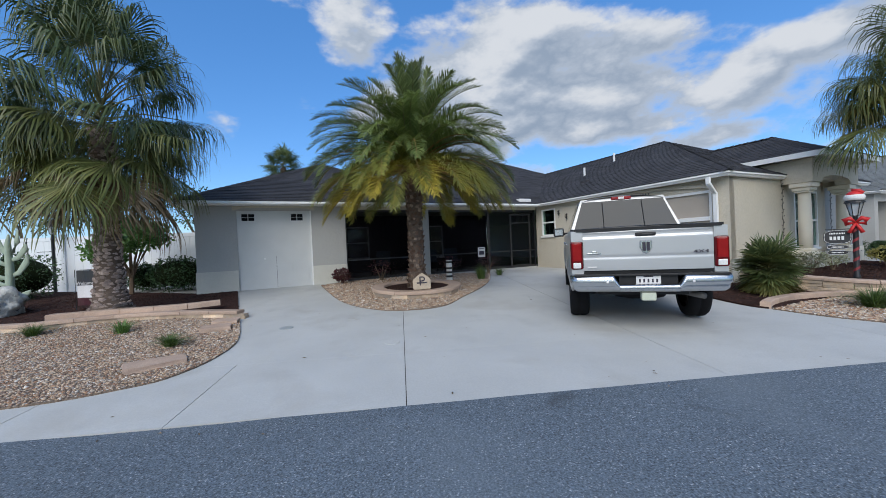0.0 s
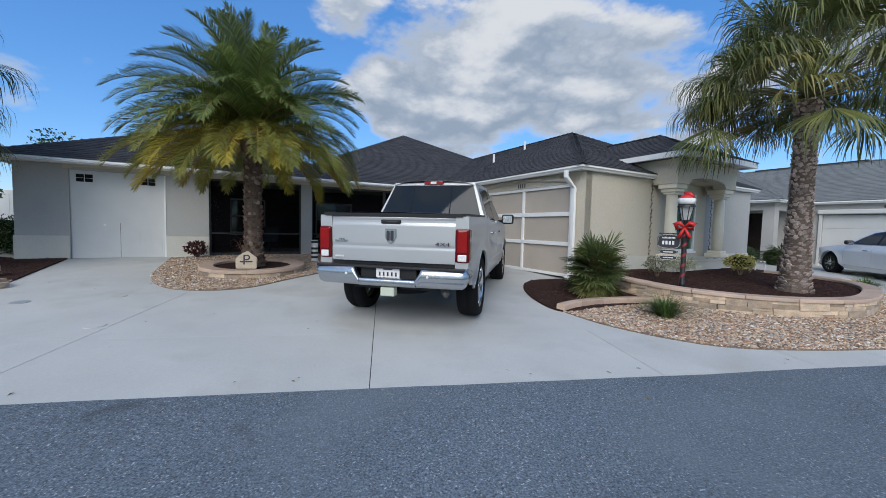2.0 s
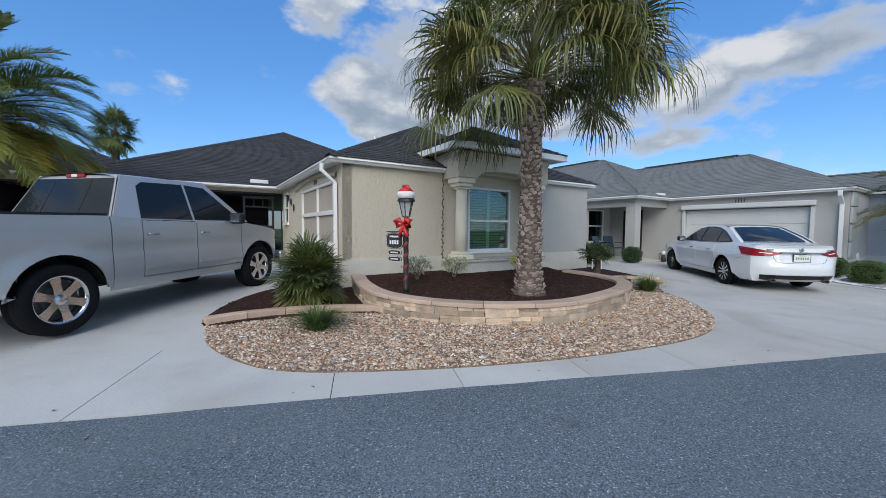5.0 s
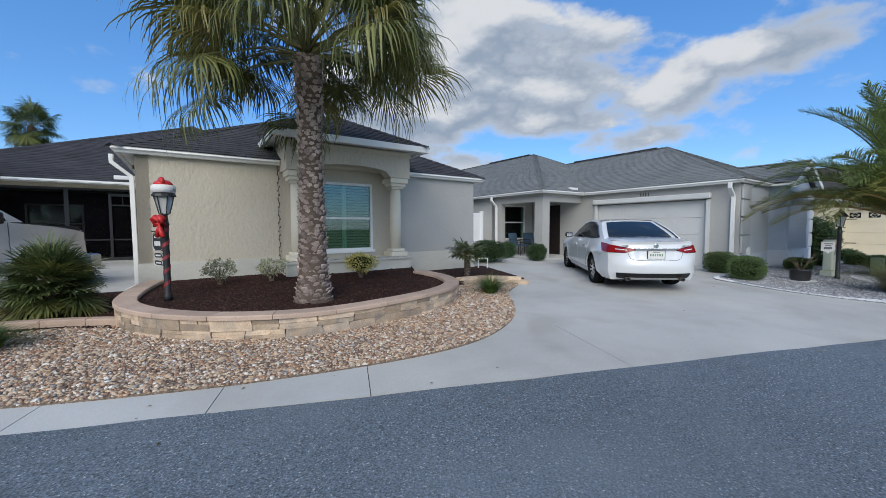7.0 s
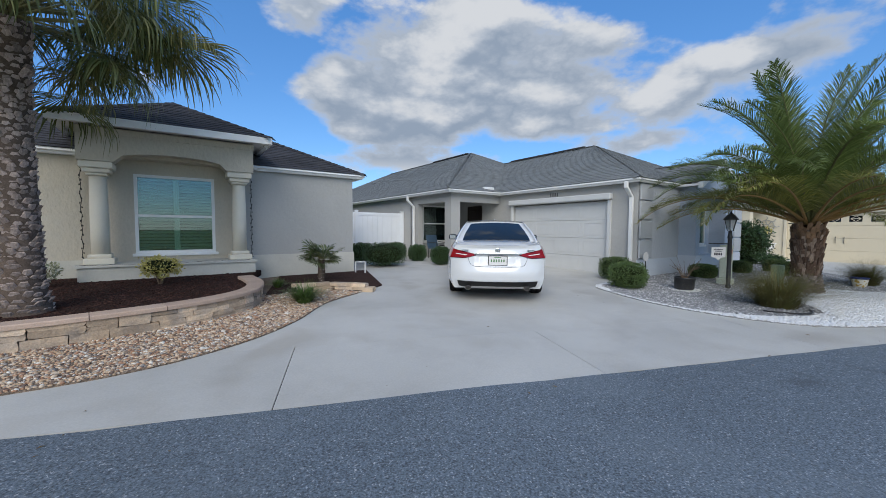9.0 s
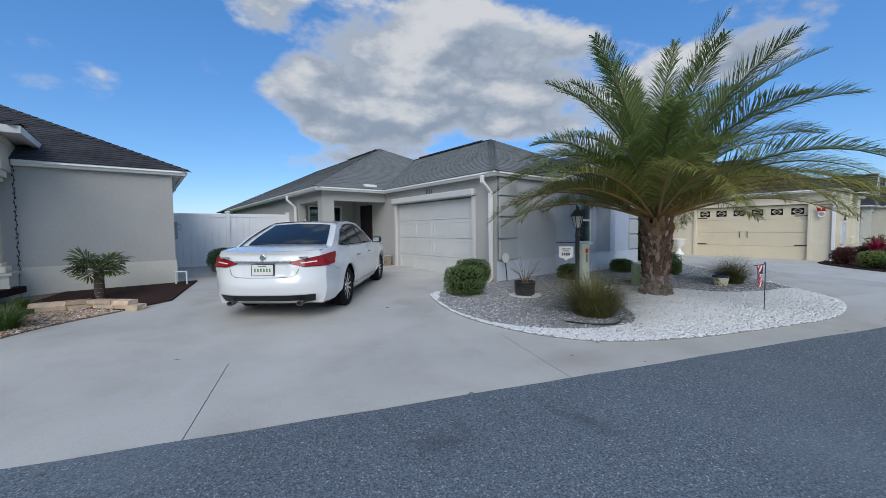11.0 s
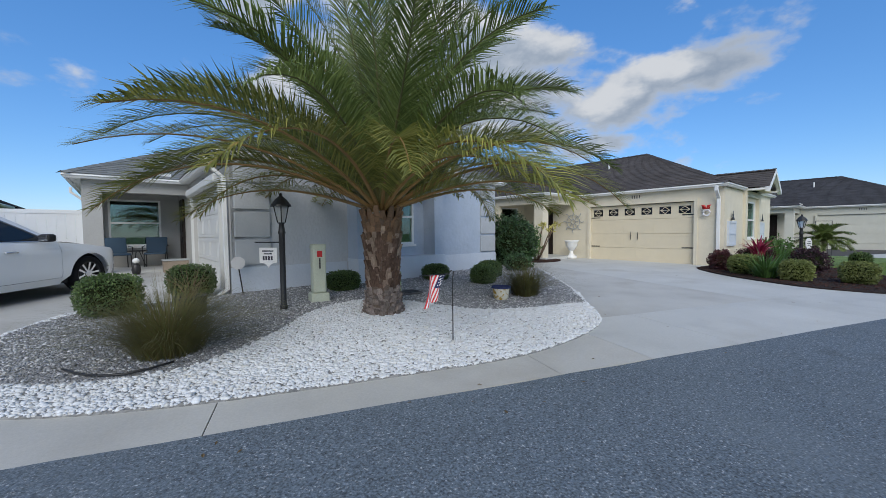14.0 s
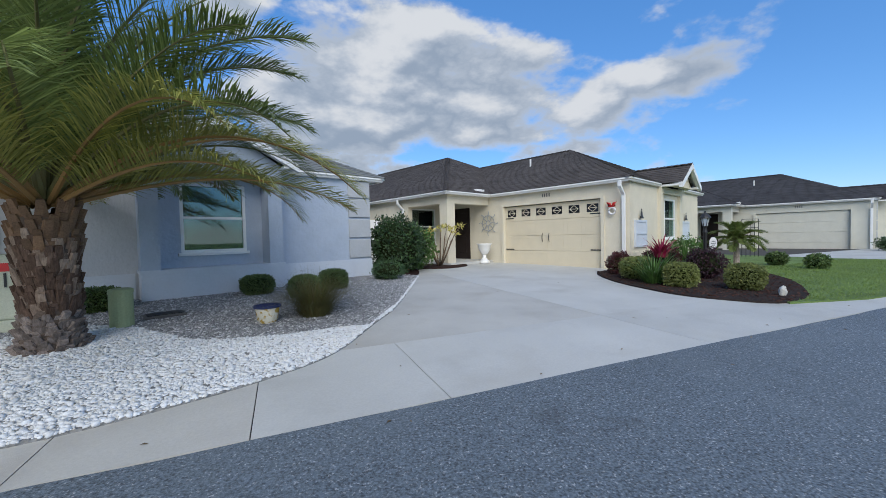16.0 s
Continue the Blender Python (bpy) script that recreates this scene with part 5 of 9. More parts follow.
        part("corner_post", boxes((xa, xb, 0.015, 0.12, 0.80, 0.872), (xa, xb, 0.015, 0.12, 1.262, 1.415), (xa, xb, 0.05, 0.12, 0.872, 1.262)), "silver", c)
        for y in (YR, YF):
            wheel(c, s * 0.845, y, R, 0.285, 0.285, 6, s, "alloy", "alloy", 0.0, 2.6)
            well(c, y, 0.43, 0.52, s * 0.55, s * 0.955)
    # tailgate
    def gate(s, t):
        x, z = lerp(-0.81, 0.81, s), lerp(0.845, 1.41, t)
        y = 0.0 + 0.02 * (x / 0.81) ** 2 + 0.006 * math.exp(-((z - 1.035) / 0.018) ** 2) + 0.014 * min(1.0, max(0.0, (z - 1.305) / 0.02)) - 0.014 * min(1.0, max(0.0, (z - 1.375) / 0.012)) + 0.05 * max(0.0, (z - 1.385) / 0.03) ** 2
        return Vector((x, y, z))
    g = part("tailgate", patch(gate, 24, 40), "silver", c, smooth=True)
    part("gate_handle", boxes((-0.13, 0.13, -0.012, 0.02, 1.315, 1.365), bevel=0.015), "plastic", g)
    part("gate_latch", boxes((-0.05, 0.09, -0.018, 0.0, 1.325, 1.35), bevel=0.008), "black", g)
    bm = bmesh.new()
    sh = [(-0.075, 0.09), (0.075, 0.09), (0.08, -0.01), (0.045, -0.075), (0, -0.1), (-0.045, -0.075), (-0.08, -0.01)]
    a = [bm.verts.new((x, 0.0, 1.165 + z)) for x, z in sh]
    b = [bm.verts.new((x * 0.86, -0.022, 1.165 + z * 0.86)) for x, z in sh]
    for i in range(7):
        bm.faces.new((a[i], a[(i + 1) % 7], b[(i + 1) % 7], b[i]))
    bm.faces.new(b)
    em = part("emblem", bm, "chrome", g, "chrome shield badge")
    part("emblem_field", boxes((-0.045, -0.006, -0.026, -0.02, 1.11, 1.23), (0.006, 0.045, -0.026, -0.02, 1.11, 1.23), bevel=0.006), "ink", em)
    t = words("badge", "4X4", 0.062, pose(0.66, -0.006, 1.06, 90), "ink", g)
    t.scale = (1.7, 1, 1)
    part("badge", boxes((-0.76, -0.58, -0.008, 0.004, 1.085, 1.10), (-0.70, -0.63, -0.008, 0.004, 1.10, 1.125), bevel=0.003), "chrome", g)
    part("sticker", boxes((-0.76, -0.64, -0.004, 0.006, 0.885, 0.905)), "plate_white", g)
    part("bed_front", boxes((-0.8, 0.8, 0.04, 0.08, 0.80, 1.40)), "plastic", c)
    part("bed_cover", patch(lambda s, t: Vector((lerp(-0.90, 0.90, s), lerp(0.03, 1.60, t), 1.437 + 0.02 * math.sin(math.pi * s) + 0.008 * max(0.0, math.sin(t * 9.4) ** 8))), 10, 24), "cover", c, smooth=True)
    part("cover_rail", boxes((-0.93, -0.88, 0.02, 1.61, 1.40, 1.45), (0.88, 0.93, 0.02, 1.61, 1.40, 1.45), (-0.9, 0.9, 0.0, 0.05, 1.405, 1.445)), "plastic", c)
    # bumper with number-plate recess
    def bump_side(s):
        def f(a, b):
            lip = 0.06 * (2 * b - 1) ** 4 + (0.03 if b < 0.45 else 0.0)
            z = lerp(0.555, 0.80, b) if a > 0.10 else lerp(0.555, lerp(0.66, 0.80, a / 0.10), b)
            if a < 0.7:
                return Vector((s * lerp(0.36, 0.89, a / 0.7), -0.16 + lip + 0.03 * (a / 0.7) ** 2, z))
            t = radians(min(1.0, (a - 0.7) / 0.2) * 90)
            back = max(0.0, (a - 0.9) / 0.1) * 0.20
            return Vector((s * (0.89 + (0.115 - lip) * math.sin(t)), -0.02 - 0.11 * math.cos(t) + lip * math.cos(t) + back, lerp(lerp(0.555, 0.60, back / 0.2), 0.80, b)))
        return f
    bp = part("rear_bumper", patch(lambda a, b: Vector((lerp(-0.37, 0.37, a), -0.15 + 0.05 * (2 * b - 1) ** 4, lerp(0.555, 0.665, b))), 10, 8), "chrome", c, smooth=True)
    for s in (-1, 1):
        part("bumper_end", patch(bump_side(s), 40, 12), "chrome", bp, smooth=True)
        for x in (0.52, 0.82):
            part("sensor", lathe(bmesh.new(), [(0.016, 0), (0.016, 0.012), (0.01, 0.016)], 10, pose(s * x, -0.15 + (0.05 if x > 0.8 else 0), 0.70, 90)), "plate_white", bp)
    part("step_pad", boxes((-0.95, 0.95, -0.13, 0.03, 0.775, 0.80), bevel=0.008), "plastic", bp)
    part("plate_recess", boxes((-0.36, 0.36, -0.07, -0.03, 0.60, 0.79)), "plastic", bp)
    pl = plate(c, -0.085, 0.705, 5, "ink")
    part("hitch_cover", boxes((-0.09, 0.09, -0.11, 0.0, 0.435, 0.545), bevel=0.012), "pedestal", c, "pale olive plastic hitch cover")
    part("exhaust_pipe", tube(bmesh.new(), [(0.40, 0.9, 0.48), (0.60, 0.30, 0.475), (0.70, 0.06, 0.47)], 0.042, 12), "steel_dark", c, smooth=True)
    part("chassis", boxes((-0.62, 0.62, 0.25, 5.1, 0.46, 0.62)), "plastic", c)
    part("rear_axle", tube(bmesh.new(), [(-0.75, YR, R), (0.75, YR, R)], 0.07, 10), "plastic", c)
    part("spare_wheel", lathe(bmesh.new(), [(0.2, 0.40), (0.36, 0.40), (0.38, 0.45), (0.36, 0.55), (0.2, 0.55)], 20, pose(0, 0.62, 0)), "rubber", c)
    # cab
    part("roof", patch(lambda s, t: Vector((lerp(-0.70, 0.70, s), lerp(2.345, 3.86, t), 1.985 + 0.075 * math.sin(math.pi * s) ** 0.5 - 0.03 * (2 * t - 1) ** 4)), 14, 10), "silver", c, smooth=True)
    def back(s, t):
        return Vector((lerp(-1, 1, s) * lerp(0.915, 0.70, t), lerp(2.08, 2.38, t), lerp(1.36, 2.0, t)))
    part("cab_back", patch(back, 6, 6), "silver", c, smooth=True)
    rw = part("rear_window", patch(lambda s, t: back(lerp(0.022, 0.978, s), lerp(0.04, 0.92, t)) + Vector((0, -0.012, 0.003)), 6, 4), "cab_glass", c)
    part("slider_frame", boxes((-0.235, -0.215, 2.10, 2.115, 1.42, 1.44)), "plastic", rw)
    for x in (-0.33, 0.33):
        a, b = back(0.5 + x / 1.75, 0.13), back(0.5 + x / 1.45, 0.87)
        part("slider_frame", tube(bmesh.new(), [a + Vector((0, -0.016, 0)), b + Vector((0, -0.016, 0))], 0.008, 4), "plastic", rw)
    bl = part("high_brake_lamp", boxes((-0.17, 0.17, 2.345, 2.41, 1.965, 2.025), bevel=0.015), "red_lens", c)
    part("lamp_lens", boxes((-0.05, 0.05, 2.338, 2.35, 1.975, 2.015)), "clear_lens", bl)
    part("windscreen", patch(lambda s, t: Vector((lerp(-1, 1, s) * lerp(0.86, 0.68, t), lerp(4.62, 3.86, t) - 0.10 * (2 * s - 1) ** 2, lerp(1.30, 2.0, t))), 10, 6), "cab_glass", c, smooth=True)
    part("hood", patch(lambda s, t: Vector((lerp(-1, 1, s) * lerp(0.90, 0.84, t), lerp(4.42, 5.75, t) - 0.06 * (2 * s - 1) ** 2, lerp(1.32, 1.14, t) + 0.05 * (1 - (2 * s - 1) ** 4))), 14, 8), "silver", c, smooth=True)
    part("grille", boxes((-0.7, 0.7, 5.68, 5.80, 0.62, 1.13), bevel=0.03), "chrome", c)
    part("front_bumper", boxes((-0.95, 0.95, 5.70, 5.92, 0.42, 0.68), bevel=0.05), "chrome", c)
    part("floor_pan", boxes((-0.86, 0.86, 2.1, 5.6, 0.50, 1.25)), "plastic", c)
    # the cab, the front wheels and the nose stand close behind the short bed
    for ob in c.children:
        if min(v.co.y for v in ob.data.vertices) > 1.9:
            ob.location.y = -0.43
    return c


def sedan():
    c = empty("sedan", pose(17.302, 3.083, 0.086, 1.4, 0, -20.4) @ Matrix.Diagonal((1.03, 1.0, 1.0, 1)), "white four-door sedan parked on the driveway", "car")
    YR, YF, R = 1.16, 3.95, 0.335

    def wide(y, z):
        w = 0.905 - 0.085 * max(0.0, (z - 0.72) / 0.3) ** 2 - 0.07 * max(0.0, (0.48 - z) / 0.25) ** 2
        w += 0.014 * math.exp(-((z - 0.80) / 0.04) ** 2)
        for cy in (YR, YF):
            d = math.hypot(y - cy, z - R)
            w += 0.02 * math.exp(-((d - 0.41) / 0.06) ** 2)
        if y < 0.95:
            w -= 0.17 * ((0.95 - y) / 0.95) ** 2
        if y > 4.2:
            w -= 0.34 * ((y - 4.2) / 0.65) ** 2
        return w

    def upper(y, z):
        k = max(0.0, (z - 0.99) / 0.47)
        w = 0.812 - 0.17 * k - 0.075 * k * k
        if y < 1.2:
            w -= 0.04 * ((1.2 - y) / 0.6) ** 2
        return w

    def tail_point(xf, z):
        k = 1 - abs(xf) ** 4
        y = 0.26 * abs(xf) ** 3.2
        y += k * (0.07 * max(0.0, (z - 0.62) / 0.40) ** 1.5 - 0.05 * math.exp(-((z - 1.03) / 0.035) ** 2) - 0.04 * math.exp(-((z - 0.54) / 0.11) ** 2) + 0.10 * max(0.0, (0.42 - z) / 0.12) ** 2)
        return Vector((xf * wide(0.26, z), y, z))

    belt = lambda y: 1.005 - 0.04 * (y - 1.55) / 1.9
    rear, front = arc(YR, R, 0.40, 4, 176), arc(YF, R, 0.40, 4, 176)
    for s in (-1, 1):
        part("rear_quarter", shell([(0.26, 0.24), (0.26, 1.015), (0.45, 1.045), (0.80, 1.065), (1.55, 1.005), (1.53, 0.62), (1.58, 0.34)] + rear + [(0.6, 0.24)], 0.06, wide, s), "pearl", c, smooth=True)
        for y0, y1, n in ((1.60, 2.45, 1), (2.46, 3.42, 2)):
            d = part("door", shell([(y0, 0.34), (y0 - 0.06 * (n == 1), 0.62), (y0, belt(y0)), (y1, belt(y1)), (y1, 0.34)], 0.06, wide, s), "pearl", c, smooth=True)
            hx = s * (wide(y0 + 0.2, 0.83) + 0.025)
            part("door_handle", tube(bmesh.new(), [(hx - s * 0.03, y0 + 0.10, 0.83), (hx, y0 + 0.13, 0.835), (hx, y0 + 0.25, 0.835), (hx - s * 0.03, y0 + 0.29, 0.83)], 0.014, 8), "chrome", d, smooth=True)
        part("sill", shell([(1.50, 0.22), (1.50, 0.335), (3.42, 0.335), (3.42, 0.22)], 0.15, lambda y, z: wide(y, z) + 0.01, s), "pearl", c)
        part("front_fender", shell([(3.43, 0.26), (3.43, 0.955), (3.9, 0.90), (4.45, 0.80), (4.80, 0.62), (4.80, 0.30), (4.3, 0.26)] + front, 0.06, wide, s), "pearl", c, smooth=True)
        part("cabin_side", shell([(0.70, 1.05), (1.08, 1.235), (1.45, 1.385), (1.75, 1.44), (2.30, 1.458), (2.80, 1.41), (3.45, 0.965), (2.4, 0.975), (1.5, 0.99)], 0.06, upper, s), "pearl", c, smooth=True)
        line = [(3.31, 0.988), (3.0, 1.185), (2.74, 1.345), (2.46, 1.402), (2.12, 1.412), (1.80, 1.388), (1.50, 1.312), (1.26, 1.208), (1.08, 1.118), (0.99, 1.072), (1.08, 1.045), (1.5, 1.025), (2.4, 1.002)]
        part("window_surround", shell(line, 0.08, lambda y, z: upper(y, z) + 0.005, s), "plastic", c, smooth=True)
        for poly in ([(1.66, 1.045), (1.66, 1.335), (1.82, 1.368), (2.12, 1.388), (2.36, 1.385), (2.36, 1.025)], [(2.43, 1.022), (2.43, 1.385), (2.72, 1.325), (2.97, 1.175), (3.22, 1.01)], [(1.08, 1.075), (1.30, 1.20), (1.48, 1.28), (1.61, 1.318), (1.61, 1.045), (1.3, 1.055)]):
            part("side_window", shell(poly, 0.08, lambda y, z: upper(y, z) + 0.009, s), "car_glass", c, smooth=True)
        part("window_trim", tube(bmesh.new(), [(s * (upper(y, z) + 0.011), y, z) for y, z in line + line[:1]], 0.007, 6), "chrome", c)
        mx = s * 0.88
        mir = part("door_mirror", boxes((min(mx, mx + s * 0.20), max(mx, mx + s * 0.20), 3.06, 3.20, 0.98, 1.11), bevel=0.04), "plastic", c)
        part("mirror_glass", boxes((min(mx + s * 0.03, mx + s * 0.17), max(mx + s * 0.03, mx + s * 0.17), 3.052, 3.06, 1.0, 1.09)), "chrome", mir)
        # boomerang tail lamp on the corner
        def lamp(a, b, s=s):
            xf = lerp(0.45, 1.0, a)
            zb, zt = lerp(0.855, 0.80, min(1, a * 2.5)), lerp(0.868, 0.955, a ** 0.8)
            q = tail_point(s * xf, lerp(zb, zt, b))
            return q + Vector((s * 0.006, -0.012, 0))
        tl = part("tail_lamp", patch(lamp, 14, 5), "dark_red_lens", c, smooth=True)
        part("brake_lens", patch(lambda a, b, s=s: lamp(lerp(0.03, 0.99, a), lerp(0.08, 0.94, b), s) + Vector((s * 0.004, -0.006, 0)), 12, 4), "red_lens", tl, smooth=True)
        part("reversing_lens", patch(lambda a, b, s=s: lamp(lerp(0.34, 0.80, a), lerp(0.48, 0.60, b), s) + Vector((s * 0.006, -0.010, 0)), 8, 3), "clear_lens", tl, smooth=True)
        part("lamp_side", shell([(0.24, 0.80), (0.24, 0.955), (0.46, 0.975), (0.68, 0.985), (0.50, 0.82)], 0.05, lambda y, z: wide(y, z) + 0.010, s), "red_lens", tl)
        part("exhaust_tip", lathe(bmesh.new(), [(0.030, 0), (0.036, 0.02), (0.036, 0.10), (0.03, 0.10), (0.028, 0.02)], 14, pose(s * 0.50, 0.12, 0.275, 90) @ Matrix.Diagonal((1.35, 1.0, 1.0, 1))), "steel_dark", c)
        for y in (YR, YF):
            wheel(c, s * 0.775, y, R, 0.225, 0.235, 5, s, "plastic", "alloy", 0.05)
            well(c, y, R, 0.395, s * 0.52, s * 0.80)

    # rear end
    def tail(a, b):
        q = tail_point(lerp(-1, 1, a), lerp(0.235, 1.03, b))
        if abs(q.x) < 0.36 and 0.67 < q.z < 0.855:
            q.y += 0.02
        return q
    rb = part("rear_bumper", patch(tail, 40, 40), "pearl", c, smooth=True)
    part("lower_valance", patch(lambda a, b: tail(lerp(0.07, 0.93, a), lerp(0.06 - 0.04 * min(1, 8 * min(a, 1 - a)), 0.20, b)) + Vector((0, -0.012, 0)), 20, 4), "plastic", rb, smooth=True)
    part("valance_strip", patch(lambda a, b: tail(lerp(0.2, 0.8, a), lerp(0.0, 0.075, b)) + Vector((0, -0.02, 0)), 20, 3), "pearl", rb, smooth=True)
    part("chrome_strip", boxes((-0.40, 0.40, 0.002, 0.06, 0.872, 0.898), bevel=0.006), "chrome", rb)
    part("badge", lathe(bmesh.new(), [(0.045, 0), (0.045, 0.012), (0.03, 0.016)], 18, pose(0, 0.045, 0.945, 90)), "chrome", rb, "round chrome badge")
    for x0 in (-0.62, 0.50):
        part("badge", boxes((x0, x0 + 0.12, 0.055, 0.095, 0.935, 0.952)), "chrome", rb)
    plate(c, 0.012, 0.765, 6, "ink_green")
    for s in (-1, 1):
        part("boot_seam", tube(bmesh.new(), [tail_point(s * x, z) + Vector((0, -0.001, 0)) for x, z in ((0.0, 0.655), (0.25, 0.655), (0.48, 0.662), (0.56, 0.69), (0.60, 0.76), (0.62, 0.83))], 0.0035, 5), "plastic", rb)
        part("bumper_seam", tube(bmesh.new(), [(s * (wide(y, z) + 0.0), y, z) for y, z in ((0.30, 0.80), (0.48, 0.76), (0.66, 0.70))], 0.003, 5), "plastic", c)
    part("plate_frame", boxes((-0.165, 0.165, 0.012, 0.03, 0.68, 0.85), bevel=0.004), "plastic", c)
    part("boot_lid", patch(lambda a, b: tail_point(lerp(-1, 1, a), 1.03).lerp(Vector((lerp(-1, 1, a) * 0.80, 0.84, 1.085 - 0.03 * abs(2 * a - 1) ** 4)), b) + Vector((0, 0, 0.002 + 0.02 * math.sin(math.pi * b) * (1 - abs(2 * a - 1) ** 4))), 20, 14), "pearl", c, smooth=True)
    def rear_glass(xf, b):
        y, z = lerp(0.78, 1.64, b), lerp(1.07, 1.452, b ** 0.88)
        return Vector((xf * upper(y, min(1.43, z)), y + 0.06 * xf * xf * (1 - b), z - lerp(0.02, 0.035, b) * xf * xf))
    part("rear_window", patch(lambda a, b: rear_glass(lerp(-0.84, 0.84, a) * lerp(1.0, 0.97, b), lerp(0.03, 0.88, b)) + Vector((0, -0.004, 0.008)), 16, 10), "car_glass", c, smooth=True)
    part("rear_pillar_frame", patch(lambda a, b: rear_glass(lerp(-1.0, 1.0, a), b), 16, 12), "pearl", c, smooth=True)
    part("roof", patch(lambda a, b: Vector((lerp(-1, 1, a) * lerp(0.585, 0.57, b), lerp(1.60, 2.82, b), 1.448 + 0.028 * math.sin(math.pi * (0.15 + 0.75 * b)) - 0.032 * abs(2 * a - 1) ** 2.6 - 0.02 * max(0.0, b - 0.8) / 0.2)), 18, 14), "pearl", c, smooth=True)
    part("antenna_fin", patch(lambda a, b: Vector((lerp(-0.02, 0.02, a) * (1 - b), lerp(1.62, 1.74, b), 1.455 + 0.045 * (1 - b))), 4, 4), "pearl", c)
    part("windscreen", patch(lambda a, b: Vector((lerp(-1, 1, a) * lerp(0.72, 0.56, b), lerp(3.55, 2.72, b) - 0.10 * (2 * a - 1) ** 2, lerp(0.97, 1.43, b))), 12, 8), "car_glass", c, smooth=True)
    part("hood", patch(lambda a, b: Vector((lerp(-1, 1, a) * lerp(0.80, 0.66, b), lerp(3.42, 4.78, b) - 0.10 * (2 * a - 1) ** 2 * b, lerp(0.97, 0.72, b ** 1.6) + 0.03 * (1 - (2 * a - 1) ** 4))), 14, 10), "pearl", c, smooth=True)
    part("front_bumper", patch(lambda a, b: Vector((lerp(-0.72, 0.72, a), 4.86 - 0.2 * abs(2 * a - 1) ** 3, lerp(0.25, 0.72, b))), 14, 6), "pearl", c, smooth=True)
    part("floor_pan", boxes((-0.78, 0.78, 0.35, 4.5, 0.22, 0.30)), "plastic", c)
    part("cabin_dark", boxes((-0.5, 0.5, 1.0, 3.3, 0.30, 1.0)), "dark", c)
    return c


pickup()
sedan()

# ---- palms ----
def date_frond(length, e0, droop, rnd, leaflets=140, llen=0.47, gap=0.12):
    """Feather leaf along +x; starts at elevation e0 and bends over by droop degrees."""
    bm = bmesh.new()
    n = 26
    pts, ang = [Vector((0, 0, 0))], []
    sway = rnd.uniform(-0.10, 0.10)
    for i in range(n):
        s = (i + 0.5) / n
        a = radians(e0 - droop * s ** 1.6)
        ang.append(a)
        pts.append(pts[-1] + Vector((math.cos(a), sway * s, math.sin(a))) * (length / n))
    tube(bm, pts[::2], [0.0085 * length * (1 - i / (len(pts[::2]) - 1)) ** 1.5 + 0.005 for i in range(len(pts[::2]))], 5)
    for f in bm.faces:
        f.material_index = 1
    for k in range(leaflets):
        s = gap + (1 - gap) * (k / (leaflets - 1)) ** 0.95
        q = s * n
        i = min(n - 1, int(q))
        p = pts[i].lerp(pts[i + 1], q - i)
        d = (pts[i + 1] - pts[i]).normalized()
        up = Vector((-d.z, 0, d.x)).normalized()
        side = d.cross(up).normalized()
        ll = llen * (0.45 + 0.9 * math.sin(math.pi * min(1.0, 0.18 + 0.80 * s)) ** 0.8) * rnd.uniform(0.85, 1.12)
        if s > 0.93:
            ll *= 0.6
        for sg in (-1, 1):
            lay = radians(rnd.uniform(28, 44) + 18 * s)
            vee = radians(rnd.uniform(12, 38))
            o = (d * math.sin(lay) + (side * sg * math.cos(vee) + up * math.sin(vee)) * math.cos(lay)).normalized()
            w = up.cross(o).normalized() * 0.0074
            m = p + o * ll * 0.55
            t = p + o * ll + Vector((0, 0, -1)) * ll * rnd.uniform(0.05, 0.3)
            v = [bm.verts.new(x) for x in (p - w * 0.6, p + w * 0.6, m + w, m - w, t)]
            bm.faces.new((v[0], v[1], v[2], v[3]))
            bm.faces.new((v[3], v[2], v[4]))
    me = bpy.data.meshes.new("frond")
    bm.to_mesh(me)
    bm.free()
    return me


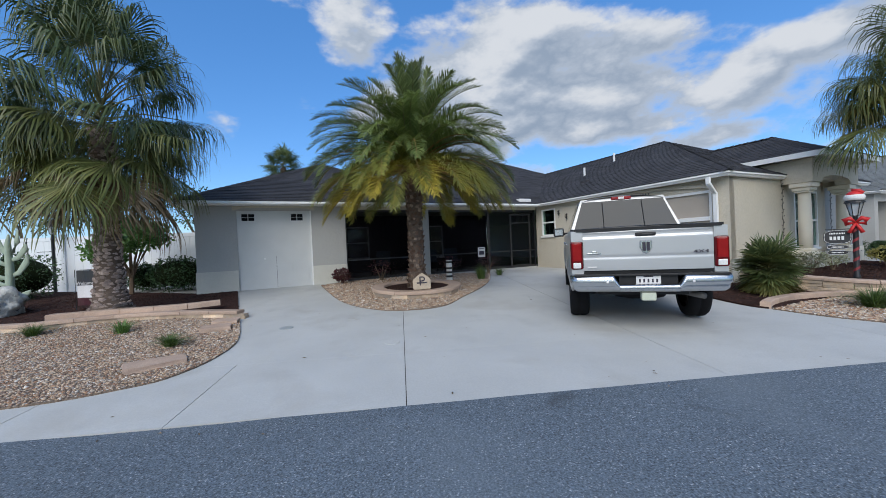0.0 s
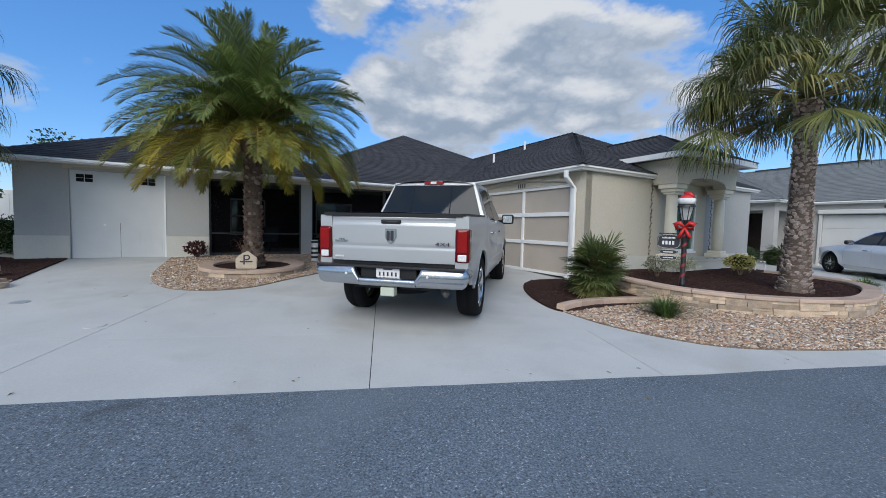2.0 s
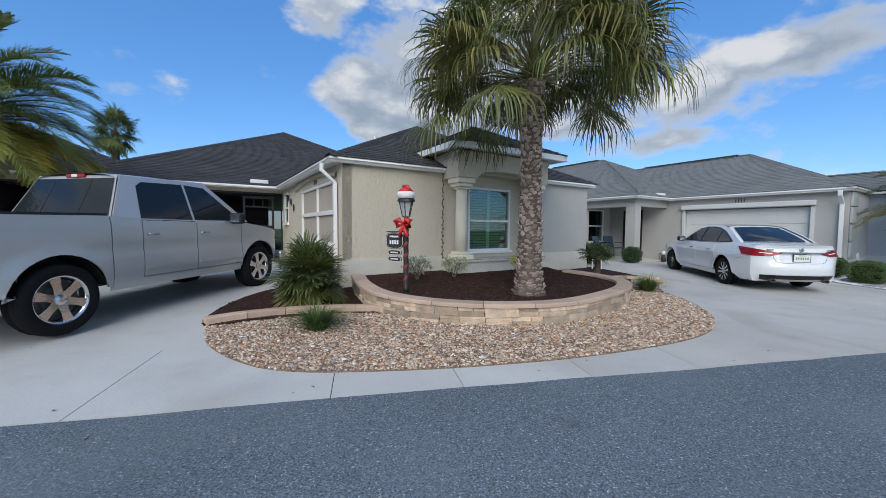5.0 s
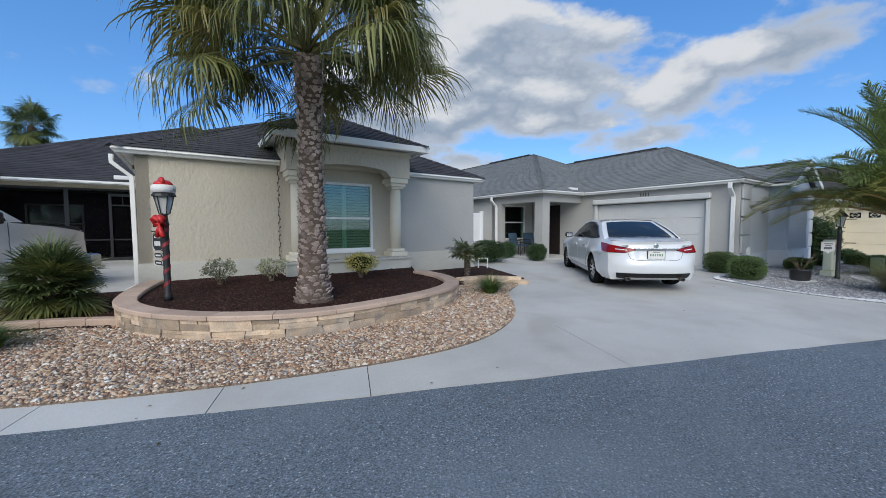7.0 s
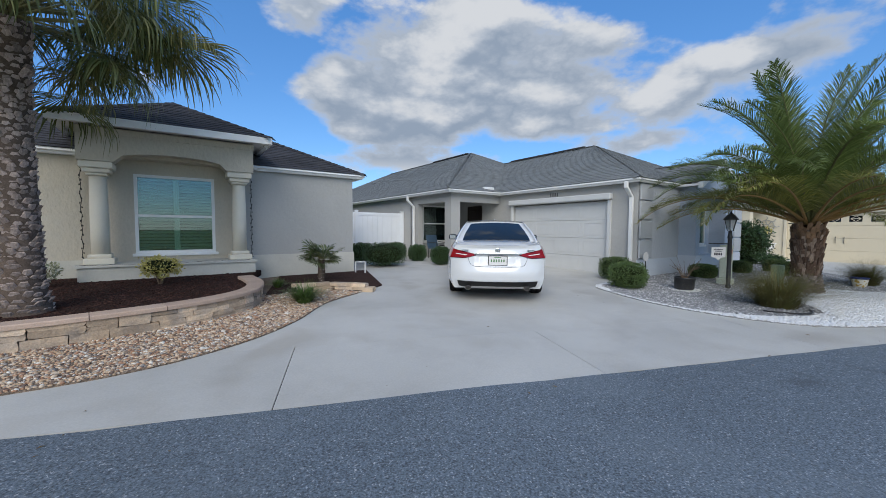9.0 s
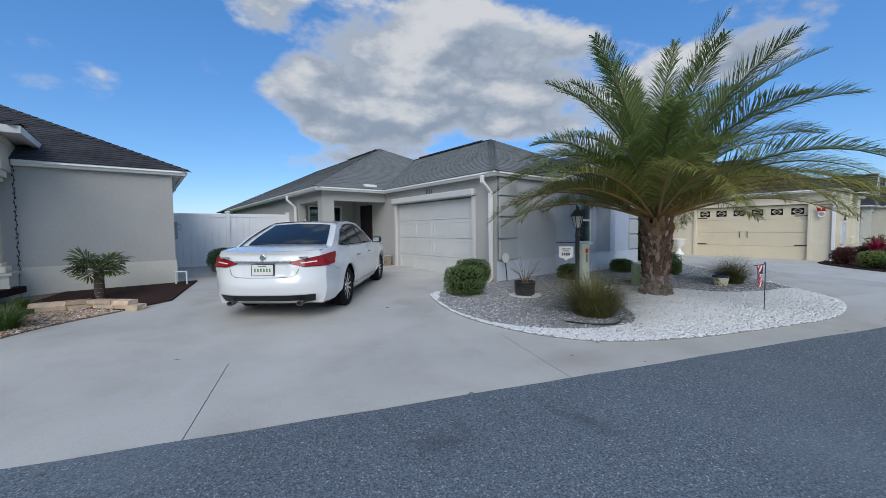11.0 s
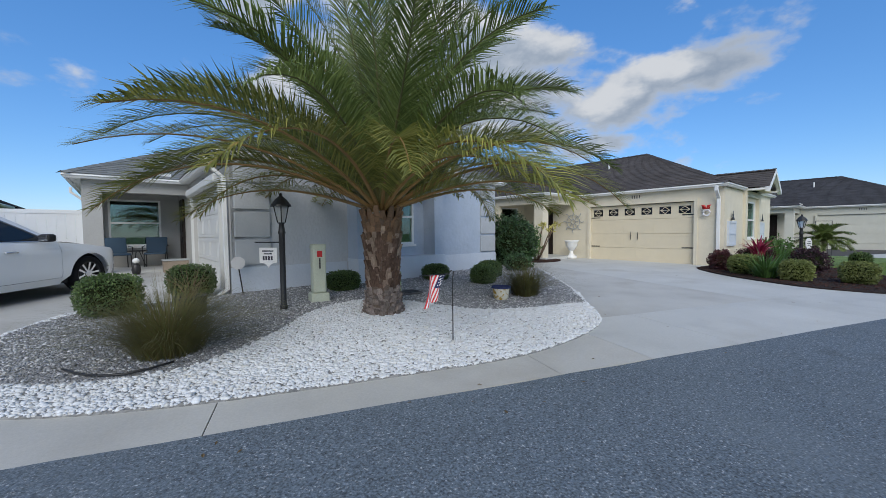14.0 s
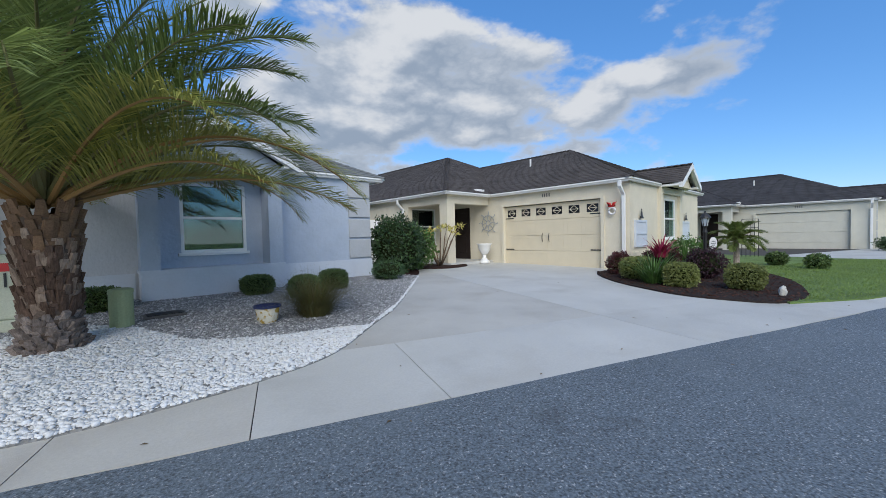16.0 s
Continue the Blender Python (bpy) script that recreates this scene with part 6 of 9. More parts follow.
def fan_leaf(petiole, blade, e0, rnd, segs=54, hang=0.8, spread=215, fold=0.35, stiff=0.0):
    """Fan leaf: arched stalk along +x at elevation e0, then a pleated blade, folded along its rib, that splits into narrow tips which hang."""
    bm = bmesh.new()
    a = radians(e0)
    d = Vector((math.cos(a), 0, math.sin(a)))
    mid = d * petiole * 0.5 + Vector((0, 0, 0.04 * petiole))
    hub = d * petiole + Vector((0, 0, -0.07 * petiole))
    tube(bm, [(0, 0, 0), d * petiole * 0.2, mid, hub], [0.024, 0.017, 0.012, 0.009], 5)
    for f in bm.faces:
        f.material_index = 1
    d2 = (hub - mid).normalized()
    side = d2.cross(Vector((0, 0, 1)))
    side = side.normalized() if side.length > 0.05 else Vector((0, 1, 0))
    nrm = side.cross(d2).normalized()
    down = Vector((0, 0, -1))
    half = radians(spread) / segs * 0.5
    for k in range(segs):
        t = ((k + rnd.uniform(-0.3, 0.3)) / (segs - 1) - 0.5) * radians(spread)
        o = (d2 * math.cos(t) + side * math.sin(t) - nrm * fold * abs(math.sin(t))).normalized()
        w = (-d2 * math.sin(t) + side * math.cos(t))
        ll = blade * (0.74 + 0.26 * math.cos(t * 0.75)) * rnd.uniform(0.8, 1.1)
        drop = hang * rnd.uniform(0.55, 1.35)
        split = rnd.uniform(0.36, 0.50) + stiff
        stray = w * rnd.uniform(-0.14, 0.14)
        c = hub + nrm * (0.010 if k % 2 else -0.010)
        last, prev = 0.0, None
        for j, r in enumerate((0.03, split, lerp(split, 1.0, 0.22), lerp(split, 1.0, 0.5), lerp(split, 1.0, 0.78), 1.0)):
            wid = r * ll * half * 0.98 if j < 2 else split * ll * half * (0.9, 0.72, 0.48, 0.08)[j - 2]
            bend = min(1.0, drop * (r + last - 2 * split) / (2 - 2 * split) * 2.0) if j > 1 else 0.0
            run = (o * (1 - bend) + down * bend + stray * (j > 1)).normalized()
            c = c + run * ll * (r - last)
            last = r
            cur = (bm.verts.new(c - w * wid), bm.verts.new(c + w * wid))
            if prev:
                bm.faces.new((prev[0], prev[1], cur[1], cur[0]))
            prev = cur
    me = bpy.data.meshes.new("fan_leaf")
    bm.to_mesh(me)
    bm.free()
    return me


def boots(parent, r_at, z0, z1, rows, around, size, mat, rnd, tilt=0.5, name="leaf_base_cover"):
    """Spiral of cut leaf bases on a trunk, one joined part."""
    verts, faces = [], []
    for i in range(rows):
        z = z0 + (z1 - z0) * (i + 0.5) / rows
        r = r_at(z)
        for k in range(around):
            a = 2 * math.pi * (k + 0.5 * (i % 2)) / around + rnd.uniform(-0.16, 0.16)
            s = size * rnd.uniform(0.6, 1.45)
            w = 2 * math.pi * r / around * 0.52
            e = Vector((math.cos(a), math.sin(a), 0))
            t = Vector((-e.y, e.x, 0))
            up = Vector((0, 0, 1))
            c = e * (r - 0.015) + up * (z + rnd.uniform(-0.03, 0.03))
            tip = c + e * s * rnd.uniform(0.35, 0.65) + up * s * tilt
            b = len(verts)
            verts += [c - t * w - up * s * 0.2, c - up * s * 0.75 * 0.9, c + t * w - up * s * 0.2, tip + t * w * 0.55 + up * 0.004, tip - t * w * 0.55, tip - e * s * 0.3 + up * s * 0.12 + t * w * 0.5, tip - e * s * 0.3 + up * s * 0.12 - t * w * 0.5]
            faces += [(b, b + 1, b + 4), (b + 1, b + 2, b + 3), (b + 1, b + 3, b + 4), (b + 4, b + 3, b + 5, b + 6), (b + 2, b + 5, b + 3), (b, b + 4, b + 6)]
    me = bpy.data.meshes.new(name)
    me.from_pydata([tuple(v) for v in verts], [], faces)
    ob = part(name, me, mat, parent)
    return tagged(ob, kind="stuff")


def trunk(parent, prof, lean, mat="bark", n=20):
    """Tapered trunk from (radius, z) rings with a slight lean and knobs."""
    bm = bmesh.new()
    rings = []
    z0, z1 = prof[0][1], prof[-1][1]
    for r, z in prof:
        t = (z - z0) / (z1 - z0)
        rings.append([bm.verts.new((lean[0] * t + r * math.cos(2 * math.pi * k / n) * (1 + 0.04 * math.sin(k * 2.4 + z * 9)), lean[1] * t + r * math.sin(2 * math.pi * k / n) * (1 + 0.04 * math.sin(k * 2.4 + z * 9)), z)) for k in range(n)])
    for a, b in zip(rings, rings[1:]):
        for k in range(n):
            bm.faces.new((a[k], a[(k + 1) % n], b[(k + 1) % n], b[k]))
    bm.faces.new(rings[-1])
    return part("trunk", bm, mat, parent, smooth=True)


def interp(prof, z):
    for (r0, z0), (r1, z1) in zip(prof, prof[1:]):
        if z0 <= z <= z1:
            return lerp(r0, r1, (z - z0) / (z1 - z0))
    return prof[-1][0]


def with_mats(me, leaf, stem):
    me.materials.append(M[leaf])
    me.materials.append(M[stem])
    return me


def date_palm(x, y, z, prof, length, counts, label, seed, yellow=0, boots_size=0.10, rows=16, around=11, scar=None):
    rnd = random.Random(seed)
    p = empty("date_palm", pose(x, y, z), label, "palm tree")
    trunk(p, prof, (0, 0), "bark_dark")
    top = prof[-1][1]
    foot = scar or top - 0.35
    boots(p, lambda q: interp(prof, q), prof[0][1], foot, rows, around, boots_size, "bark_grey" if scar else "bark_brown", rnd)
    if scar:
        boots(p, lambda q: interp(prof, q), foot, top - 0.3, 20, around + 2, boots_size * 1.05, "bark_brown", rnd, 1.5, "upper_leaf_base_cover")
    boots(p, lambda q: interp(prof, q), top - 0.40, top + 0.05, 5, around, boots_size * 1.25, "bark_top", rnd, 1.3, "fresh_leaf_base_cover")
    classes = []
    for e0, droop, n, ls, leaf in counts:
        var = [with_mats(date_frond(length * ls, e0, droop, random.Random(seed * 100 + int(e0) * 7 + k), llen=0.14 * length), leaf, "stem_orange" if e0 < 36 else "stem") for k in range(3)]
        classes.append((e0, n, var))
    for e0, n, var in classes:
        off = rnd.uniform(0, 360)
        for k in range(n):
            ob = part("frond", var[k % 3], "frond", p)
            az = off + 360 / n * k + rnd.uniform(-12, 12)
            sc = rnd.uniform(0.9, 1.08)
            h = top + 0.06 + 0.22 * max(0.0, e0) / 80
            r0 = 0.14 * math.cos(radians(max(0, e0)))
            a = radians(az)
            ob.matrix_basis = pose(r0 * math.cos(a), r0 * math.sin(a), h, 0, rnd.uniform(-6, 6), az) @ pose(0, 0, 0, rnd.uniform(-14, 14)) @ Matrix.Diagonal((sc, sc, sc, 1))
    return p


def fan_palm(x, y, z, prof, petiole, blade, counts, label, seed, lean=(0, 0), rows=24, around=10, boots_size=0.07, name="fan_palm", segs=54, hang=0.8, spread=215, fold=0.35, stems="stem", stiff=0.0):
    rnd = random.Random(seed)
    p = empty(name, pose(x, y, z), label, "palm tree")
    top = 0.0
    if prof:
        trunk(p, prof, lean, "bark_dark")
        top = prof[-1][1]
        if rows:
            boots(p, lambda q: interp(prof, q), prof[0][1] + 0.02, top, rows, around, boots_size, "bark", rnd, 0.35)
    for e0, n, leaf, hh in counts:
        var = []
        for k in range(5):
            own = random.Random(seed * 50 + int(e0) * 3 + k)
            var.append(with_mats(fan_leaf(petiole * own.uniform(0.72, 1.1), blade, e0 + own.uniform(-9, 9), own, segs, hang, spread, fold, stiff), leaf, stems))
        off = rnd.uniform(0, 360)
        for k in range(n):
            ob = part("leaf", var[k % 5], "fan", p)
            az = off + 360 / n * k + rnd.uniform(-14, 14)
            sc = rnd.uniform(0.78, 1.14)
            ob.matrix_basis = pose(lean[0], lean[1], top + hh + rnd.uniform(-0.08, 0.08), 0, rnd.uniform(-8, 8), az) @ pose(0, 0, 0, rnd.uniform(-25, 25)) @ Matrix.Diagonal((sc, sc, sc, 1))
    return p


date_palm(0.40, 5.92, 0.42, [(0.26, 0.0), (0.23, 0.15), (0.185, 0.5), (0.175, 1.6), (0.19, 2.4), (0.22, 2.82)], 2.55,
          [(84, 40, 9, 0.88, "frond_young"), (70, 66, 15, 0.96, "frond_young"), (54, 80, 20, 0.98, "frond"), (38, 86, 22, 1.0, "frond"), (22, 82, 21, 0.98, "frond"), (8, 72, 19, 1.0, "frond_olive"), (0, 62, 15, 1.0, "frond_olive"), (-8, 52, 12, 0.95, "frond_yellow")],
          "tall date palm with arching green fronds and yellowing lower ones", 11, rows=22, around=12, boots_size=0.085)
date_palm(24.41, 2.84, 0.03, [(0.295, 0.0), (0.26, 0.12), (0.23, 0.35), (0.225, 0.7), (0.25, 1.0), (0.25, 1.40)], 3.2,
          [(85, 34, 7, 1.0, "frond_young"), (72, 52, 13, 1.08, "frond"), (58, 74, 16, 1.0, "frond"), (44, 82, 15, 1.0, "frond"), (33, 78, 14, 1.04, "frond_olive"), (25, 56, 9, 1.0, "frond_olive")],
          "broad date palm with a thick diamond-patterned trunk in white rock", 23, rows=12, around=15, boots_size=0.085, scar=0.40)
fan_palm(10.88, 2.72, 0.33, [(0.29, 0.0), (0.24, 0.12), (0.205, 0.45), (0.185, 1.0), (0.165, 2.0), (0.16, 2.7), (0.18, 3.1), (0.19, 3.5)], 1.45, 1.05,
         [(86, 6, "fan", 0.4), (70, 9, "fan", 0.35), (54, 12, "fan", 0.3), (38, 13, "fan", 0.2), (24, 16, "fan", 0.15), (13, 16, "fan", 0.1), (3, 12, "fan_yellow", 0.05), (-6, 6, "fan", 0.05)],
         "tall fan palm with drooping split leaves in the raised bed", 31, hang=0.72, boots_size=0.07, rows=52, around=12, segs=66)
fan_palm(-5.87, 5.05, 0.35, [(0.40, 0.0), (0.31, 0.15), (0.25, 0.5), (0.22, 1.0), (0.20, 2.0), (0.20, 3.0), (0.21, 3.75)], 1.4, 1.2,
         [(86, 5, "fan_deep", 0.9), (68, 8, "fan_deep", 0.8), (50, 9, "fan_deep", 0.55), (33, 10, "fan_deep", 0.3), (16, 12, "fan_deep", 0.15), (0, 13, "fan_deep", 0.0), (-14, 13, "fan", -0.05), (-30, 12, "fan", -0.15), (-48, 9, "fan_dry", -0.2)],
         "large fan palm with a hanging skirt beside the cart garage", 37, hang=0.85, boots_size=0.075, rows=52, around=12, segs=68)
for px, py, ph, s in ((-9.2, 28.8, 7.9, 41),):
    fan_palm(px, py, 0.4, [(0.3, 0.0), (0.25, ph * 0.5), (0.22, ph)], 1.0, 1.05, [(75, 7, "fan_deep", 0.2), (45, 11, "fan_deep", 0.1), (15, 13, "fan_deep", 0.0), (-15, 12, "fan_deep", -0.1), (-40, 9, "fan", -0.2)], "distant fan palm rising behind the roofs", s, rows=0, segs=40, hang=0.35, stiff=0.12)
fan_palm(7.29, 3.43, rise(7.3, 3.4) + 0.02, [(0.10, 0.0), (0.13, 0.2), (0.10, 0.42)], 0.33, 0.38,
         [(84, 7, "fan_deep", 0.1), (62, 11, "fan_deep", 0.08), (44, 13, "fan", 0.06), (27, 14, "fan_deep", 0.04), (10, 14, "fan_deep", 0.02), (-8, 13, "fan_deep", 0.0), (-28, 11, "fan", 0.0), (-48, 9, "fan_yellow", 0.0)],
         "low bushy fan palm spreading from the mulch", 53, name="low_fan_palm", rows=6, around=8, boots_size=0.05, segs=34, hang=0.16, spread=240, fold=-0.05, stiff=0.14)
fan_palm(14.22, 5.7, rise(14.2, 5.7) + 0.02, [(0.06, 0.0), (0.08, 0.15), (0.07, 0.52)], 0.24, 0.34, [(60, 5, "fan_deep", 0.0), (30, 7, "fan_deep", 0.0), (8, 8, "fan_deep", 0.0)], "young fan palm with a short trunk in the mulch corner", 59, name="young_palm", rows=8, around=7, boots_size=0.035, segs=22, hang=0.25, spread=210, fold=0.1, stiff=0.18)

# ---- stones ----
def PEBBLES(m):
    """Mixed pebbles: brown, russet, tan, grey and cream, picked stone by stone."""
    n, l = m.node_tree.nodes, m.node_tree.links
    g = next(q for q in n if q.bl_idname == "ShaderNodeNewGeometry")
    r = n.new("ShaderNodeValToRGB")
    r.color_ramp.interpolation = "CONSTANT"
    e = r.color_ramp.elements
    for k, (p, c) in enumerate(((0.0, (0.17, 0.115, 0.085)), (0.14, (0.33, 0.185, 0.11)), (0.30, (0.43, 0.30, 0.19)), (0.48, (0.33, 0.295, 0.26)), (0.60, (0.52, 0.39, 0.27)), (0.78, (0.56, 0.46, 0.35)), (0.92, (0.68, 0.64, 0.57)))):
        q = e[k] if k < 2 else e.new(p)
        q.position, q.color = p, (*c, 1)
    l.new(g.outputs["Random Per Island"], r.inputs["Fac"])
    mx = next(q for q in n if q.bl_idname == "ShaderNodeMix")
    for q in [k.to_socket for k in mx.outputs["Result"].links]:
        l.new(r.outputs["Color"], q)


M["river_stone"] = pbr("river_stone", (0.30, 0.20, 0.12), 0.75, var=0.2, scale=14, fine=90, fine_var=0.15, col2=(0.62, 0.50, 0.36), col2_at=(0.3, 1.0))
PEBBLES(M["river_stone"])
M["white_stone"] = pbr("white_stone", (0.66, 0.675, 0.69), 0.75, var=0.1, scale=18, fine=90, fine_var=0.08, island=0.12, col2=(0.50, 0.49, 0.46), col2_at=(0.75, 1.0))
M["grey_stone"] = pbr("grey_stone", (0.235, 0.24, 0.25), 0.85, var=0.15, scale=18, fine=90, fine_var=0.15, island=0.4, col2=(0.46, 0.46, 0.46), col2_at=(0.55, 1.0))
M["ledger"] = pbr("ledger_stone", (0.52, 0.40, 0.28), 0.85, var=0.2, scale=7, fine=60, fine_var=0.2, obj=0.42, bump=0.010, bump_scale=28, col2=(0.40, 0.33, 0.26), col2_at=(0.45, 0.62), col2_scale=4.0)
M["cap_stone"] = pbr("cap_stone", (0.47, 0.35, 0.27), 0.85, var=0.12, scale=3, fine=70, fine_var=0.12, obj=0.12, bump=0.004, bump_scale=50)
M["kerb_stone"] = pbr("kerb_stone", (0.45, 0.33, 0.25), 0.85, var=0.15, scale=4, fine=70, fine_var=0.15, obj=0.15, bump=0.006, bump_scale=35)
M["chip"] = pbr("mulch_chip", (0.058, 0.031, 0.025), 0.9, var=0.2, island=0.5, spec=0.1)
ICO = [(0, 0, 1)] + [(0.894 * math.cos(a), 0.894 * math.sin(a), 0.447) for a in [k * 2 * math.pi / 5 for k in range(5)]] + [(0.894 * math.cos(a), 0.894 * math.sin(a), -0.447) for a in [(k + 0.5) * 2 * math.pi / 5 for k in range(5)]] + [(0, 0, -1)]
ICO_F = [(0, 1 + k, 1 + (k + 1) % 5) for k in range(5)] + [(1 + k, 6 + k, 1 + (k + 1) % 5) for k in range(5)] + [(1 + (k + 1) % 5, 6 + k, 6 + (k + 1) % 5) for k in range(5)] + [(6 + k, 11, 6 + (k + 1) % 5) for k in range(5)]
OCT = [(1, 0, 0), (0, 1, 0), (-1, 0, 0), (0, -1, 0), (0, 0, 1), (0, 0, -1)]
OCT_F = [(0, 1, 4), (1, 2, 4), (2, 3, 4), (3, 0, 4), (1, 0, 5), (2, 1, 5), (3, 2, 5), (0, 3, 5)]


def scatter(name, poly, per_m2, size, dz, mat, label, seed, keep_out=(), flat=0.6, fine=False):
    """Loose stones lying over a bed, one joined heap."""
    rs = np.random.RandomState(seed)
    xs, ys = [p[0] for p in poly], [p[1] for p in poly]
    x0, x1, y0, y1 = min(xs), max(xs), min(ys), max(ys)
    x0 = max(x0, -9.5)
    n = int((x1 - x0) * (y1 - y0) * per_m2)
    base, fac = (np.array(OCT), np.array(OCT_F)) if fine else (np.array(ICO), np.array(ICO_F))
    pts = np.column_stack((rs.uniform(x0, x1, n), rs.uniform(y0, y1, n)))

    def within(pp, pol):
        c = np.zeros(len(pp), bool)
        q = [(p[0], p[1]) for p in pol]
        for (ax, ay), (bx, by) in zip(q, q[1:] + q[:1]):
            if ay == by:
                continue
            cross = ((ay > pp[:, 1]) != (by > pp[:, 1])) & (pp[:, 0] < (bx - ax) * (pp[:, 1] - ay) / (by - ay) + ax)
            c ^= cross
        return c
    ok = within(pts, poly)
    for k in keep_out:
        ok &= ~within(pts, k)
    pts = pts[ok]
    n = len(pts)
    nb = len(base)
    s = size * rs.lognormal(0, 0.28, (n, 1)) * np.column_stack((rs.uniform(0.85, 1.5, n), rs.uniform(0.65, 1.05, n), rs.uniform(flat * 0.7, flat * 1.3, n)))
    v = base[None] * (1 + rs.uniform(-0.27, 0.27, (n, nb, 1)))
    v = v * s[:, None, :]
    a = rs.uniform(0, 2 * np.pi, n)
    tx = rs.uniform(-0.75, 0.75, n)
    y2, z2 = v[:, :, 1] * np.cos(tx)[:, None] - v[:, :, 2] * np.sin(tx)[:, None], v[:, :, 1] * np.sin(tx)[:, None] + v[:, :, 2] * np.cos(tx)[:, None]
    x2 = v[:, :, 0]
    X = x2 * np.cos(a)[:, None] - y2 * np.sin(a)[:, None] + pts[:, 0:1]
    Y = x2 * np.sin(a)[:, None] + y2 * np.cos(a)[:, None] + pts[:, 1:2]
    gz = np.array([rise(p[0], p[1]) for p in pts])[:, None]
    Z = z2 + gz + dz + s[:, 2:3] * 0.35
    verts = np.stack((X, Y, Z), 2).reshape(-1, 3)
    faces = (fac[None] + (np.arange(n) * nb)[:, None, None]).reshape(-1, 3)
    me = bpy.data.meshes.new(name)
    me.vertices.add(len(verts))
    me.vertices.foreach_set("co", verts.ravel())
    me.loops.add(faces.size)
    me.loops.foreach_set("vertex_index", faces.ravel())
    me.polygons.add(len(faces))
    me.polygons.foreach_set("loop_start", np.arange(0, faces.size, 3))
    me.update(calc_edges=True)
    me.validate()
    if "river" in name:
        me.shade_smooth()
    return tagged(part(name, me, mat), label, "gravel", kind="stuff")


def block_mesh(seed, rough=0.10):
    """A split stone block, 1 x 1 x 1, with chipped faces and worn edges."""
    rnd = random.Random(seed)
    bm = bmesh.new()
    box(bm, -0.5, 0.5, -0.5, 0.5, -0.5, 0.5)
    bmesh.ops.subdivide_edges(bm, edges=bm.edges[:], cuts=1, use_grid_fill=True)
    for v in bm.verts:
        k = sum(abs(c) > 0.49 for c in v.co)
        if k >= 2:
            v.co *= 0.985 if k == 2 else 0.965
        v.co += Vector((rnd.uniform(-1, 1), rnd.uniform(-1, 1), rnd.uniform(-1, 1))) * rough * 0.28
    me = bpy.data.meshes.new("stone")
    bm.to_mesh(me)
    bm.free()
    return me


BLOCKS = [block_mesh(k) for k in range(6)]


def resample(path, s):
    """Point and tangent at arc length s."""
    for a, b in zip(path, path[1:]):
        d = (b - a).length
        if s <= d:
            return a.lerp(b, s / d), (b - a).normalized()
        s -= d
    return path[-1].copy(), (path[-1] - path[-2]).normalized()


def plen(path):
    return sum((b - a).length for a, b in zip(path, path[1:]))


def courses(parent, path, z_of, heights, depth, lens, mat, seed, name="stone", proud=0.012, split=0.0):
    """Dry-laid stones along a path in plan, course by course."""
    rnd = random.Random(seed)
    total = plen(path)
    z = 0.0
    for h in heights:
        s = -rnd.random() * lens[0]
        while s < total:
            w = rnd.uniform(*lens)
            p, t = resample(path, min(total, max(0.0, s + w / 2)))
            n = Vector((-t.y, t.x))
            ang = math.degrees(math.atan2(t.y, t.x))
            lots = [0.0, rnd.uniform(0.38, 0.62), 1.0] if rnd.random() < split else [0.0, 1.0]
            for lo, hi in zip(lots, lots[1:]):
                ends = [0.0, rnd.uniform(0.35, 0.65), 1.0] if len(lots) > 2 and w > 0.3 and rnd.random() < 0.5 else [0.0, 1.0]
                for a0, a1 in zip(ends, ends[1:]):
                    q, _ = resample(path, min(total, max(0.0, s + w * (a0 + a1) / 2)))
                    ob = part(name, rnd.choice(BLOCKS), mat, parent)
                    o = q + n * (depth / 2 + rnd.uniform(-proud, proud))
                    hh = h * (hi - lo) * (1.0 if split else rnd.uniform(0.9, 1.0))
                    ob.matrix_basis = pose(o.x, o.y, z_of(q) + z + h * (lo + hi) / 2, rnd.uniform(-2, 2), 0, ang + (180 if rnd.random() < 0.5 else 0)) @ Matrix.Diagonal((w * (a1 - a0) * (0.995 if split else 1.03), depth, hh * (1.0 if split else 1.06), 1))
            s += w
        z += h


def cap_run(parent, path, z_of, z, h, depth, piece, mat, over=0.03, name="cap_stone"):
    """Curved coping in pieces, with open joints and worn edges."""
    total = plen(path)
    n = max(1, round(total / piece))
    for i in range(n):
        a, b = total * i / n + 0.004, total * (i + 1) / n - 0.004
        bm = bmesh.new()
        rings = []
        k = 5
        for j in range(k + 1):
            p, t = resample(path, a + (b - a) * j / k)
            nn = Vector((-t.y, t.x))
            zz = z_of(p) + z
            e = 0.012
            prof = [(-over, 0), (-over, h - e), (-over + e, h), (depth - e, h), (depth, h - e), (depth, 0)]
            rings.append([bm.verts.new((*(p + nn * o), zz + q)) for o, q in prof])
        for r, s in zip(rings, rings[1:]):
            for q in range(6):
                bm.faces.new((r[q], r[(q + 1) % 6], s[(q + 1) % 6], s[q]))
        bm.faces.new(rings[0][::-1])
        bm.faces.new(rings[-1])
        part(name, bm, mat, parent)


def lot(p):
    return rise(p[0], p[1])


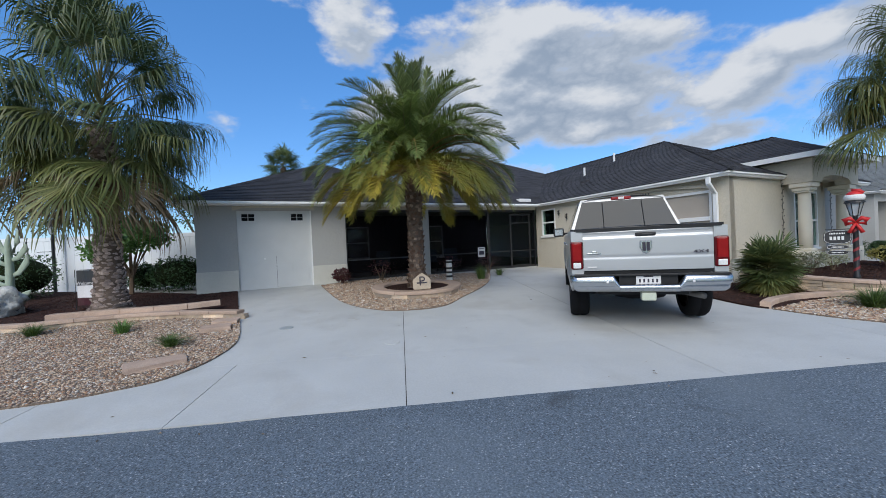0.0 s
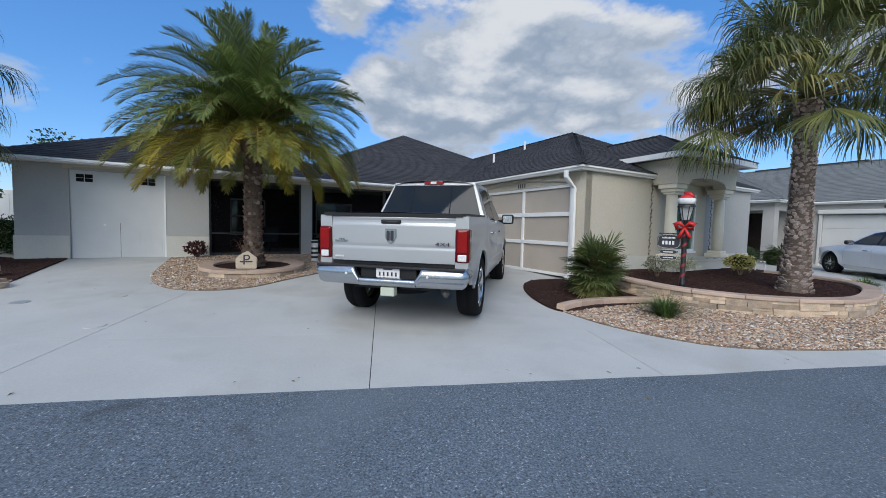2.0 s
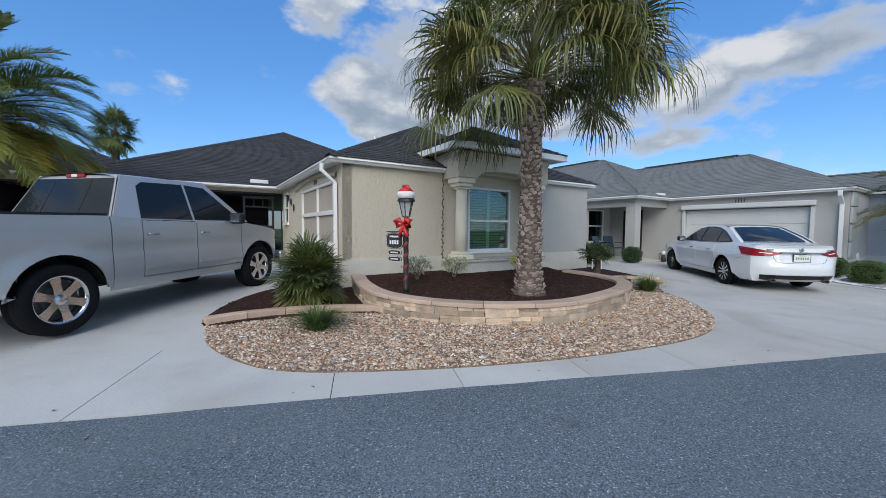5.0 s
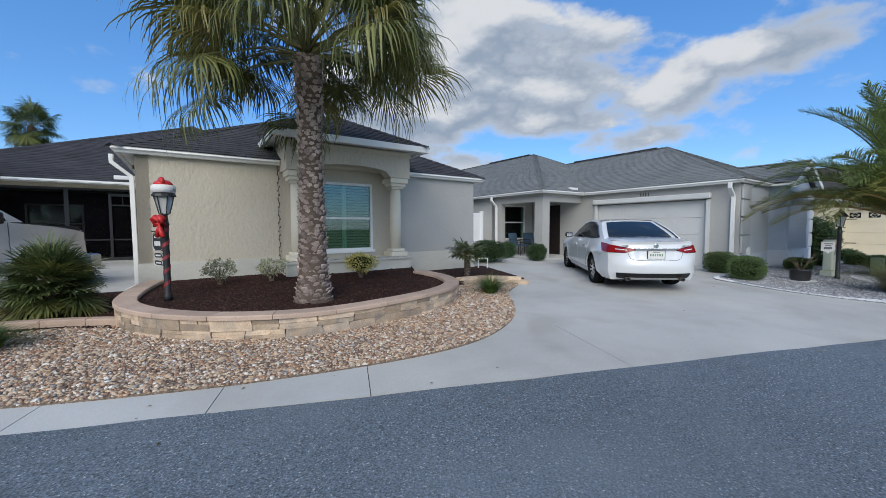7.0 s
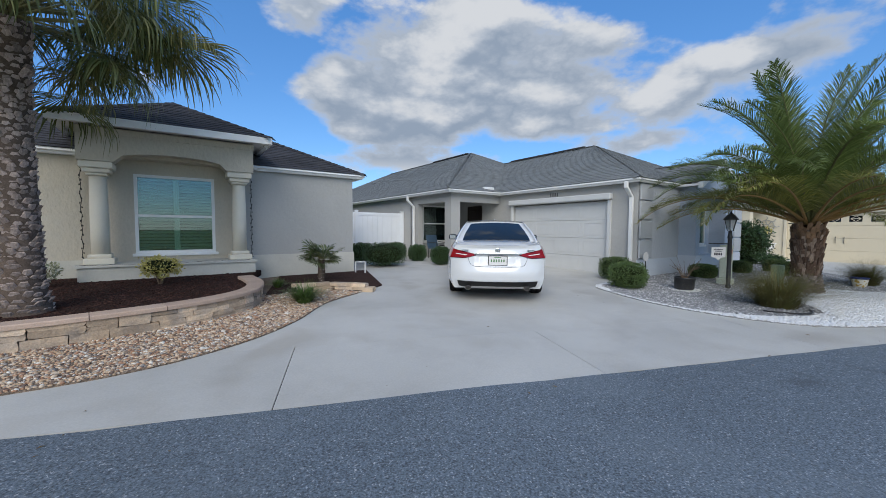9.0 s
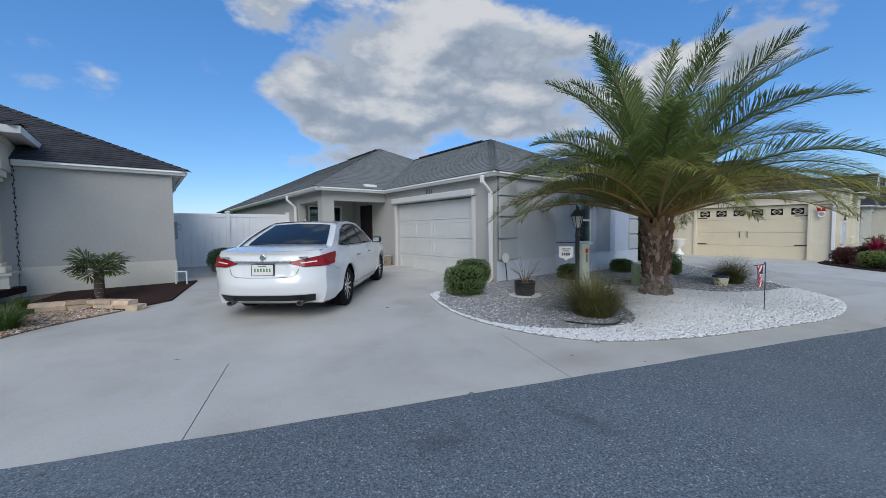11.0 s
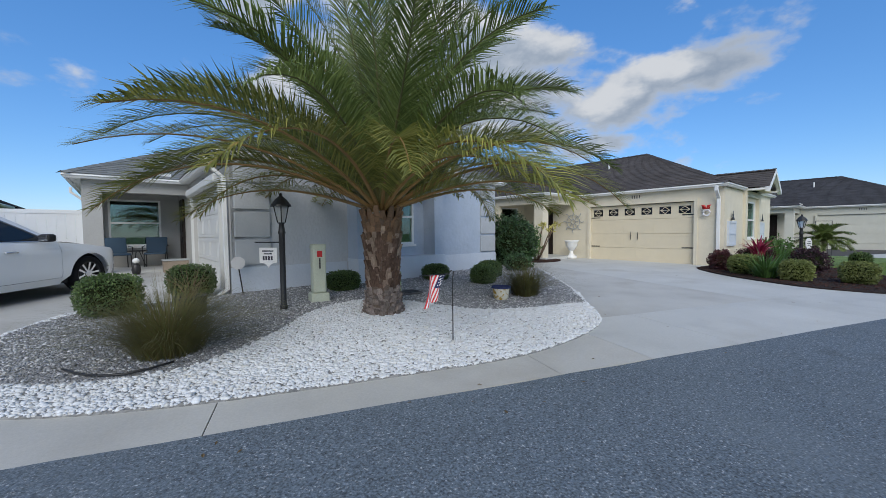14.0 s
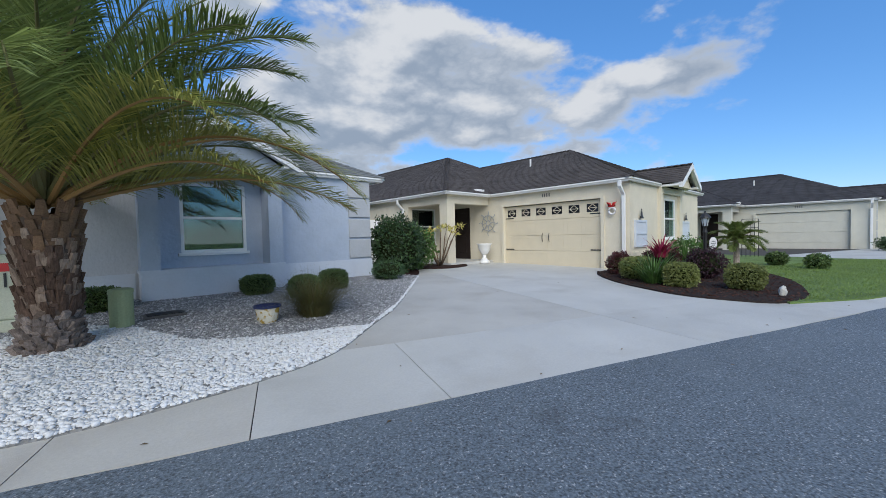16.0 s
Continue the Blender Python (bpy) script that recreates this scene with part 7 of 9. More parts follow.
wall = empty("retaining_wall", Matrix(), "curved tan ledger-stone retaining wall with smooth coping", "garden wall")
courses(wall, RING_R, lot, [0.13, 0.135], 0.14, (0.24, 0.48), "ledger", 5, proud=0.008, split=0.6)
cap_run(wall, RING_R, lot, 0.262, 0.055, 0.24, 0.75, "cap_stone")
kerb = empty("bed_edging", Matrix(), "low curved tan stone edging between mulch and gravel", "edging")
cap_run(kerb, smooth_loop([(6.12, 2.32), (6.5, 2.55), (7.05, 2.72), (7.7, 2.78), (8.3, 2.72), (8.5, 2.62)], False), lot, 0.0, 0.12, 0.15, 0.55, "kerb_stone", 0.0, "edging_stone")
kerb = empty("bed_edging", Matrix(), "low stacked tan stones edging the mulch corner", "edging")
courses(kerb, [Vector((13.95, 4.75)), Vector((14.4, 4.85)), Vector((15.05, 4.55))], lot, [0.09, 0.07], 0.18, (0.3, 0.45), "kerb_stone", 9, "edging_stone")
ring = empty("palm_ring", Matrix(), "round low wall of tan blocks around the date palm", "garden wall")
RING_P = [Vector((0.38 + 1.06 * math.cos(a), 6.02 + 1.0 * math.sin(a))) for a in [math.pi * 2 * k / 40 for k in range(41)]]
courses(ring, RING_P, lot, [0.11], 0.16, (0.32, 0.42), "cap_stone", 12, "block", 0.006)
cap_run(ring, RING_P, lot, 0.11, 0.07, 0.26, 0.7, "cap_stone")
tagged(part("palm_mulch", sheet([Vector((0.38 + 0.9 * math.cos(a), 6.02 + 0.84 * math.sin(a))) for a in [math.pi * 2 * k / 32 for k in range(32)]], 0.13, 0.4, 0.1), "mulch"), "dark soil inside the palm's stone ring", "mulch bed", kind="structure")
kerb = empty("bed_edging", Matrix(), "two-tier tan stone edging of the mulch bed", "edging")
LK = smooth_loop([(-9.4, 4.1), (-7.6, 4.05), (-6.6, 4.0), (-5.9, 4.25), (-5.1, 4.4), (-4.1, 4.35), (-3.05, 4.1)], False)
courses(kerb, LK, lot, [0.09], 0.14, (0.35, 0.5), "kerb_stone", 15, "edging_stone")
cap_run(kerb, LK, lot, 0.09, 0.06, 0.2, 0.6, "kerb_stone", 0.02, "edging_stone")
cap_run(kerb, smooth_loop([(-6.5, 4.35), (-5.8, 4.5), (-5.0, 4.62), (-4.3, 4.75), (-3.75, 5.0)], False), lot, 0.12, 0.10, 0.2, 0.6, "kerb_stone", 0.02, "edging_stone")
for x, y, r, w in ((-3.07, 3.3, 20, 0.45), (-3.0, 1.62, 35, 0.62), (-3.1, 3.75, 10, 0.4)):
    ob = tagged(part("stepping_stone", block_mesh(int(w * 100), 0.06), "kerb_stone"), "flat tan stepping stone set in gravel", "stone", "stepping stones")
    ob.matrix_basis = pose(x, y, rise(x, y) + 0.045, 2, 1, r) @ Matrix.Diagonal((w, 0.3, 0.07, 1))
scatter("river_gravel", GRAVEL_R, 2300, 0.0138, 0.018, "river_stone", "rounded tan, white and brown river stones", 1, [RAISED_R, MULCH_E])
scatter("river_gravel", GRAVEL_L, 2300, 0.0125, 0.018, "river_stone", "rounded tan and grey river stones", 2, fine=True)
scatter("river_gravel", BED_P, 1500, 0.0155, 0.018, "river_stone", "rounded tan river stones around the palm ring", 3, [RING_P], fine=True)
scatter("white_rock", BED_H2, 3300, 0.0145, 0.016, "white_stone", "bright white crushed rocks bordering the drive", 4, [GREY_H2])
scatter("grey_gravel", GREY_H2, 2300, 0.0135, 0.024, "grey_stone", "small grey gravel stones", 6, fine=True)
scatter("mulch_chips", RAISED_R, 700, 0.020, 0.245, "chip", "dark shredded mulch chips in the raised bed", 7, flat=0.35, fine=True)
scatter("mulch_chips", MULCH_R, 600, 0.020, 0.024, "chip", "dark shredded mulch chips", 8, flat=0.35, fine=True)
scatter("mulch_chips", MULCH_L, 350, 0.020, 0.024, "chip", "dark shredded mulch chips", 9, flat=0.35, fine=True)
scatter("mulch_chips", MULCH_H3, 260, 0.022, 0.024, "chip", "dark shredded mulch chips below the hedges", 10, flat=0.35, fine=True)

# ---- shrubs, grasses, hedges ----
M["box_leaf"] = leaf_mat("box_leaf", (0.080, 0.131, 0.040), (0.136, 0.192, 0.056), 0.45, 0.25)
M["hedge_leaf"] = leaf_mat("hedge_leaf", (0.17, 0.20, 0.055), (0.26, 0.28, 0.09), 0.45, 0.3)
M["dark_leaf"] = leaf_mat("dark_leaf", (0.045, 0.090, 0.033), (0.075, 0.135, 0.045), 0.4, 0.25)
M["bright_leaf"] = leaf_mat("bright_leaf", (0.10, 0.19, 0.045), (0.14, 0.25, 0.06), 0.4, 0.3)
M["lawn_blade"] = leaf_mat("lawn_blade", (0.17, 0.25, 0.055), (0.23, 0.30, 0.075), 0.5, 0.3)
M["gold_leaf"] = leaf_mat("gold_leaf", (0.44, 0.39, 0.10), (0.62, 0.56, 0.24), 0.5, 0.3)
M["pale_leaf"] = leaf_mat("pale_leaf", (0.30, 0.32, 0.20), (0.46, 0.45, 0.34), 0.5, 0.3)
M["red_leaf"] = leaf_mat("red_leaf", (0.30, 0.02, 0.06), (0.42, 0.05, 0.12), 0.4, 0.3)
M["maroon_leaf"] = leaf_mat("maroon_leaf", (0.07, 0.02, 0.025), (0.12, 0.035, 0.03), 0.45, 0.25)
M["purple_leaf"] = leaf_mat("purple_leaf", (0.035, 0.014, 0.022), (0.06, 0.022, 0.03), 0.5, 0.2)
M["straw"] = leaf_mat("straw_grass", (0.155, 0.135, 0.045), (0.105, 0.125, 0.036), 0.6, 0.3)
M["lily"] = leaf_mat("lily_blade", (0.084, 0.140, 0.035), (0.154, 0.224, 0.056), 0.45, 0.3)
# almost black: the shade deep inside a shrub, as a colour
M["core"] = pbr("bush_inner_shade", (0.018, 0.024, 0.010), 0.9, var=0.3, fine=40, spec=0.05)
M["cactus"] = pbr("cactus_skin", (0.32, 0.38, 0.29), 0.7, var=0.12, scale=6, bump=0.003, bump_scale=60)
M["twig"] = pbr("twig", (0.16, 0.11, 0.07), 0.9, var=0.2)


def leaf_cloud(pts, size, rs, lengthen=1.7):
    """Small folded leaves at points (n x 3) with outward normals (n x 3)."""
    p, nrm = pts
    n = len(p)
    r = rs.normal(size=(n, 3))
    d = nrm * 0.5 + r * 0.75
    d /= np.linalg.norm(d, axis=1)[:, None]
    w = np.cross(d, rs.normal(size=(n, 3)))
    w /= np.linalg.norm(w, axis=1)[:, None]
    s = size * rs.uniform(0.7, 1.3, (n, 1))
    a, b = p, p + d * s * lengthen
    m = (a + b) / 2
    k = np.cross(d, w) * s * 0.12
    verts = np.stack((a, m + w * s * 0.5 + k, b, m - w * s * 0.5 + k), 1).reshape(-1, 3)
    i = np.arange(n)[:, None] * 4
    faces = np.concatenate((i + [0, 1, 2], i + [0, 2, 3]), 1).reshape(-1, 3)
    me = bpy.data.meshes.new("leaves")
    me.from_pydata(verts.tolist(), [], faces.tolist())
    return me


def bush(name, x, y, rx, ry, h, n, size, mat, label, seed, square=2.0, z=None, gaps=0.12, cat="shrub", group="", open_base=0.0, core=True):
    rs = np.random.RandomState(seed)
    z = rise(x, y) + 0.02 if z is None else z
    b = empty(name, pose(x, y, z, 0, 0, rs.uniform(0, 90) if square <= 2.2 else HOUSE_TURN), label, cat, group)
    t, u = rs.uniform(0, 2 * np.pi, n), rs.uniform(-1, 1, n)
    q = np.sqrt(1 - u * u)
    d = np.column_stack((q * np.cos(t), q * np.sin(t), u))
    f = (np.abs(d) ** square).sum(1) ** (-1 / square)
    lump = 1 + gaps * np.sin(d[:, 0] * 7 + seed) * np.sin(d[:, 1] * 6 + 1) + gaps * 0.6 * np.sin(d[:, 2] * 9 + d[:, 0] * 11)
    rad = f * lump * rs.uniform(0.72, 1.03, n) ** 0.7
    p = d * rad[:, None] * np.array([rx, ry, h / 2 * (1 - open_base / 2)]) + np.array([0, 0, h / 2 + h * open_base / 4])
    p[:, 2] = np.maximum(p[:, 2], 0.01)
    part("leaves", leaf_cloud((p, d), size, rs), mat, b)
    # added dark body that stands for the shade between the leaves
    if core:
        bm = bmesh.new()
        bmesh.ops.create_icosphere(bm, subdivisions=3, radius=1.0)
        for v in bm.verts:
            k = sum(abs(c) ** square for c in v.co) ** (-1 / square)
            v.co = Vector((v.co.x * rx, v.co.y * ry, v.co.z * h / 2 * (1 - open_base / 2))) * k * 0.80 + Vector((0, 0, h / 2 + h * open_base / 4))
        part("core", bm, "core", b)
    if open_base or not core:
        bm = bmesh.new()
        for k in range(5):
            a = k * 1.26 + seed
            tube(bm, [(0.02 * math.cos(a), 0.02 * math.sin(a), 0), (0.25 * rx * math.cos(a), 0.25 * ry * math.sin(a), h * 0.35), (0.6 * rx * math.cos(a), 0.6 * ry * math.sin(a), h * 0.75)], [0.018, 0.012, 0.005], 5)
        part("stems", bm, "twig", b)
    return b


def tuft(name, x, y, r, h, n, mat, label, seed, width=0.012, lean=0.9, z=None, cat="grass", group=""):
    """Clump of arching blades."""
    rnd = random.Random(seed)
    z = rise(x, y) + 0.02 if z is None else z
    bm = bmesh.new()
    for _ in range(n):
        a, L = rnd.uniform(0, 2 * math.pi), h * rnd.uniform(0.7, 1.25)
        out = lean * rnd.uniform(0.15, 1.0)
        e = Vector((math.cos(a), math.sin(a), 0))
        s = Vector((-e.y, e.x, 0)) * width * rnd.uniform(0.6, 1.2)
        o = e * rnd.uniform(0, r * 0.3)
        prev = None
        for k in range(5):
            t = k / 4
            c = o + e * r * out * t ** 1.5 + Vector((0, 0, L * (t - 0.45 * out * t * t)))
            w = s * (1 - t * 0.9)
            cur = (bm.verts.new(c - w), bm.verts.new(c + w))
            if prev:
                bm.faces.new((prev[0], prev[1], cur[1], cur[0]))
            prev = cur
    ob = part(name, bm, mat)
    ob.matrix_basis = pose(x, y, z)
    return tagged(ob, label, cat, group)


# clipped boxwoods by the grey house
G1 = "clipped boxwood shrubs"
for x, y, rx, h, sd in ((21.47, 5.2, 0.36, 0.55, 1), (20.78, 3.95, 0.36, 0.56, 2), (24.05, 4.95, 0.30, 0.36, 3), (26.2, 5.6, 0.27, 0.36, 4), (27.0, 4.75, 0.25, 0.40, 5), (27.6, 5.6, 0.26, 0.4, 26)):
    bush("boxwood", x, y, rx, rx, h, 5200, 0.020, "box_leaf", "clipped square boxwood shrub in grey gravel", sd, 3.2, gaps=0.03, group=G1)
for x, y, rx, h, sd in ((15.91, 8.7, 0.64, 0.68, 6), (16.55, 10.6, 0.33, 0.62, 7), (17.25, 10.2, 0.30, 0.55, 8), (17.75, 8.8, 0.30, 0.55, 9), (15.3, 10.4, 0.42, 0.6, 10)):
    bush("boxwood", x, y, rx, rx, h, 3800, 0.024, "dark_leaf", "dark clipped boxwood shrub beside the entry walk", sd, 2.8, gaps=0.04, group=G1)
# shrubs of the raised bed
RZ = 0.27
for x, y, r, h, mat, lab, sd in ((9.2, 4.2, 0.24, 0.42, "pale_leaf", "small pale variegated shrub in dark mulch", 11), (10.0, 4.4, 0.24, 0.40, "pale_leaf", "small pale variegated shrub in dark mulch", 12), (11.62, 4.5, 0.28, 0.46, "gold_leaf", "golden-leaved shrub in front of the window", 13)):
    bush("shrub", x, y, r, r, h, 700 if mat != "gold_leaf" else 1300, 0.026, mat, lab, sd, z=rise(x, y) + RZ, gaps=0.25, open_base=0.6, core=mat == "gold_leaf")
tuft("lily_turf", 7.57, 1.95, 0.40, 0.36, 620, "lily", "dark green lily turf clump in gravel", 1, 0.007, 1.45)
tuft("lily_turf", 14.05, 3.72, 0.42, 0.38, 620, "lily", "green lily turf clump at the wall's end", 2, 0.007, 1.45)
for x, y, r, sd in ((-6.1, 3.65, 0.28, 3), (-3.3, 2.45, 0.24, 4), (13.4, 5.2, 0.2, 27)):
    tuft("lily_turf", x, y, r, 0.22, 320, "lily", "small green lily turf clump in gravel", sd, 0.006, 1.5)
tuft("weed", -4.6, 3.45, 0.32, 0.22, 140, "bright_leaf", "straggly pale green weed in gravel", 5, 0.010)
tuft("fountain_grass", 22.05, 1.82, 0.98, 0.76, 2400, "straw", "brownish fountain grass clump in gravel", 6, 0.0028, 1.4)
tuft("fountain_grass", 27.05, 3.2, 0.75, 0.66, 1500, "straw", "brownish fountain grass clump at the drive's edge", 7, 0.0032, 1.35)
bush("shrub", 13.2, 9.8, 0.5, 0.5, 0.7, 1500, 0.03, "dark_leaf", "dark green shrub beside the fence", 14)
# in front of the screened porch
bush("croton", -1.72, 8.05, 0.22, 0.22, 0.42, 420, 0.05, "maroon_leaf", "small dark red croton by the porch", 15, gaps=0.3, open_base=0.4, core=False)
for x, y, sd in ((-0.6, 8.35, 16), (1.55, 8.75, 17), (2.9, 9.0, 18)):
    bush("bare_shrub", x, y, 0.36, 0.36, 0.6, 160, 0.03, "maroon_leaf", "sparse twiggy shrub before the porch screen", sd, gaps=0.3, open_base=0.8, core=False)
tuft("lily_turf", 2.35, 7.65, 0.34, 0.42, 260, "lily", "green lily turf clump in the palm island", 8, 0.009)
tuft("lily_turf", 3.1, 8.4, 0.3, 0.25, 140, "lily", "dark lily turf clump near the porch door", 9, 0.009)
# corner beyond the cart garage
for x, y, rx, h, mat, sd in ((-6.35, 8.35, 0.75, 0.95, "dark_leaf", 19), (-7.4, 8.7, 0.55, 0.75, "dark_leaf", 20), (-10.2, 7.9, 0.9, 1.25, "dark_leaf", 21)):
    bush("shrub", x, y, rx, rx, h, 2600, 0.035, mat, "dense dark green shrub before the white fence", sd, gaps=0.15)


def small_tree(x, y, h, r, mat, label, seed, trunk_h):
    rs = np.random.RandomState(seed)
    b = empty("tree", pose(x, y, rise(x, y)), label, "tree")
    bm = bmesh.new()
    tips = []
    for k in range(7):
        a = k * 0.9 + seed
        end = Vector((r * 0.7 * math.cos(a), r * 0.7 * math.sin(a), trunk_h + (h - trunk_h) * (0.35 + 0.09 * k)))
        tube(bm, [(0, 0, 0), (0.02, 0.01, trunk_h * 0.8), end * 0.5 + Vector((0, 0, trunk_h * 0.45)), end], [0.06, 0.05, 0.03, 0.01], 6)
        tips.append(end)
    part("trunk", bm, "twig", b)
    cl = []
    for e in tips + [Vector((0, 0, h - r * 0.3))]:
        n = 330
        d = rs.normal(size=(n, 3))
        d /= np.linalg.norm(d, axis=1)[:, None]
        cl.append((np.array(e)[None] + d * rs.uniform(0.15, 1.0, (n, 1)) ** 0.5 * r * 0.48 * np.array([1, 1, 0.8]), d))
    part("crown", leaf_cloud((np.concatenate([c[0] for c in cl]), np.concatenate([c[1] for c in cl])), 0.075, rs), mat, b)
    return b


small_tree(-7.35, 7.9, 2.05, 0.85, "bright_leaf", "small leafy green tree before the white fence", 3, 0.6)
small_tree(-9.6, 16.0, 4.2, 1.6, "dark_leaf", "leafy tree rising behind the white fence", 5, 2.0)
small_tree(-18.0, 17.0, 4.6, 2.0, "dark_leaf", "leafy tree rising behind the white fence", 6, 2.0)


def cactus(x, y):
    b = empty("cactus", pose(x, y, rise(x, y)), "grey-green prickly cactus with long flat arms", "cactus")
    part("stem", tube(bmesh.new(), [(0, 0, 0), (0.0, 0, 0.5), (0.02, 0, 1.0), (0, 0, 1.5), (0.03, 0, 1.75)], [0.085, 0.08, 0.075, 0.06, 0.02], 12), "cactus", b, smooth=True)
    for z, dx, dz, w in ((0.75, -0.5, 0.42, 0.07), (0.8, 0.42, 0.62, 0.075), (1.15, 0.40, 0.50, 0.07), (0.35, 0.42, 0.12, 0.06), (0.6, -0.35, 0.2, 0.06), (1.05, -0.42, 0.62, 0.07), (1.3, -0.2, 0.45, 0.06), (1.3, 0.22, 0.55, 0.06)):
        bm = tube(bmesh.new(), [(0, 0, z), (dx * 0.45, 0.03, z + dz * 0.12), (dx * 0.85, 0.02, z + dz * 0.5), (dx, 0, z + dz)], [0.035, w * 0.8, w, 0.02], 10)
        for v in bm.verts:
            v.co.y *= 0.45
        part("arm", bm, "cactus", b, smooth=True)


cactus(-8.75, 6.2)
# planting of the cream house
bush("hedge", 29.62, 8.05, 0.72, 0.72, 1.55, 5200, 0.05, "dark_leaf", "tall dark green hedge beside the entry", 30, 2.4, gaps=0.16)
bush("hedge", 30.35, 8.75, 0.62, 0.6, 1.3, 3600, 0.05, "bright_leaf", "loose green shrub behind the tall hedge", 43, gaps=0.25)
bush("shrub", 29.0, 6.6, 0.4, 0.4, 0.45, 1200, 0.03, "dark_leaf", "low dark shrub at the hedge's foot", 31)


def plumeria(x, y, h, r, label, seed):
    """Bare forked stems with tufts of long yellow-green leaves at the tips."""
    rnd = random.Random(seed)
    b = empty("plumeria", pose(x, y, rise(x, y) + 0.03), label, "shrub")
    bm, pts, nrm = bmesh.new(), [], []
    for k in range(9):
        a = k * 0.72 + rnd.uniform(-0.2, 0.2)
        e = Vector((math.cos(a), math.sin(a), 0))
        end = e * r * rnd.uniform(0.6, 1.0) + Vector((0, 0, h * rnd.uniform(0.7, 1.0)))
        tube(bm, [e * 0.05, e * r * 0.3 + Vector((0, 0, h * 0.3)), end * 0.7 + Vector((0, 0, h * 0.05)), end], [0.028, 0.022, 0.016, 0.012], 6)
        for _ in range(26):
            d = Vector((rnd.gauss(0, 1), rnd.gauss(0, 1), rnd.uniform(-0.2, 0.9))).normalized()
            pts.append(tuple(end + d * rnd.uniform(0.0, 0.10)))
            nrm.append(tuple(d))
    part("stems", bm, "twig", b, smooth=True)
    part("leaves", leaf_cloud((np.array(pts), np.array(nrm)), 0.055, np.random.RandomState(seed), 2.6), "gold_leaf", b)
    return b


plumeria(31.5, 9.3, 1.35, 0.85, "bare-stemmed shrub with yellow-green leaf tufts by the porch", 32)
plumeria(31.0, 10.1, 1.2, 0.6, "bare-stemmed shrub with yellow-green leaf tufts by the porch", 33)
bed("mulch_bed", smooth_loop([(29.1, 8.1), (29.25, 7.0), (29.9, 7.15), (30.3, 8.0), (30.4, 9.0), (29.6, 9.4)], True, 4), 0.03, "mulch", "dark mulch bed round the tall hedge", "mulch bed")
bed("mulch_bed", smooth_loop([(30.6, 9.2), (31.3, 8.6), (32.2, 8.9), (32.6, 9.6), (31.9, 10.4), (30.8, 10.4)], True, 4), 0.03, "mulch", "dark mulch bed before the cream porch", "mulch bed")
for x, y, rx, h, mat, sd, lab in ((34.15, 3.85, 0.33, 0.50, "hedge_leaf", 33, "clipped green hedge at the driveway corner"), (33.82, 2.58, 0.28, 0.46, "hedge_leaf", 34, "clipped green hedge in dark mulch"), (34.45, 1.8, 0.29, 0.46, "hedge_leaf", 35, "clipped green hedge beside the lawn"), (35.45, 3.15, 0.36, 0.66, "purple_leaf", 36, "dark purple-leaved shrub in the bed"), (34.62, 4.75, 0.28, 0.54, "maroon_leaf", 37, "dark red-leaved shrub by the house corner"), (36.2, 4.75, 0.45, 0.62, "maroon_leaf", 45, "dark red-leaved shrub by the cream wall")):
    bush("hedge" if "hedge" in lab else "shrub", x, y, rx, rx, h, 4200, 0.026, mat, lab, sd, 3.0 if "hedge" in lab else 2.1, gaps=0.06 if "hedge" in lab else 0.2)
bush("shrub", 37.6, 5.0, 0.45, 0.45, 0.85, 1500, 0.05, "bright_leaf", "loose yellow-green leafy shrub behind the bed", 46, gaps=0.3, core=False)
tuft("spider_lily", 33.85, 3.2, 0.80, 0.74, 120, "bright_leaf", "spiky bright green lily clump in the hedge", 10, 0.024, 1.3)
tuft("cordyline", 35.75, 4.45, 0.50, 0.62, 46, "red_leaf", "magenta cordyline with sword leaves", 11, 0.05, 1.3, z=rise(35, 4.2) + 0.42)
tuft("bird_of_paradise", 37.0, 4.6, 0.55, 0.85, 46, "bright_leaf", "tall green strap-leaved plant by the lamp post", 12, 0.05, 0.9)
for x, y, sd in ((40.2, 4.05, 38), (39.8, 2.95, 39)):
    bush("boxwood", x, y, 0.26, 0.26, 0.40, 1500, 0.03, "box_leaf", "round clipped shrub at the lawn's edge", sd, group="shrubs by the lawn")
for x, y, sd in ((51.6, 5.2, 40), (52.3, 4.6, 41)):
    bush("shrub", x, y, 0.5, 0.5, 0.6, 1200, 0.05, "dark_leaf", "dark green shrub at the far house corner", sd, gaps=0.2, group="shrubs by the far house")


def pygmy_palm(x, y):
    p = empty("pygmy_palm", pose(x, y, rise(x, y)), "small feathery pygmy palm in the bed", "palm tree")
    part("trunk", lathe(bmesh.new(), [(0.08, 0), (0.07, 0.5), (0.06, 0.8)], 10), "bark", p)
    for e0, dr, n in ((68, 60, 8), (45, 75, 10), (22, 75, 11), (0, 60, 9)):
        var = with_mats(date_frond(0.76, e0, dr, random.Random(e0), 70, 0.17, 0.15), "frond", "stem")
        for k in range(n):
            ob = part("frond", var, "frond_young", p)
            ob.matrix_basis = pose(0, 0, 0.8, 0, 0, 360 / n * k + e0)


pygmy_palm(38.8, 4.36)


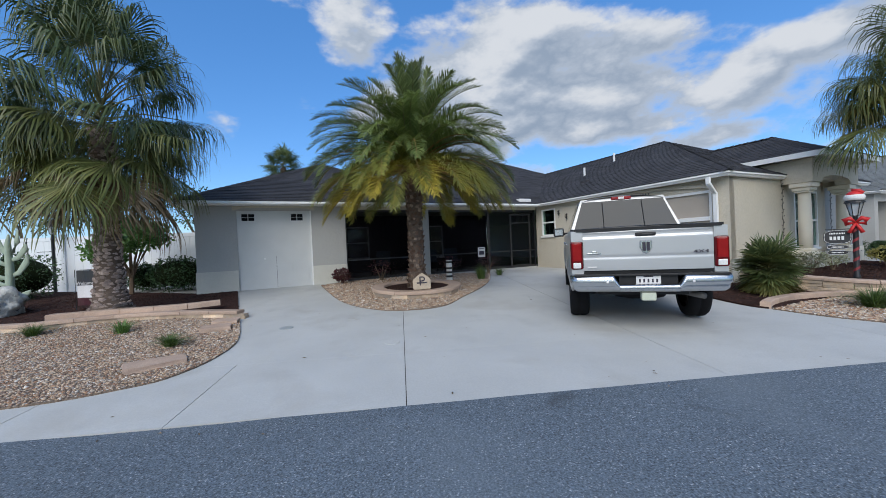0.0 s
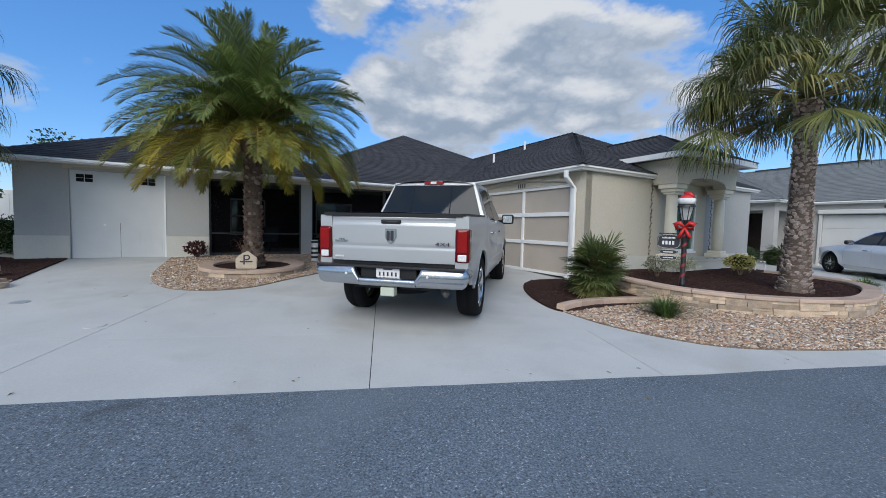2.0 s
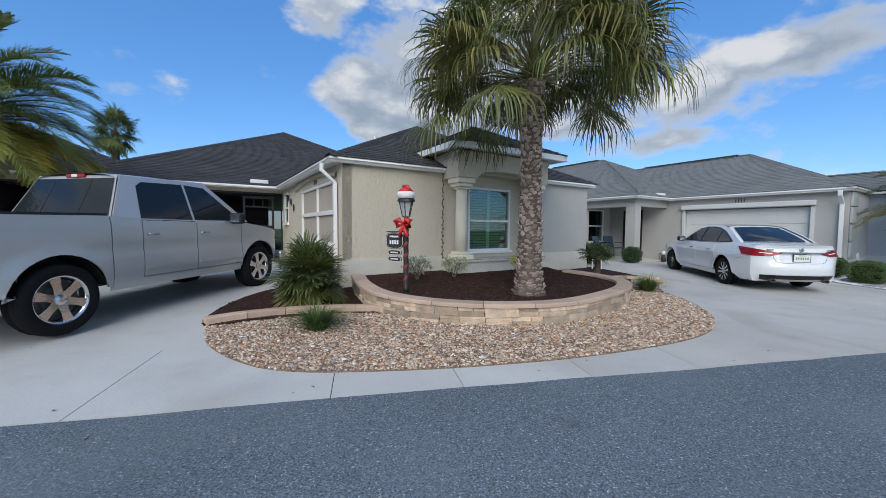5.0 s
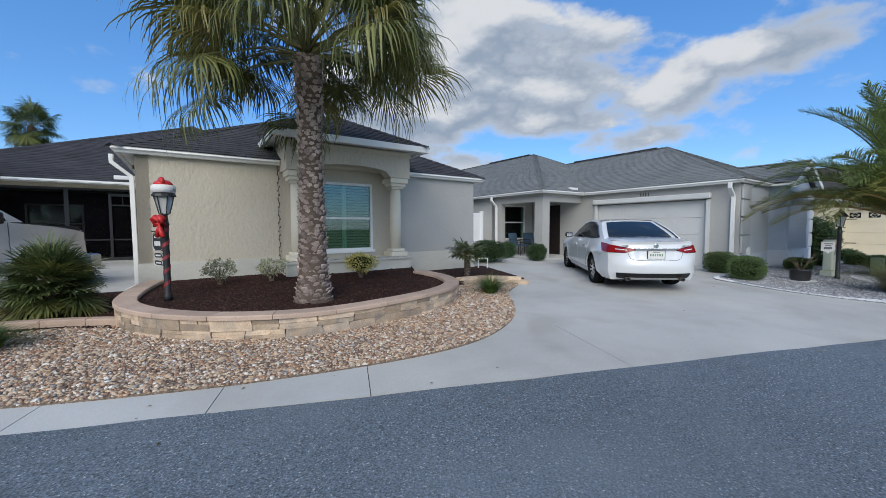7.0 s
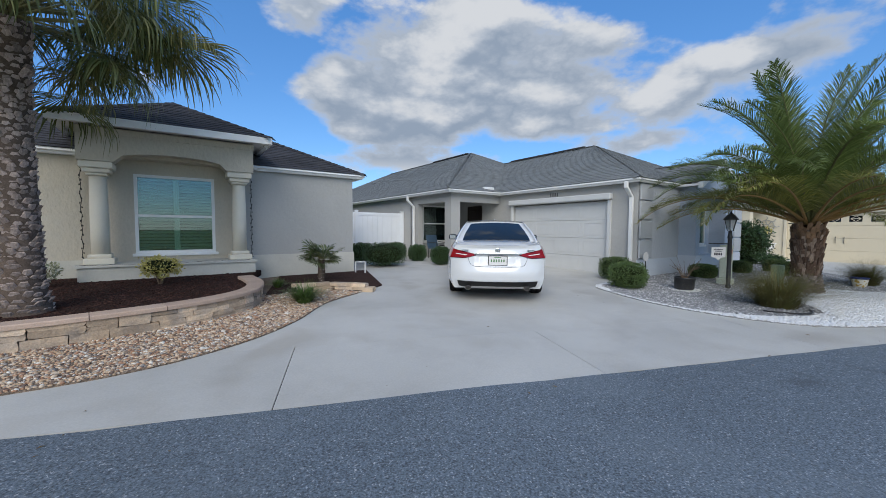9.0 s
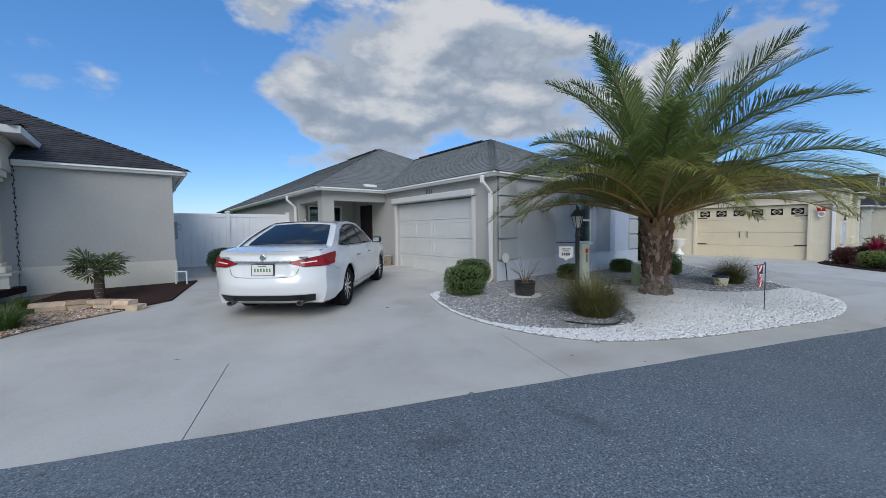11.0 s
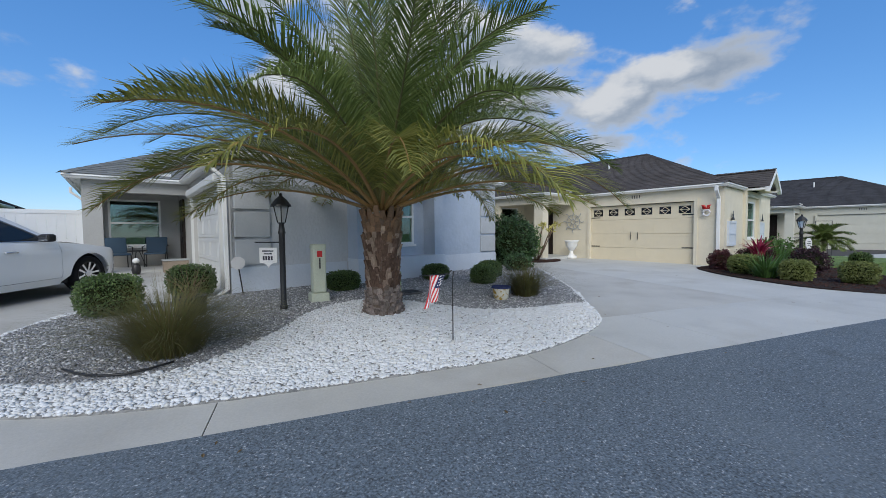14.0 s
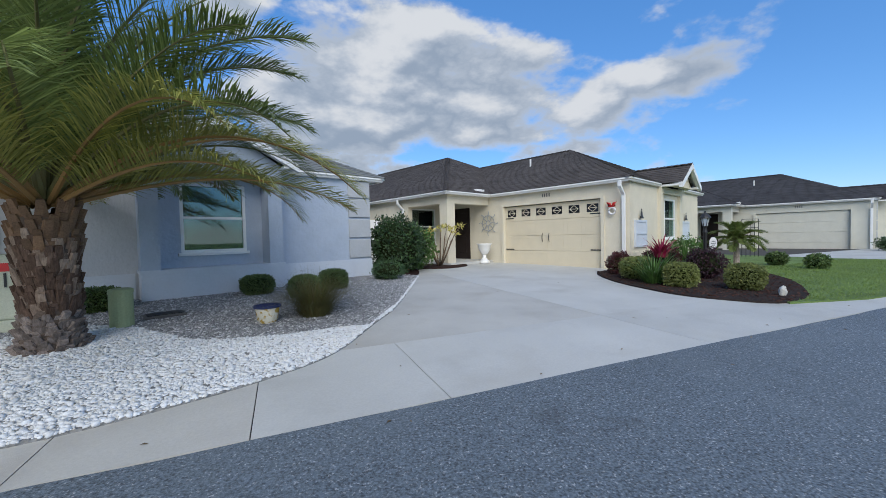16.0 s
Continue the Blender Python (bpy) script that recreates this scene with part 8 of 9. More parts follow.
def grass_blades():
    rs = np.random.RandomState(9)
    n = 26000
    x, y = rs.uniform(33.6, 44.5, n), rs.uniform(0.35, 4.0, n)
    ok = np.array([inside((a, b), LAWN_H3) and not inside((a, b), MULCH_H3) for a, b in zip(x, y)])
    x, y = x[ok], y[ok]
    n = len(x)
    z = np.array([rise(a, b) for a, b in zip(x, y)]) + 0.022
    h = rs.uniform(0.015, 0.04, n)
    t = rs.uniform(0, 6.28, n)
    w = 0.006
    lx, ly = rs.normal(0, 0.02, n), rs.normal(0, 0.02, n)
    v = np.stack((np.column_stack((x - w * np.cos(t), y - w * np.sin(t), z)), np.column_stack((x + w * np.cos(t), y + w * np.sin(t), z)), np.column_stack((x + lx, y + ly, z + h))), 1).reshape(-1, 3)
    me = bpy.data.meshes.new("grass")
    me.from_pydata(v.tolist(), [], np.arange(3 * n).reshape(-1, 3).tolist())
    tagged(part("lawn_grass", me, "lawn_blade"), "short green lawn grass blades", "grass", kind="stuff")


grass_blades()

# ---- lamp posts, signs, yard things ----
M["red"] = pbr("red_ribbon", (0.55, 0.025, 0.025), 0.45, var=0.15, scale=10)
M["ribbon"] = pbr("dark_red_ribbon", (0.24, 0.028, 0.032), 0.6, var=0.2, scale=12)
M["fur"] = pbr("white_fleece", (0.75, 0.74, 0.72), 0.95, var=0.1, bump=0.01, bump_scale=60)
M["lamp_glass"] = pbr("frosted_glass", (0.75, 0.76, 0.76), 0.3, var=0.05, trans=0.6)
M["green_can"] = pbr("green_plastic", (0.33, 0.38, 0.20), 0.55, var=0.08)
M["navy"] = pbr("navy_cloth", (0.02, 0.03, 0.10), 0.8, var=0.1)
M["cloth_white"] = pbr("white_cloth", (0.72, 0.70, 0.70), 0.85, var=0.05)
M["sign_black"] = pbr("sign_black", (0.03, 0.03, 0.032), 0.5, var=0.1)
M["rock"] = pbr("white_coral_rock", (0.55, 0.54, 0.50), 0.9, var=0.2, scale=6, fine=40, fine_var=0.2, bump=0.03, bump_scale=12, col2=(0.16, 0.15, 0.13), col2_at=(0.58, 0.66), col2_scale=7)
M["blue_fabric"] = pbr("blue_fabric", (0.05, 0.09, 0.14), 0.8, var=0.1)
M["glaze"] = pbr("glazed_pot", (0.72, 0.68, 0.55), 0.25, var=0.1, col2=(0.45, 0.30, 0.06), col2_at=(0.52, 0.58), col2_scale=18)
M["steel_grey"] = pbr("grey_box", (0.32, 0.34, 0.34), 0.5, var=0.08)
M["terracotta"] = pbr("tan_box", (0.26, 0.21, 0.16), 0.8, var=0.1)
M["monument"] = pbr("engraved_stone", (0.48, 0.40, 0.30), 0.8, var=0.12, scale=8, bump=0.004, bump_scale=40)


def lamp_post(x, y, z, h, label, scale=1.0, turn=0.0):
    """Fluted black post with a four-sided lantern."""
    p = empty("lamp_post", pose(x, y, z, 0, 0, turn), label, "lamp post")
    s = scale
    zt = h - 0.44 * s
    part("post", lathe(bmesh.new(), [(0.055, 0), (0.055, 0.08), (0.042, 0.12), (0.042, zt - 0.18), (0.055, zt - 0.15), (0.045, zt - 0.12), (0.035, zt - 0.02), (0.06 * s, zt)], 14), "black", p, smooth=True)
    bm = bmesh.new()
    b, t = 0.06 * s, 0.115 * s
    for k in range(6):
        a = math.pi / 3 * k
        tube(bm, [(b * math.cos(a), b * math.sin(a), zt), (t * math.cos(a), t * math.sin(a), zt + 0.24 * s)], 0.008, 5)
    part("lantern_frame", bm, "black", p)
    part("lantern_glass", lathe(bmesh.new(), [(b * 0.92, zt + 0.01), (t * 0.93, zt + 0.235 * s)], 6), "lamp_glass", p)
    part("lantern_roof", lathe(bmesh.new(), [(t * 1.25, zt + 0.235 * s), (t * 1.2, zt + 0.26 * s), (t * 0.7, zt + 0.34 * s), (t * 0.3, zt + 0.38 * s), (0.02, zt + 0.40 * s), (0.025, zt + 0.42 * s), (0.004, h)], 12), "black", p, smooth=False)
    part("cross_bar", tube(bmesh.new(), [(0, 0, h * 0.585), (-0.42, -0.02, h * 0.585)], 0.010, 6), "black", p)
    return p


def name_board(p, x, z, w, h, mat, ink, rows, name="name_board", rim="", point=False):
    """Hanging board with unreadable writing as bars."""
    bm = bmesh.new()
    n = 20
    f = [(x + w / 2 * math.copysign(abs(math.cos(a)) ** 0.6, math.cos(a)), z + h / 2 * math.copysign(abs(math.sin(a)) ** 0.6, math.sin(a))) for a in [2 * math.pi * k / n for k in range(n)]]
    if point:
        f = [(x - w / 2 * a, z + h * b) for a, b in ((1, 0.5), (-1, 0.5), (-1, -0.24), (-0.5, -0.28), (-0.2, -0.36), (0, -0.5), (0.2, -0.36), (0.5, -0.28), (1, -0.24))]
        n = len(f)
    va, vb = [bm.verts.new((q[0], -0.012, q[1])) for q in f], [bm.verts.new((q[0], 0.004, q[1])) for q in f]
    bm.faces.new(va)
    bm.faces.new(vb[::-1])
    for k in range(n):
        bm.faces.new((va[k], va[(k + 1) % n], vb[(k + 1) % n], vb[k]))
    b = part(name, bm, mat, p)
    if rim:
        part("border", tube(bmesh.new(), [(x + (q[0] - x) * 0.93, -0.013, z + (q[1] - z) * 0.92) for q in f + f[:1]], 0.0035, 5), rim, b)
    for zz, ww, hh in rows:
        cuts = max(2, round(ww / hh / 0.75))
        for k in range(cuts):
            x0 = x - ww / 2 + ww * k / cuts
            part("text_bar", boxes((x0, x0 + ww / cuts * 0.66, -0.017, -0.010, z + zz - hh / 2, z + zz + hh / 2)), ink, b)
    return b


# festive lamp post of the tan house
lp = lamp_post(8.85, 3.1, 0.36, 1.72, "black lamp post with red bow and Santa hat", 1.05, -48)
name_board(lp, -0.25, 0.855, 0.40, 0.28, "sign_black", "white", [(0.07, 0.22, 0.03), (-0.025, 0.22, 0.07)], rim="white")
name_board(lp, -0.25, 0.655, 0.31, 0.085, "sign_black", "white", [(0, 0.17, 0.022)], "bone_board", "white")
name_board(lp, -0.25, 0.545, 0.31, 0.085, "sign_black", "white", [(0, 0.17, 0.022)], "bone_board", "white")
bm = bmesh.new()
for k in range(64):
    a0, a1 = k * 0.55, (k + 1) * 0.55
    z0, z1 = 0.06 + k * 0.0165, 0.06 + (k + 1) * 0.0165
    q = [(0.047 * math.cos(a), 0.047 * math.sin(a), z + dz) for a, z in ((a0, z0), (a1, z1)) for dz in (0, 0.055)]
    v = [bm.verts.new(x) for x in q]
    bm.faces.new((v[0], v[2], v[3], v[1]))
part("ribbon_wrap", bm, "ribbon", lp)
for s in (-1, 1):
    bm = bmesh.new()
    tube(bm, [(0, -0.06, 1.13), (s * 0.08, -0.09, 1.21), (s * 0.15, -0.08, 1.18), (s * 0.13, -0.07, 1.10), (s * 0.03, -0.06, 1.12)], [0.015, 0.04, 0.055, 0.04, 0.015], 8)
    part("bow_loop", bm, "red", lp, smooth=True)
    part("bow_tail", tube(bmesh.new(), [(0, -0.06, 1.12), (s * 0.05, -0.075, 1.02), (s * 0.09, -0.06, 0.93)], [0.02, 0.03, 0.035], 6), "red", lp, smooth=True)
part("hat_brim", lathe(bmesh.new(), [(0.10, 1.55), (0.142, 1.56), (0.15, 1.62), (0.14, 1.66), (0.10, 1.67)], 16), "fur", lp, smooth=True)
part("hat_crown", lathe(bmesh.new(), [(0.12, 1.66), (0.115, 1.69), (0.07, 1.73), (0.02, 1.74)], 14), "red", lp, smooth=True)
part("hat_tip", tube(bmesh.new(), [(0.02, 0, 1.71), (-0.02, -0.02, 1.75), (0.06, -0.04, 1.74), (0.12, -0.05, 1.69)], [0.03, 0.04, 0.035, 0.02], 8), "red", lp, smooth=True)
lp2 = lamp_post(23.04, 3.47, 0.08, 1.76, "black lamp post with a hanging white name board", 1.0, -28)
name_board(lp2, -0.22, 0.80, 0.28, 0.30, "plate_white", "ink", [(0.10, 0.18, 0.022), (0.06, 0.13, 0.02), (-0.005, 0.17, 0.06)], point=True)
lp3 = lamp_post(36.63, 3.88, 0.04, 1.60, "black lamp post in the planted bed", 0.9)
lp0 = lamp_post(-10.3, 9.2, 0.4, 2.3, "black lamp post before the white fence", 1.0)


def octagon_sign(x, y, z, h, r, lean, label):
    p = empty("yard_sign", pose(x, y, z, 0, lean, 18), label, "sign")
    part("stake", tube(bmesh.new(), [(0, 0, 0), (0, 0, h)], 0.012, 6), "black", p)
    part("sign_face", lathe(bmesh.new(), [(r, -0.008), (r, 0.008)], 8, pose(0, -0.015, h, 90, 0, 0) @ pose(0, 0, 0, 0, 0, 22.5)), "plate_white", p)
    return p


octagon_sign(22.3, 5.05, rise(22.3, 5), 0.60, 0.12, -7, "white octagonal sign on a leaning black stake")


def pedestal(x, y):
    p = empty("utility_pedestal", pose(x, y, rise(x, y) + 0.02, 0, 0, 12), "pale green utility pedestal with a red label", "utility box")
    part("base", boxes((-0.145, 0.145, -0.13, 0.13, 0, 0.15), bevel=0.02), "pedestal", p)
    part("body", boxes((-0.108, 0.108, -0.10, 0.10, 0.15, 0.93), bevel=0.03), "pedestal", p)
    part("lid", boxes((-0.115, 0.115, -0.107, 0.107, 0.86, 0.95), bevel=0.03), "pedestal", p)
    part("label", boxes((-0.04, 0.04, -0.108, -0.098, 0.74, 0.84)), "red", p, "red warning label")
    part("latch", boxes((-0.010, 0.010, -0.112, -0.098, 0.55, 0.72)), "black", p)


pedestal(23.56, 3.95)
ob = part("pedestal_can", lathe(bmesh.new(), [(0.125, 0), (0.125, 0.42), (0.13, 0.43), (0.13, 0.47), (0.11, 0.485)], 20), "green_can", smooth=False)
ob.matrix_basis = pose(24.75, 3.62, rise(24.7, 3.6) + 0.02)
tagged(ob, "round olive green utility pedestal in gravel", "utility box")
# pots
pot = empty("planter", pose(21.85, 3.5, rise(21.8, 3.5) + 0.02), "round black planter with dry twigs", "planter")
part("pot", lathe(bmesh.new(), [(0.15, 0), (0.19, 0.05), (0.20, 0.26), (0.21, 0.28), (0.185, 0.28), (0.18, 0.24), (0.0, 0.24)], 20, cap=False), "black", pot, smooth=True)
part("saucer", lathe(bmesh.new(), [(0.3, 0.0), (0.31, 0.02), (0.2, 0.015)], 20), "white", pot)
tw = bmesh.new()
rnd = random.Random(4)
for k in range(16):
    a = rnd.uniform(0, 6.28)
    tube(tw, [(0.03 * math.cos(a), 0.03 * math.sin(a), 0.22), (0.12 * math.cos(a), 0.12 * math.sin(a), 0.42), (0.3 * math.cos(a), 0.3 * math.sin(a), rnd.uniform(0.5, 0.75))], [0.005, 0.004, 0.002], 4)
part("twigs", tw, "twig", pot)
pot = empty("ceramic_pot", pose(26.45, 3.0, rise(26.4, 3) + 0.02), "small glazed pot with painted yellow pattern", "planter")
part("bowl", lathe(bmesh.new(), [(0.09, 0), (0.125, 0.05), (0.14, 0.15), (0.15, 0.20)], 20, cap=False), "glaze", pot, smooth=True)
part("rim", lathe(bmesh.new(), [(0.15, 0.20), (0.165, 0.205), (0.16, 0.235), (0.14, 0.23), (0.13, 0.12), (0.0, 0.12)], 20, cap=False), "navy", pot, smooth=True)


def flag(x, y):
    """Small striped garden flag on a bent wire stand."""
    p = empty("garden_flag", pose(x, y, rise(x, y) + 0.02, 0, 0, 12 ) @ Matrix.Diagonal((0.9, 0.9, 0.88, 1)), "small striped garden flag on a black wire stand", "flag")
    part("stand", tube(bmesh.new(), [(0.0, 0, 0), (0.0, 0.0, 0.78), (0.02, 0, 0.86), (-0.02, 0, 0.88), (-0.05, 0, 0.84), (-0.45, 0, 0.84)], 0.007, 6), "black", p)
    n = 13
    W, H = 0.21, 0.30

    def place(a, b):
        return Vector((-0.10 - W * a - 0.12 * b, 0.03 * math.sin(a * 9 + b * 4) - 0.06 * b * a, 0.835 - H * b - 0.08 * a * b))
    for k in range(n):
        part("stripe", patch(lambda s, t, k=k: place((k + s) / n, t), 2, 10), "red" if k % 2 == 0 else "cloth_white", p)
    part("canton", patch(lambda s, t: place(0.54 * s, 0.45 * t) + Vector((0, -0.006, 0)), 8, 6), "navy", p)
    for i in range(5):
        for j in range(4):
            c = place(0.05 + 0.1 * i, 0.05 + 0.1 * j) + Vector((0, -0.012, 0))
            part("star", boxes((c.x - 0.006, c.x + 0.006, c.y, c.y + 0.002, c.z - 0.006, c.z + 0.006)), "cloth_white", p)


flag(24.83, 1.17)
# tan house yard things
m = empty("engraved_stone", pose(0.47, 5.28, rise(0.4, 5.4) + 0.17, -8, 0, 6), "tan engraved boulder with a large letter", "stone")
bm = bmesh.new()
out = [(-0.20, 0), (-0.21, 0.22), (-0.08, 0.33), (0.02, 0.38), (0.21, 0.23), (0.20, 0)]
va, vb = [bm.verts.new((x, -0.05, z)) for x, z in out], [bm.verts.new((x * 0.95, 0.05, z * 0.97)) for x, z in out]
bm.faces.new(va)
bm.faces.new(vb[::-1])
for k in range(6):
    bm.faces.new((va[k], va[(k + 1) % 6], vb[(k + 1) % 6], vb[k]))
bmesh.ops.bevel(bm, geom=bm.edges[:], offset=0.014, segments=2, affect="EDGES")
part("slab", bm, "monument", m)
words("letter", "P", 0.30, pose(0.0, -0.052, 0.09, 90), "ink", m)
part("text_bar", boxes((-0.12, 0.12, -0.056, -0.05, 0.135, 0.165)), "ink", m)
t = empty("tiki_post", pose(1.42, 7.75, rise(1.4, 7.8) + 0.02), "white and black striped carved post ornament", "ornament")
part("shaft", lathe(bmesh.new(), [(0.09, 0), (0.085, 0.25), (0.09, 0.5), (0.09, 0.58)], 14), "white", t)
for k, z in enumerate((0.08, 0.2, 0.32, 0.5)):
    part("band", lathe(bmesh.new(), [(0.094, z), (0.096, z + 0.03), (0.094, z + 0.06)], 14, cap=False), "black", t)
nb = empty("notice_sign", pose(2.62, 8.7, rise(2.6, 8.7), 0, 0, 8), "small white printed notice on a stake by the porch", "sign")
part("stake", tube(bmesh.new(), [(0, 0, 0), (0, 0, 0.62)], 0.01, 6), "black", nb)
part("board", boxes((-0.12, 0.12, -0.012, 0.0, 0.58, 0.90), bevel=0.004), "plate_white", nb)
part("print", boxes((-0.085, 0.085, -0.015, -0.011, 0.66, 0.78), (-0.08, 0.08, -0.015, -0.011, 0.84, 0.865)), "ink", nb)
yf = empty("yard_flag", pose(-6.85, 5.75, rise(-6.8, 5.7) + 0.02, 0, 0, -8), "welcome flag with dark top and red foot", "flag")
part("stand", tube(bmesh.new(), [(-0.24, 0, 0), (-0.24, 0, 0.9), (0.22, 0, 0.9)], 0.008, 6), "black", yf)
part("cloth", patch(lambda a, b: Vector((-0.2 + 0.42 * a, 0.02 * math.sin(a * 6), 0.22 + 0.46 * b)), 8, 6), "cloth_white", yf)
part("cloth_top", patch(lambda a, b: Vector((-0.2 + 0.42 * a, 0.02 * math.sin(a * 6) - 0.004, 0.56 + 0.33 * b)), 8, 6), "sign_black", yf)
part("cloth_foot", patch(lambda a, b: Vector((-0.2 + 0.42 * a, 0.02 * math.sin(a * 6) - 0.004, 0.12 + 0.17 * b)), 8, 4), "maroon_leaf", yf)
words("writing", "Welcome", 0.10, pose(0.0, -0.02, 0.575, 90), "cloth_white", yf)
bm = bmesh.new()
bmesh.ops.create_icosphere(bm, subdivisions=4, radius=1.0)
for v in bm.verts:
    k = 1 + 0.35 * noise.noise(v.co * 1.6) + 0.16 * noise.noise(v.co * 4.0) - 0.45 * max(0.0, 0.30 - noise.voronoi(v.co * 2.6)[0][0])
    v.co = Vector((v.co.x * 0.62, v.co.y * 0.4, v.co.z * 0.36)) * k
ob = part("coral_rock", bm, "rock", smooth=True)
ob.matrix_basis = pose(-8.55, 5.6, rise(-8.5, 5.6) + 0.28)
tagged(ob, "large pitted white coral rock in the mulch", "rock")
for x, y in ((-1.91, 3.17), (-0.15, 1.96), (-0.87, 3.55)):
    ob = part("drain_cap", lathe(bmesh.new(), [(0.11, 0), (0.11, 0.006), (0.10, 0.008), (0.06, 0.008)], 20), "concrete" if x > -1 else "steel_grey")
    ob.matrix_basis = pose(x, y, rise(x, y) + 0.001, 2.5, 0, 0)
    tagged(ob, "flush round cap in the driveway", "drain cap", "drain caps")


def wall_box(x, y, z, w, d, h, label, cat):
    p = empty("meter_box", pose(x, y, z, 0, 0, HOUSE_TURN), label, cat)
    part("case", boxes((0, d, -w / 2, w / 2, 0, h), bevel=0.012), "steel_grey", p)
    part("dial", lathe(bmesh.new(), [(0.08, 0), (0.08, 0.08), (0.06, 0.1)], 14, pose(d, 0, h * 0.7, 0, 90, 0)), "lamp_glass", p)
    part("conduit", tube(bmesh.new(), [(0.05, 0, -1.0), (0.05, 0, 0.0)], 0.025, 8), "steel_grey", p)
    return p


HU, HV = Vector((math.cos(radians(HOUSE_TURN)), math.sin(radians(HOUSE_TURN)))), Vector((-math.sin(radians(HOUSE_TURN)), math.cos(radians(HOUSE_TURN))))
q = Vector(E1) + HU * 7.95 + HV * 1.6
wall_box(q.x, q.y, 1.25, 0.3, 0.14, 0.45, "grey electric meter box on the house wall", "meter box")
pb = empty("hose_stand", pose(15.12, 7.1, rise(15.1, 7.1)), "white pipe stand beside the house corner", "pipe")
part("pipe", tube(bmesh.new(), [(-0.12, 0, 0), (-0.12, 0, 0.30), (-0.02, -0.1, 0.31), (0.12, -0.1, 0.31), (0.12, -0.1, 0.02)], 0.018, 8), "white", pb)


def vinyl_fence(p0, p1, z0, h, label):
    """White vinyl privacy fence: posts with caps, rails and boards."""
    a, b = Vector(p0), Vector(p1)
    L = (b - a).length
    f = empty("vinyl_fence", pose(a.x, a.y, z0, 0, 0, math.degrees(math.atan2(b.y - a.y, b.x - a.x))), label, "fence")
    n = max(1, round(L / 2.2))
    for i in range(n + 1):
        x = L * i / n
        post = part("post", boxes((x - 0.06, x + 0.06, -0.06, 0.06, -0.3, h + 0.06), bevel=0.006), "vinyl", f)
        part("cap", boxes((x - 0.075, x + 0.075, -0.075, 0.075, h + 0.06, h + 0.10), bevel=0.015), "vinyl", post)
    for i in range(n):
        x0, x1 = L * i / n + 0.06, L * (i + 1) / n - 0.06
        part("rail", boxes((x0, x1, -0.025, 0.025, h - 0.1, h + 0.02), bevel=0.006), "vinyl", f)
        part("rail", boxes((x0, x1, -0.025, 0.025, 0.02, 0.14), bevel=0.006), "vinyl", f)
        k = 9
        w = (x1 - x0) / k
        for j in range(k):
            part("board", boxes((x0 + j * w + 0.002, x0 + (j + 1) * w - 0.002, -0.012, 0.012, 0.14, h - 0.1), bevel=0.003), "vinyl", f)
    return f


vinyl_fence((-21.0, 9.0), (-6.0, 9.75), 0.42, 1.75, "white vinyl privacy fence behind the mulch bed")
q0, q1 = Vector(E2) - HU * 6.0 + HV * 8.7, Vector(E2) - HU * 2.05 + HV * 8.7
vinyl_fence(q0, q1, 0.2, 1.82, "white vinyl privacy fence between two houses")
q0, q1 = Vector(E3) - HU * 5.6 + HV * 9.5, Vector(E3) - HU * 2.05 + HV * 9.5
vinyl_fence(q0, q1, 0.1, 1.8, "white vinyl privacy fence beside the cream house")


def chair(x, y, z, turn, label):
    c = empty("porch_chair", pose(x, y, z, 0, 0, turn), label, "chair")
    part("seat", boxes((-0.27, 0.27, -0.25, 0.25, 0.38, 0.44), bevel=0.02), "blue_fabric", c)
    bm = bmesh.new()
    box(bm, -0.27, 0.27, -0.02, 0.03, 0.0, 0.5, bevel=0.02, m=pose(0, 0.25, 0.42, -14))
    part("backrest", bm, "blue_fabric", c)
    for sx in (-1, 1):
        for sy in (-1, 1):
            part("leg", tube(bmesh.new(), [(sx * 0.27, sy * 0.24, 0), (sx * 0.26, sy * 0.22, 0.40)], 0.014, 6), "black", c)
        part("armrest", tube(bmesh.new(), [(sx * 0.29, -0.25, 0.40), (sx * 0.30, -0.24, 0.62), (sx * 0.30, 0.27, 0.64)], 0.016, 6), "black", c)
    return c


def on_porch(e, u, v):
    q = Vector(e) + HU * u + HV * v
    return q.x, q.y


chair(*on_porch(E2, -1.35, 7.1), 0.27, 30, "blue sling chair with black frame on the porch")
chair(*on_porch(E2, -0.45, 7.2), 0.27, 10, "blue sling chair with black frame on the porch")
tb = empty("porch_table", pose(*on_porch(E2, -0.9, 7.2), 0.27, 0, 0, 20), "small dark round table between the chairs", "table")
part("tabletop", lathe(bmesh.new(), [(0.24, 0.48), (0.25, 0.49), (0.25, 0.505), (0.24, 0.515)], 20), "black", tb)
for k in range(3):
    a = k * 2.1
    part("leg", tube(bmesh.new(), [(0.2 * math.cos(a), 0.2 * math.sin(a), 0), (0.05 * math.cos(a), 0.05 * math.sin(a), 0.48)], 0.012, 6), "black", tb)
bx = empty("storage_box", pose(*on_porch(E2, -0.15, 5.05), 0.18, 0, 0, 20), "low tan storage box beside the garage wall", "box")
part("case", boxes((-0.28, 0.28, -0.2, 0.2, 0.03, 0.36), bevel=0.012), "terracotta", bx)
part("lid", boxes((-0.3, 0.3, -0.22, 0.22, 0.36, 0.40), bevel=0.01), "steel_grey", bx)
part("handle", tube(bmesh.new(), [(-0.08, -0.21, 0.2), (-0.05, -0.24, 0.18), (0.05, -0.24, 0.18), (0.08, -0.21, 0.2)], 0.01, 6), "black", bx)
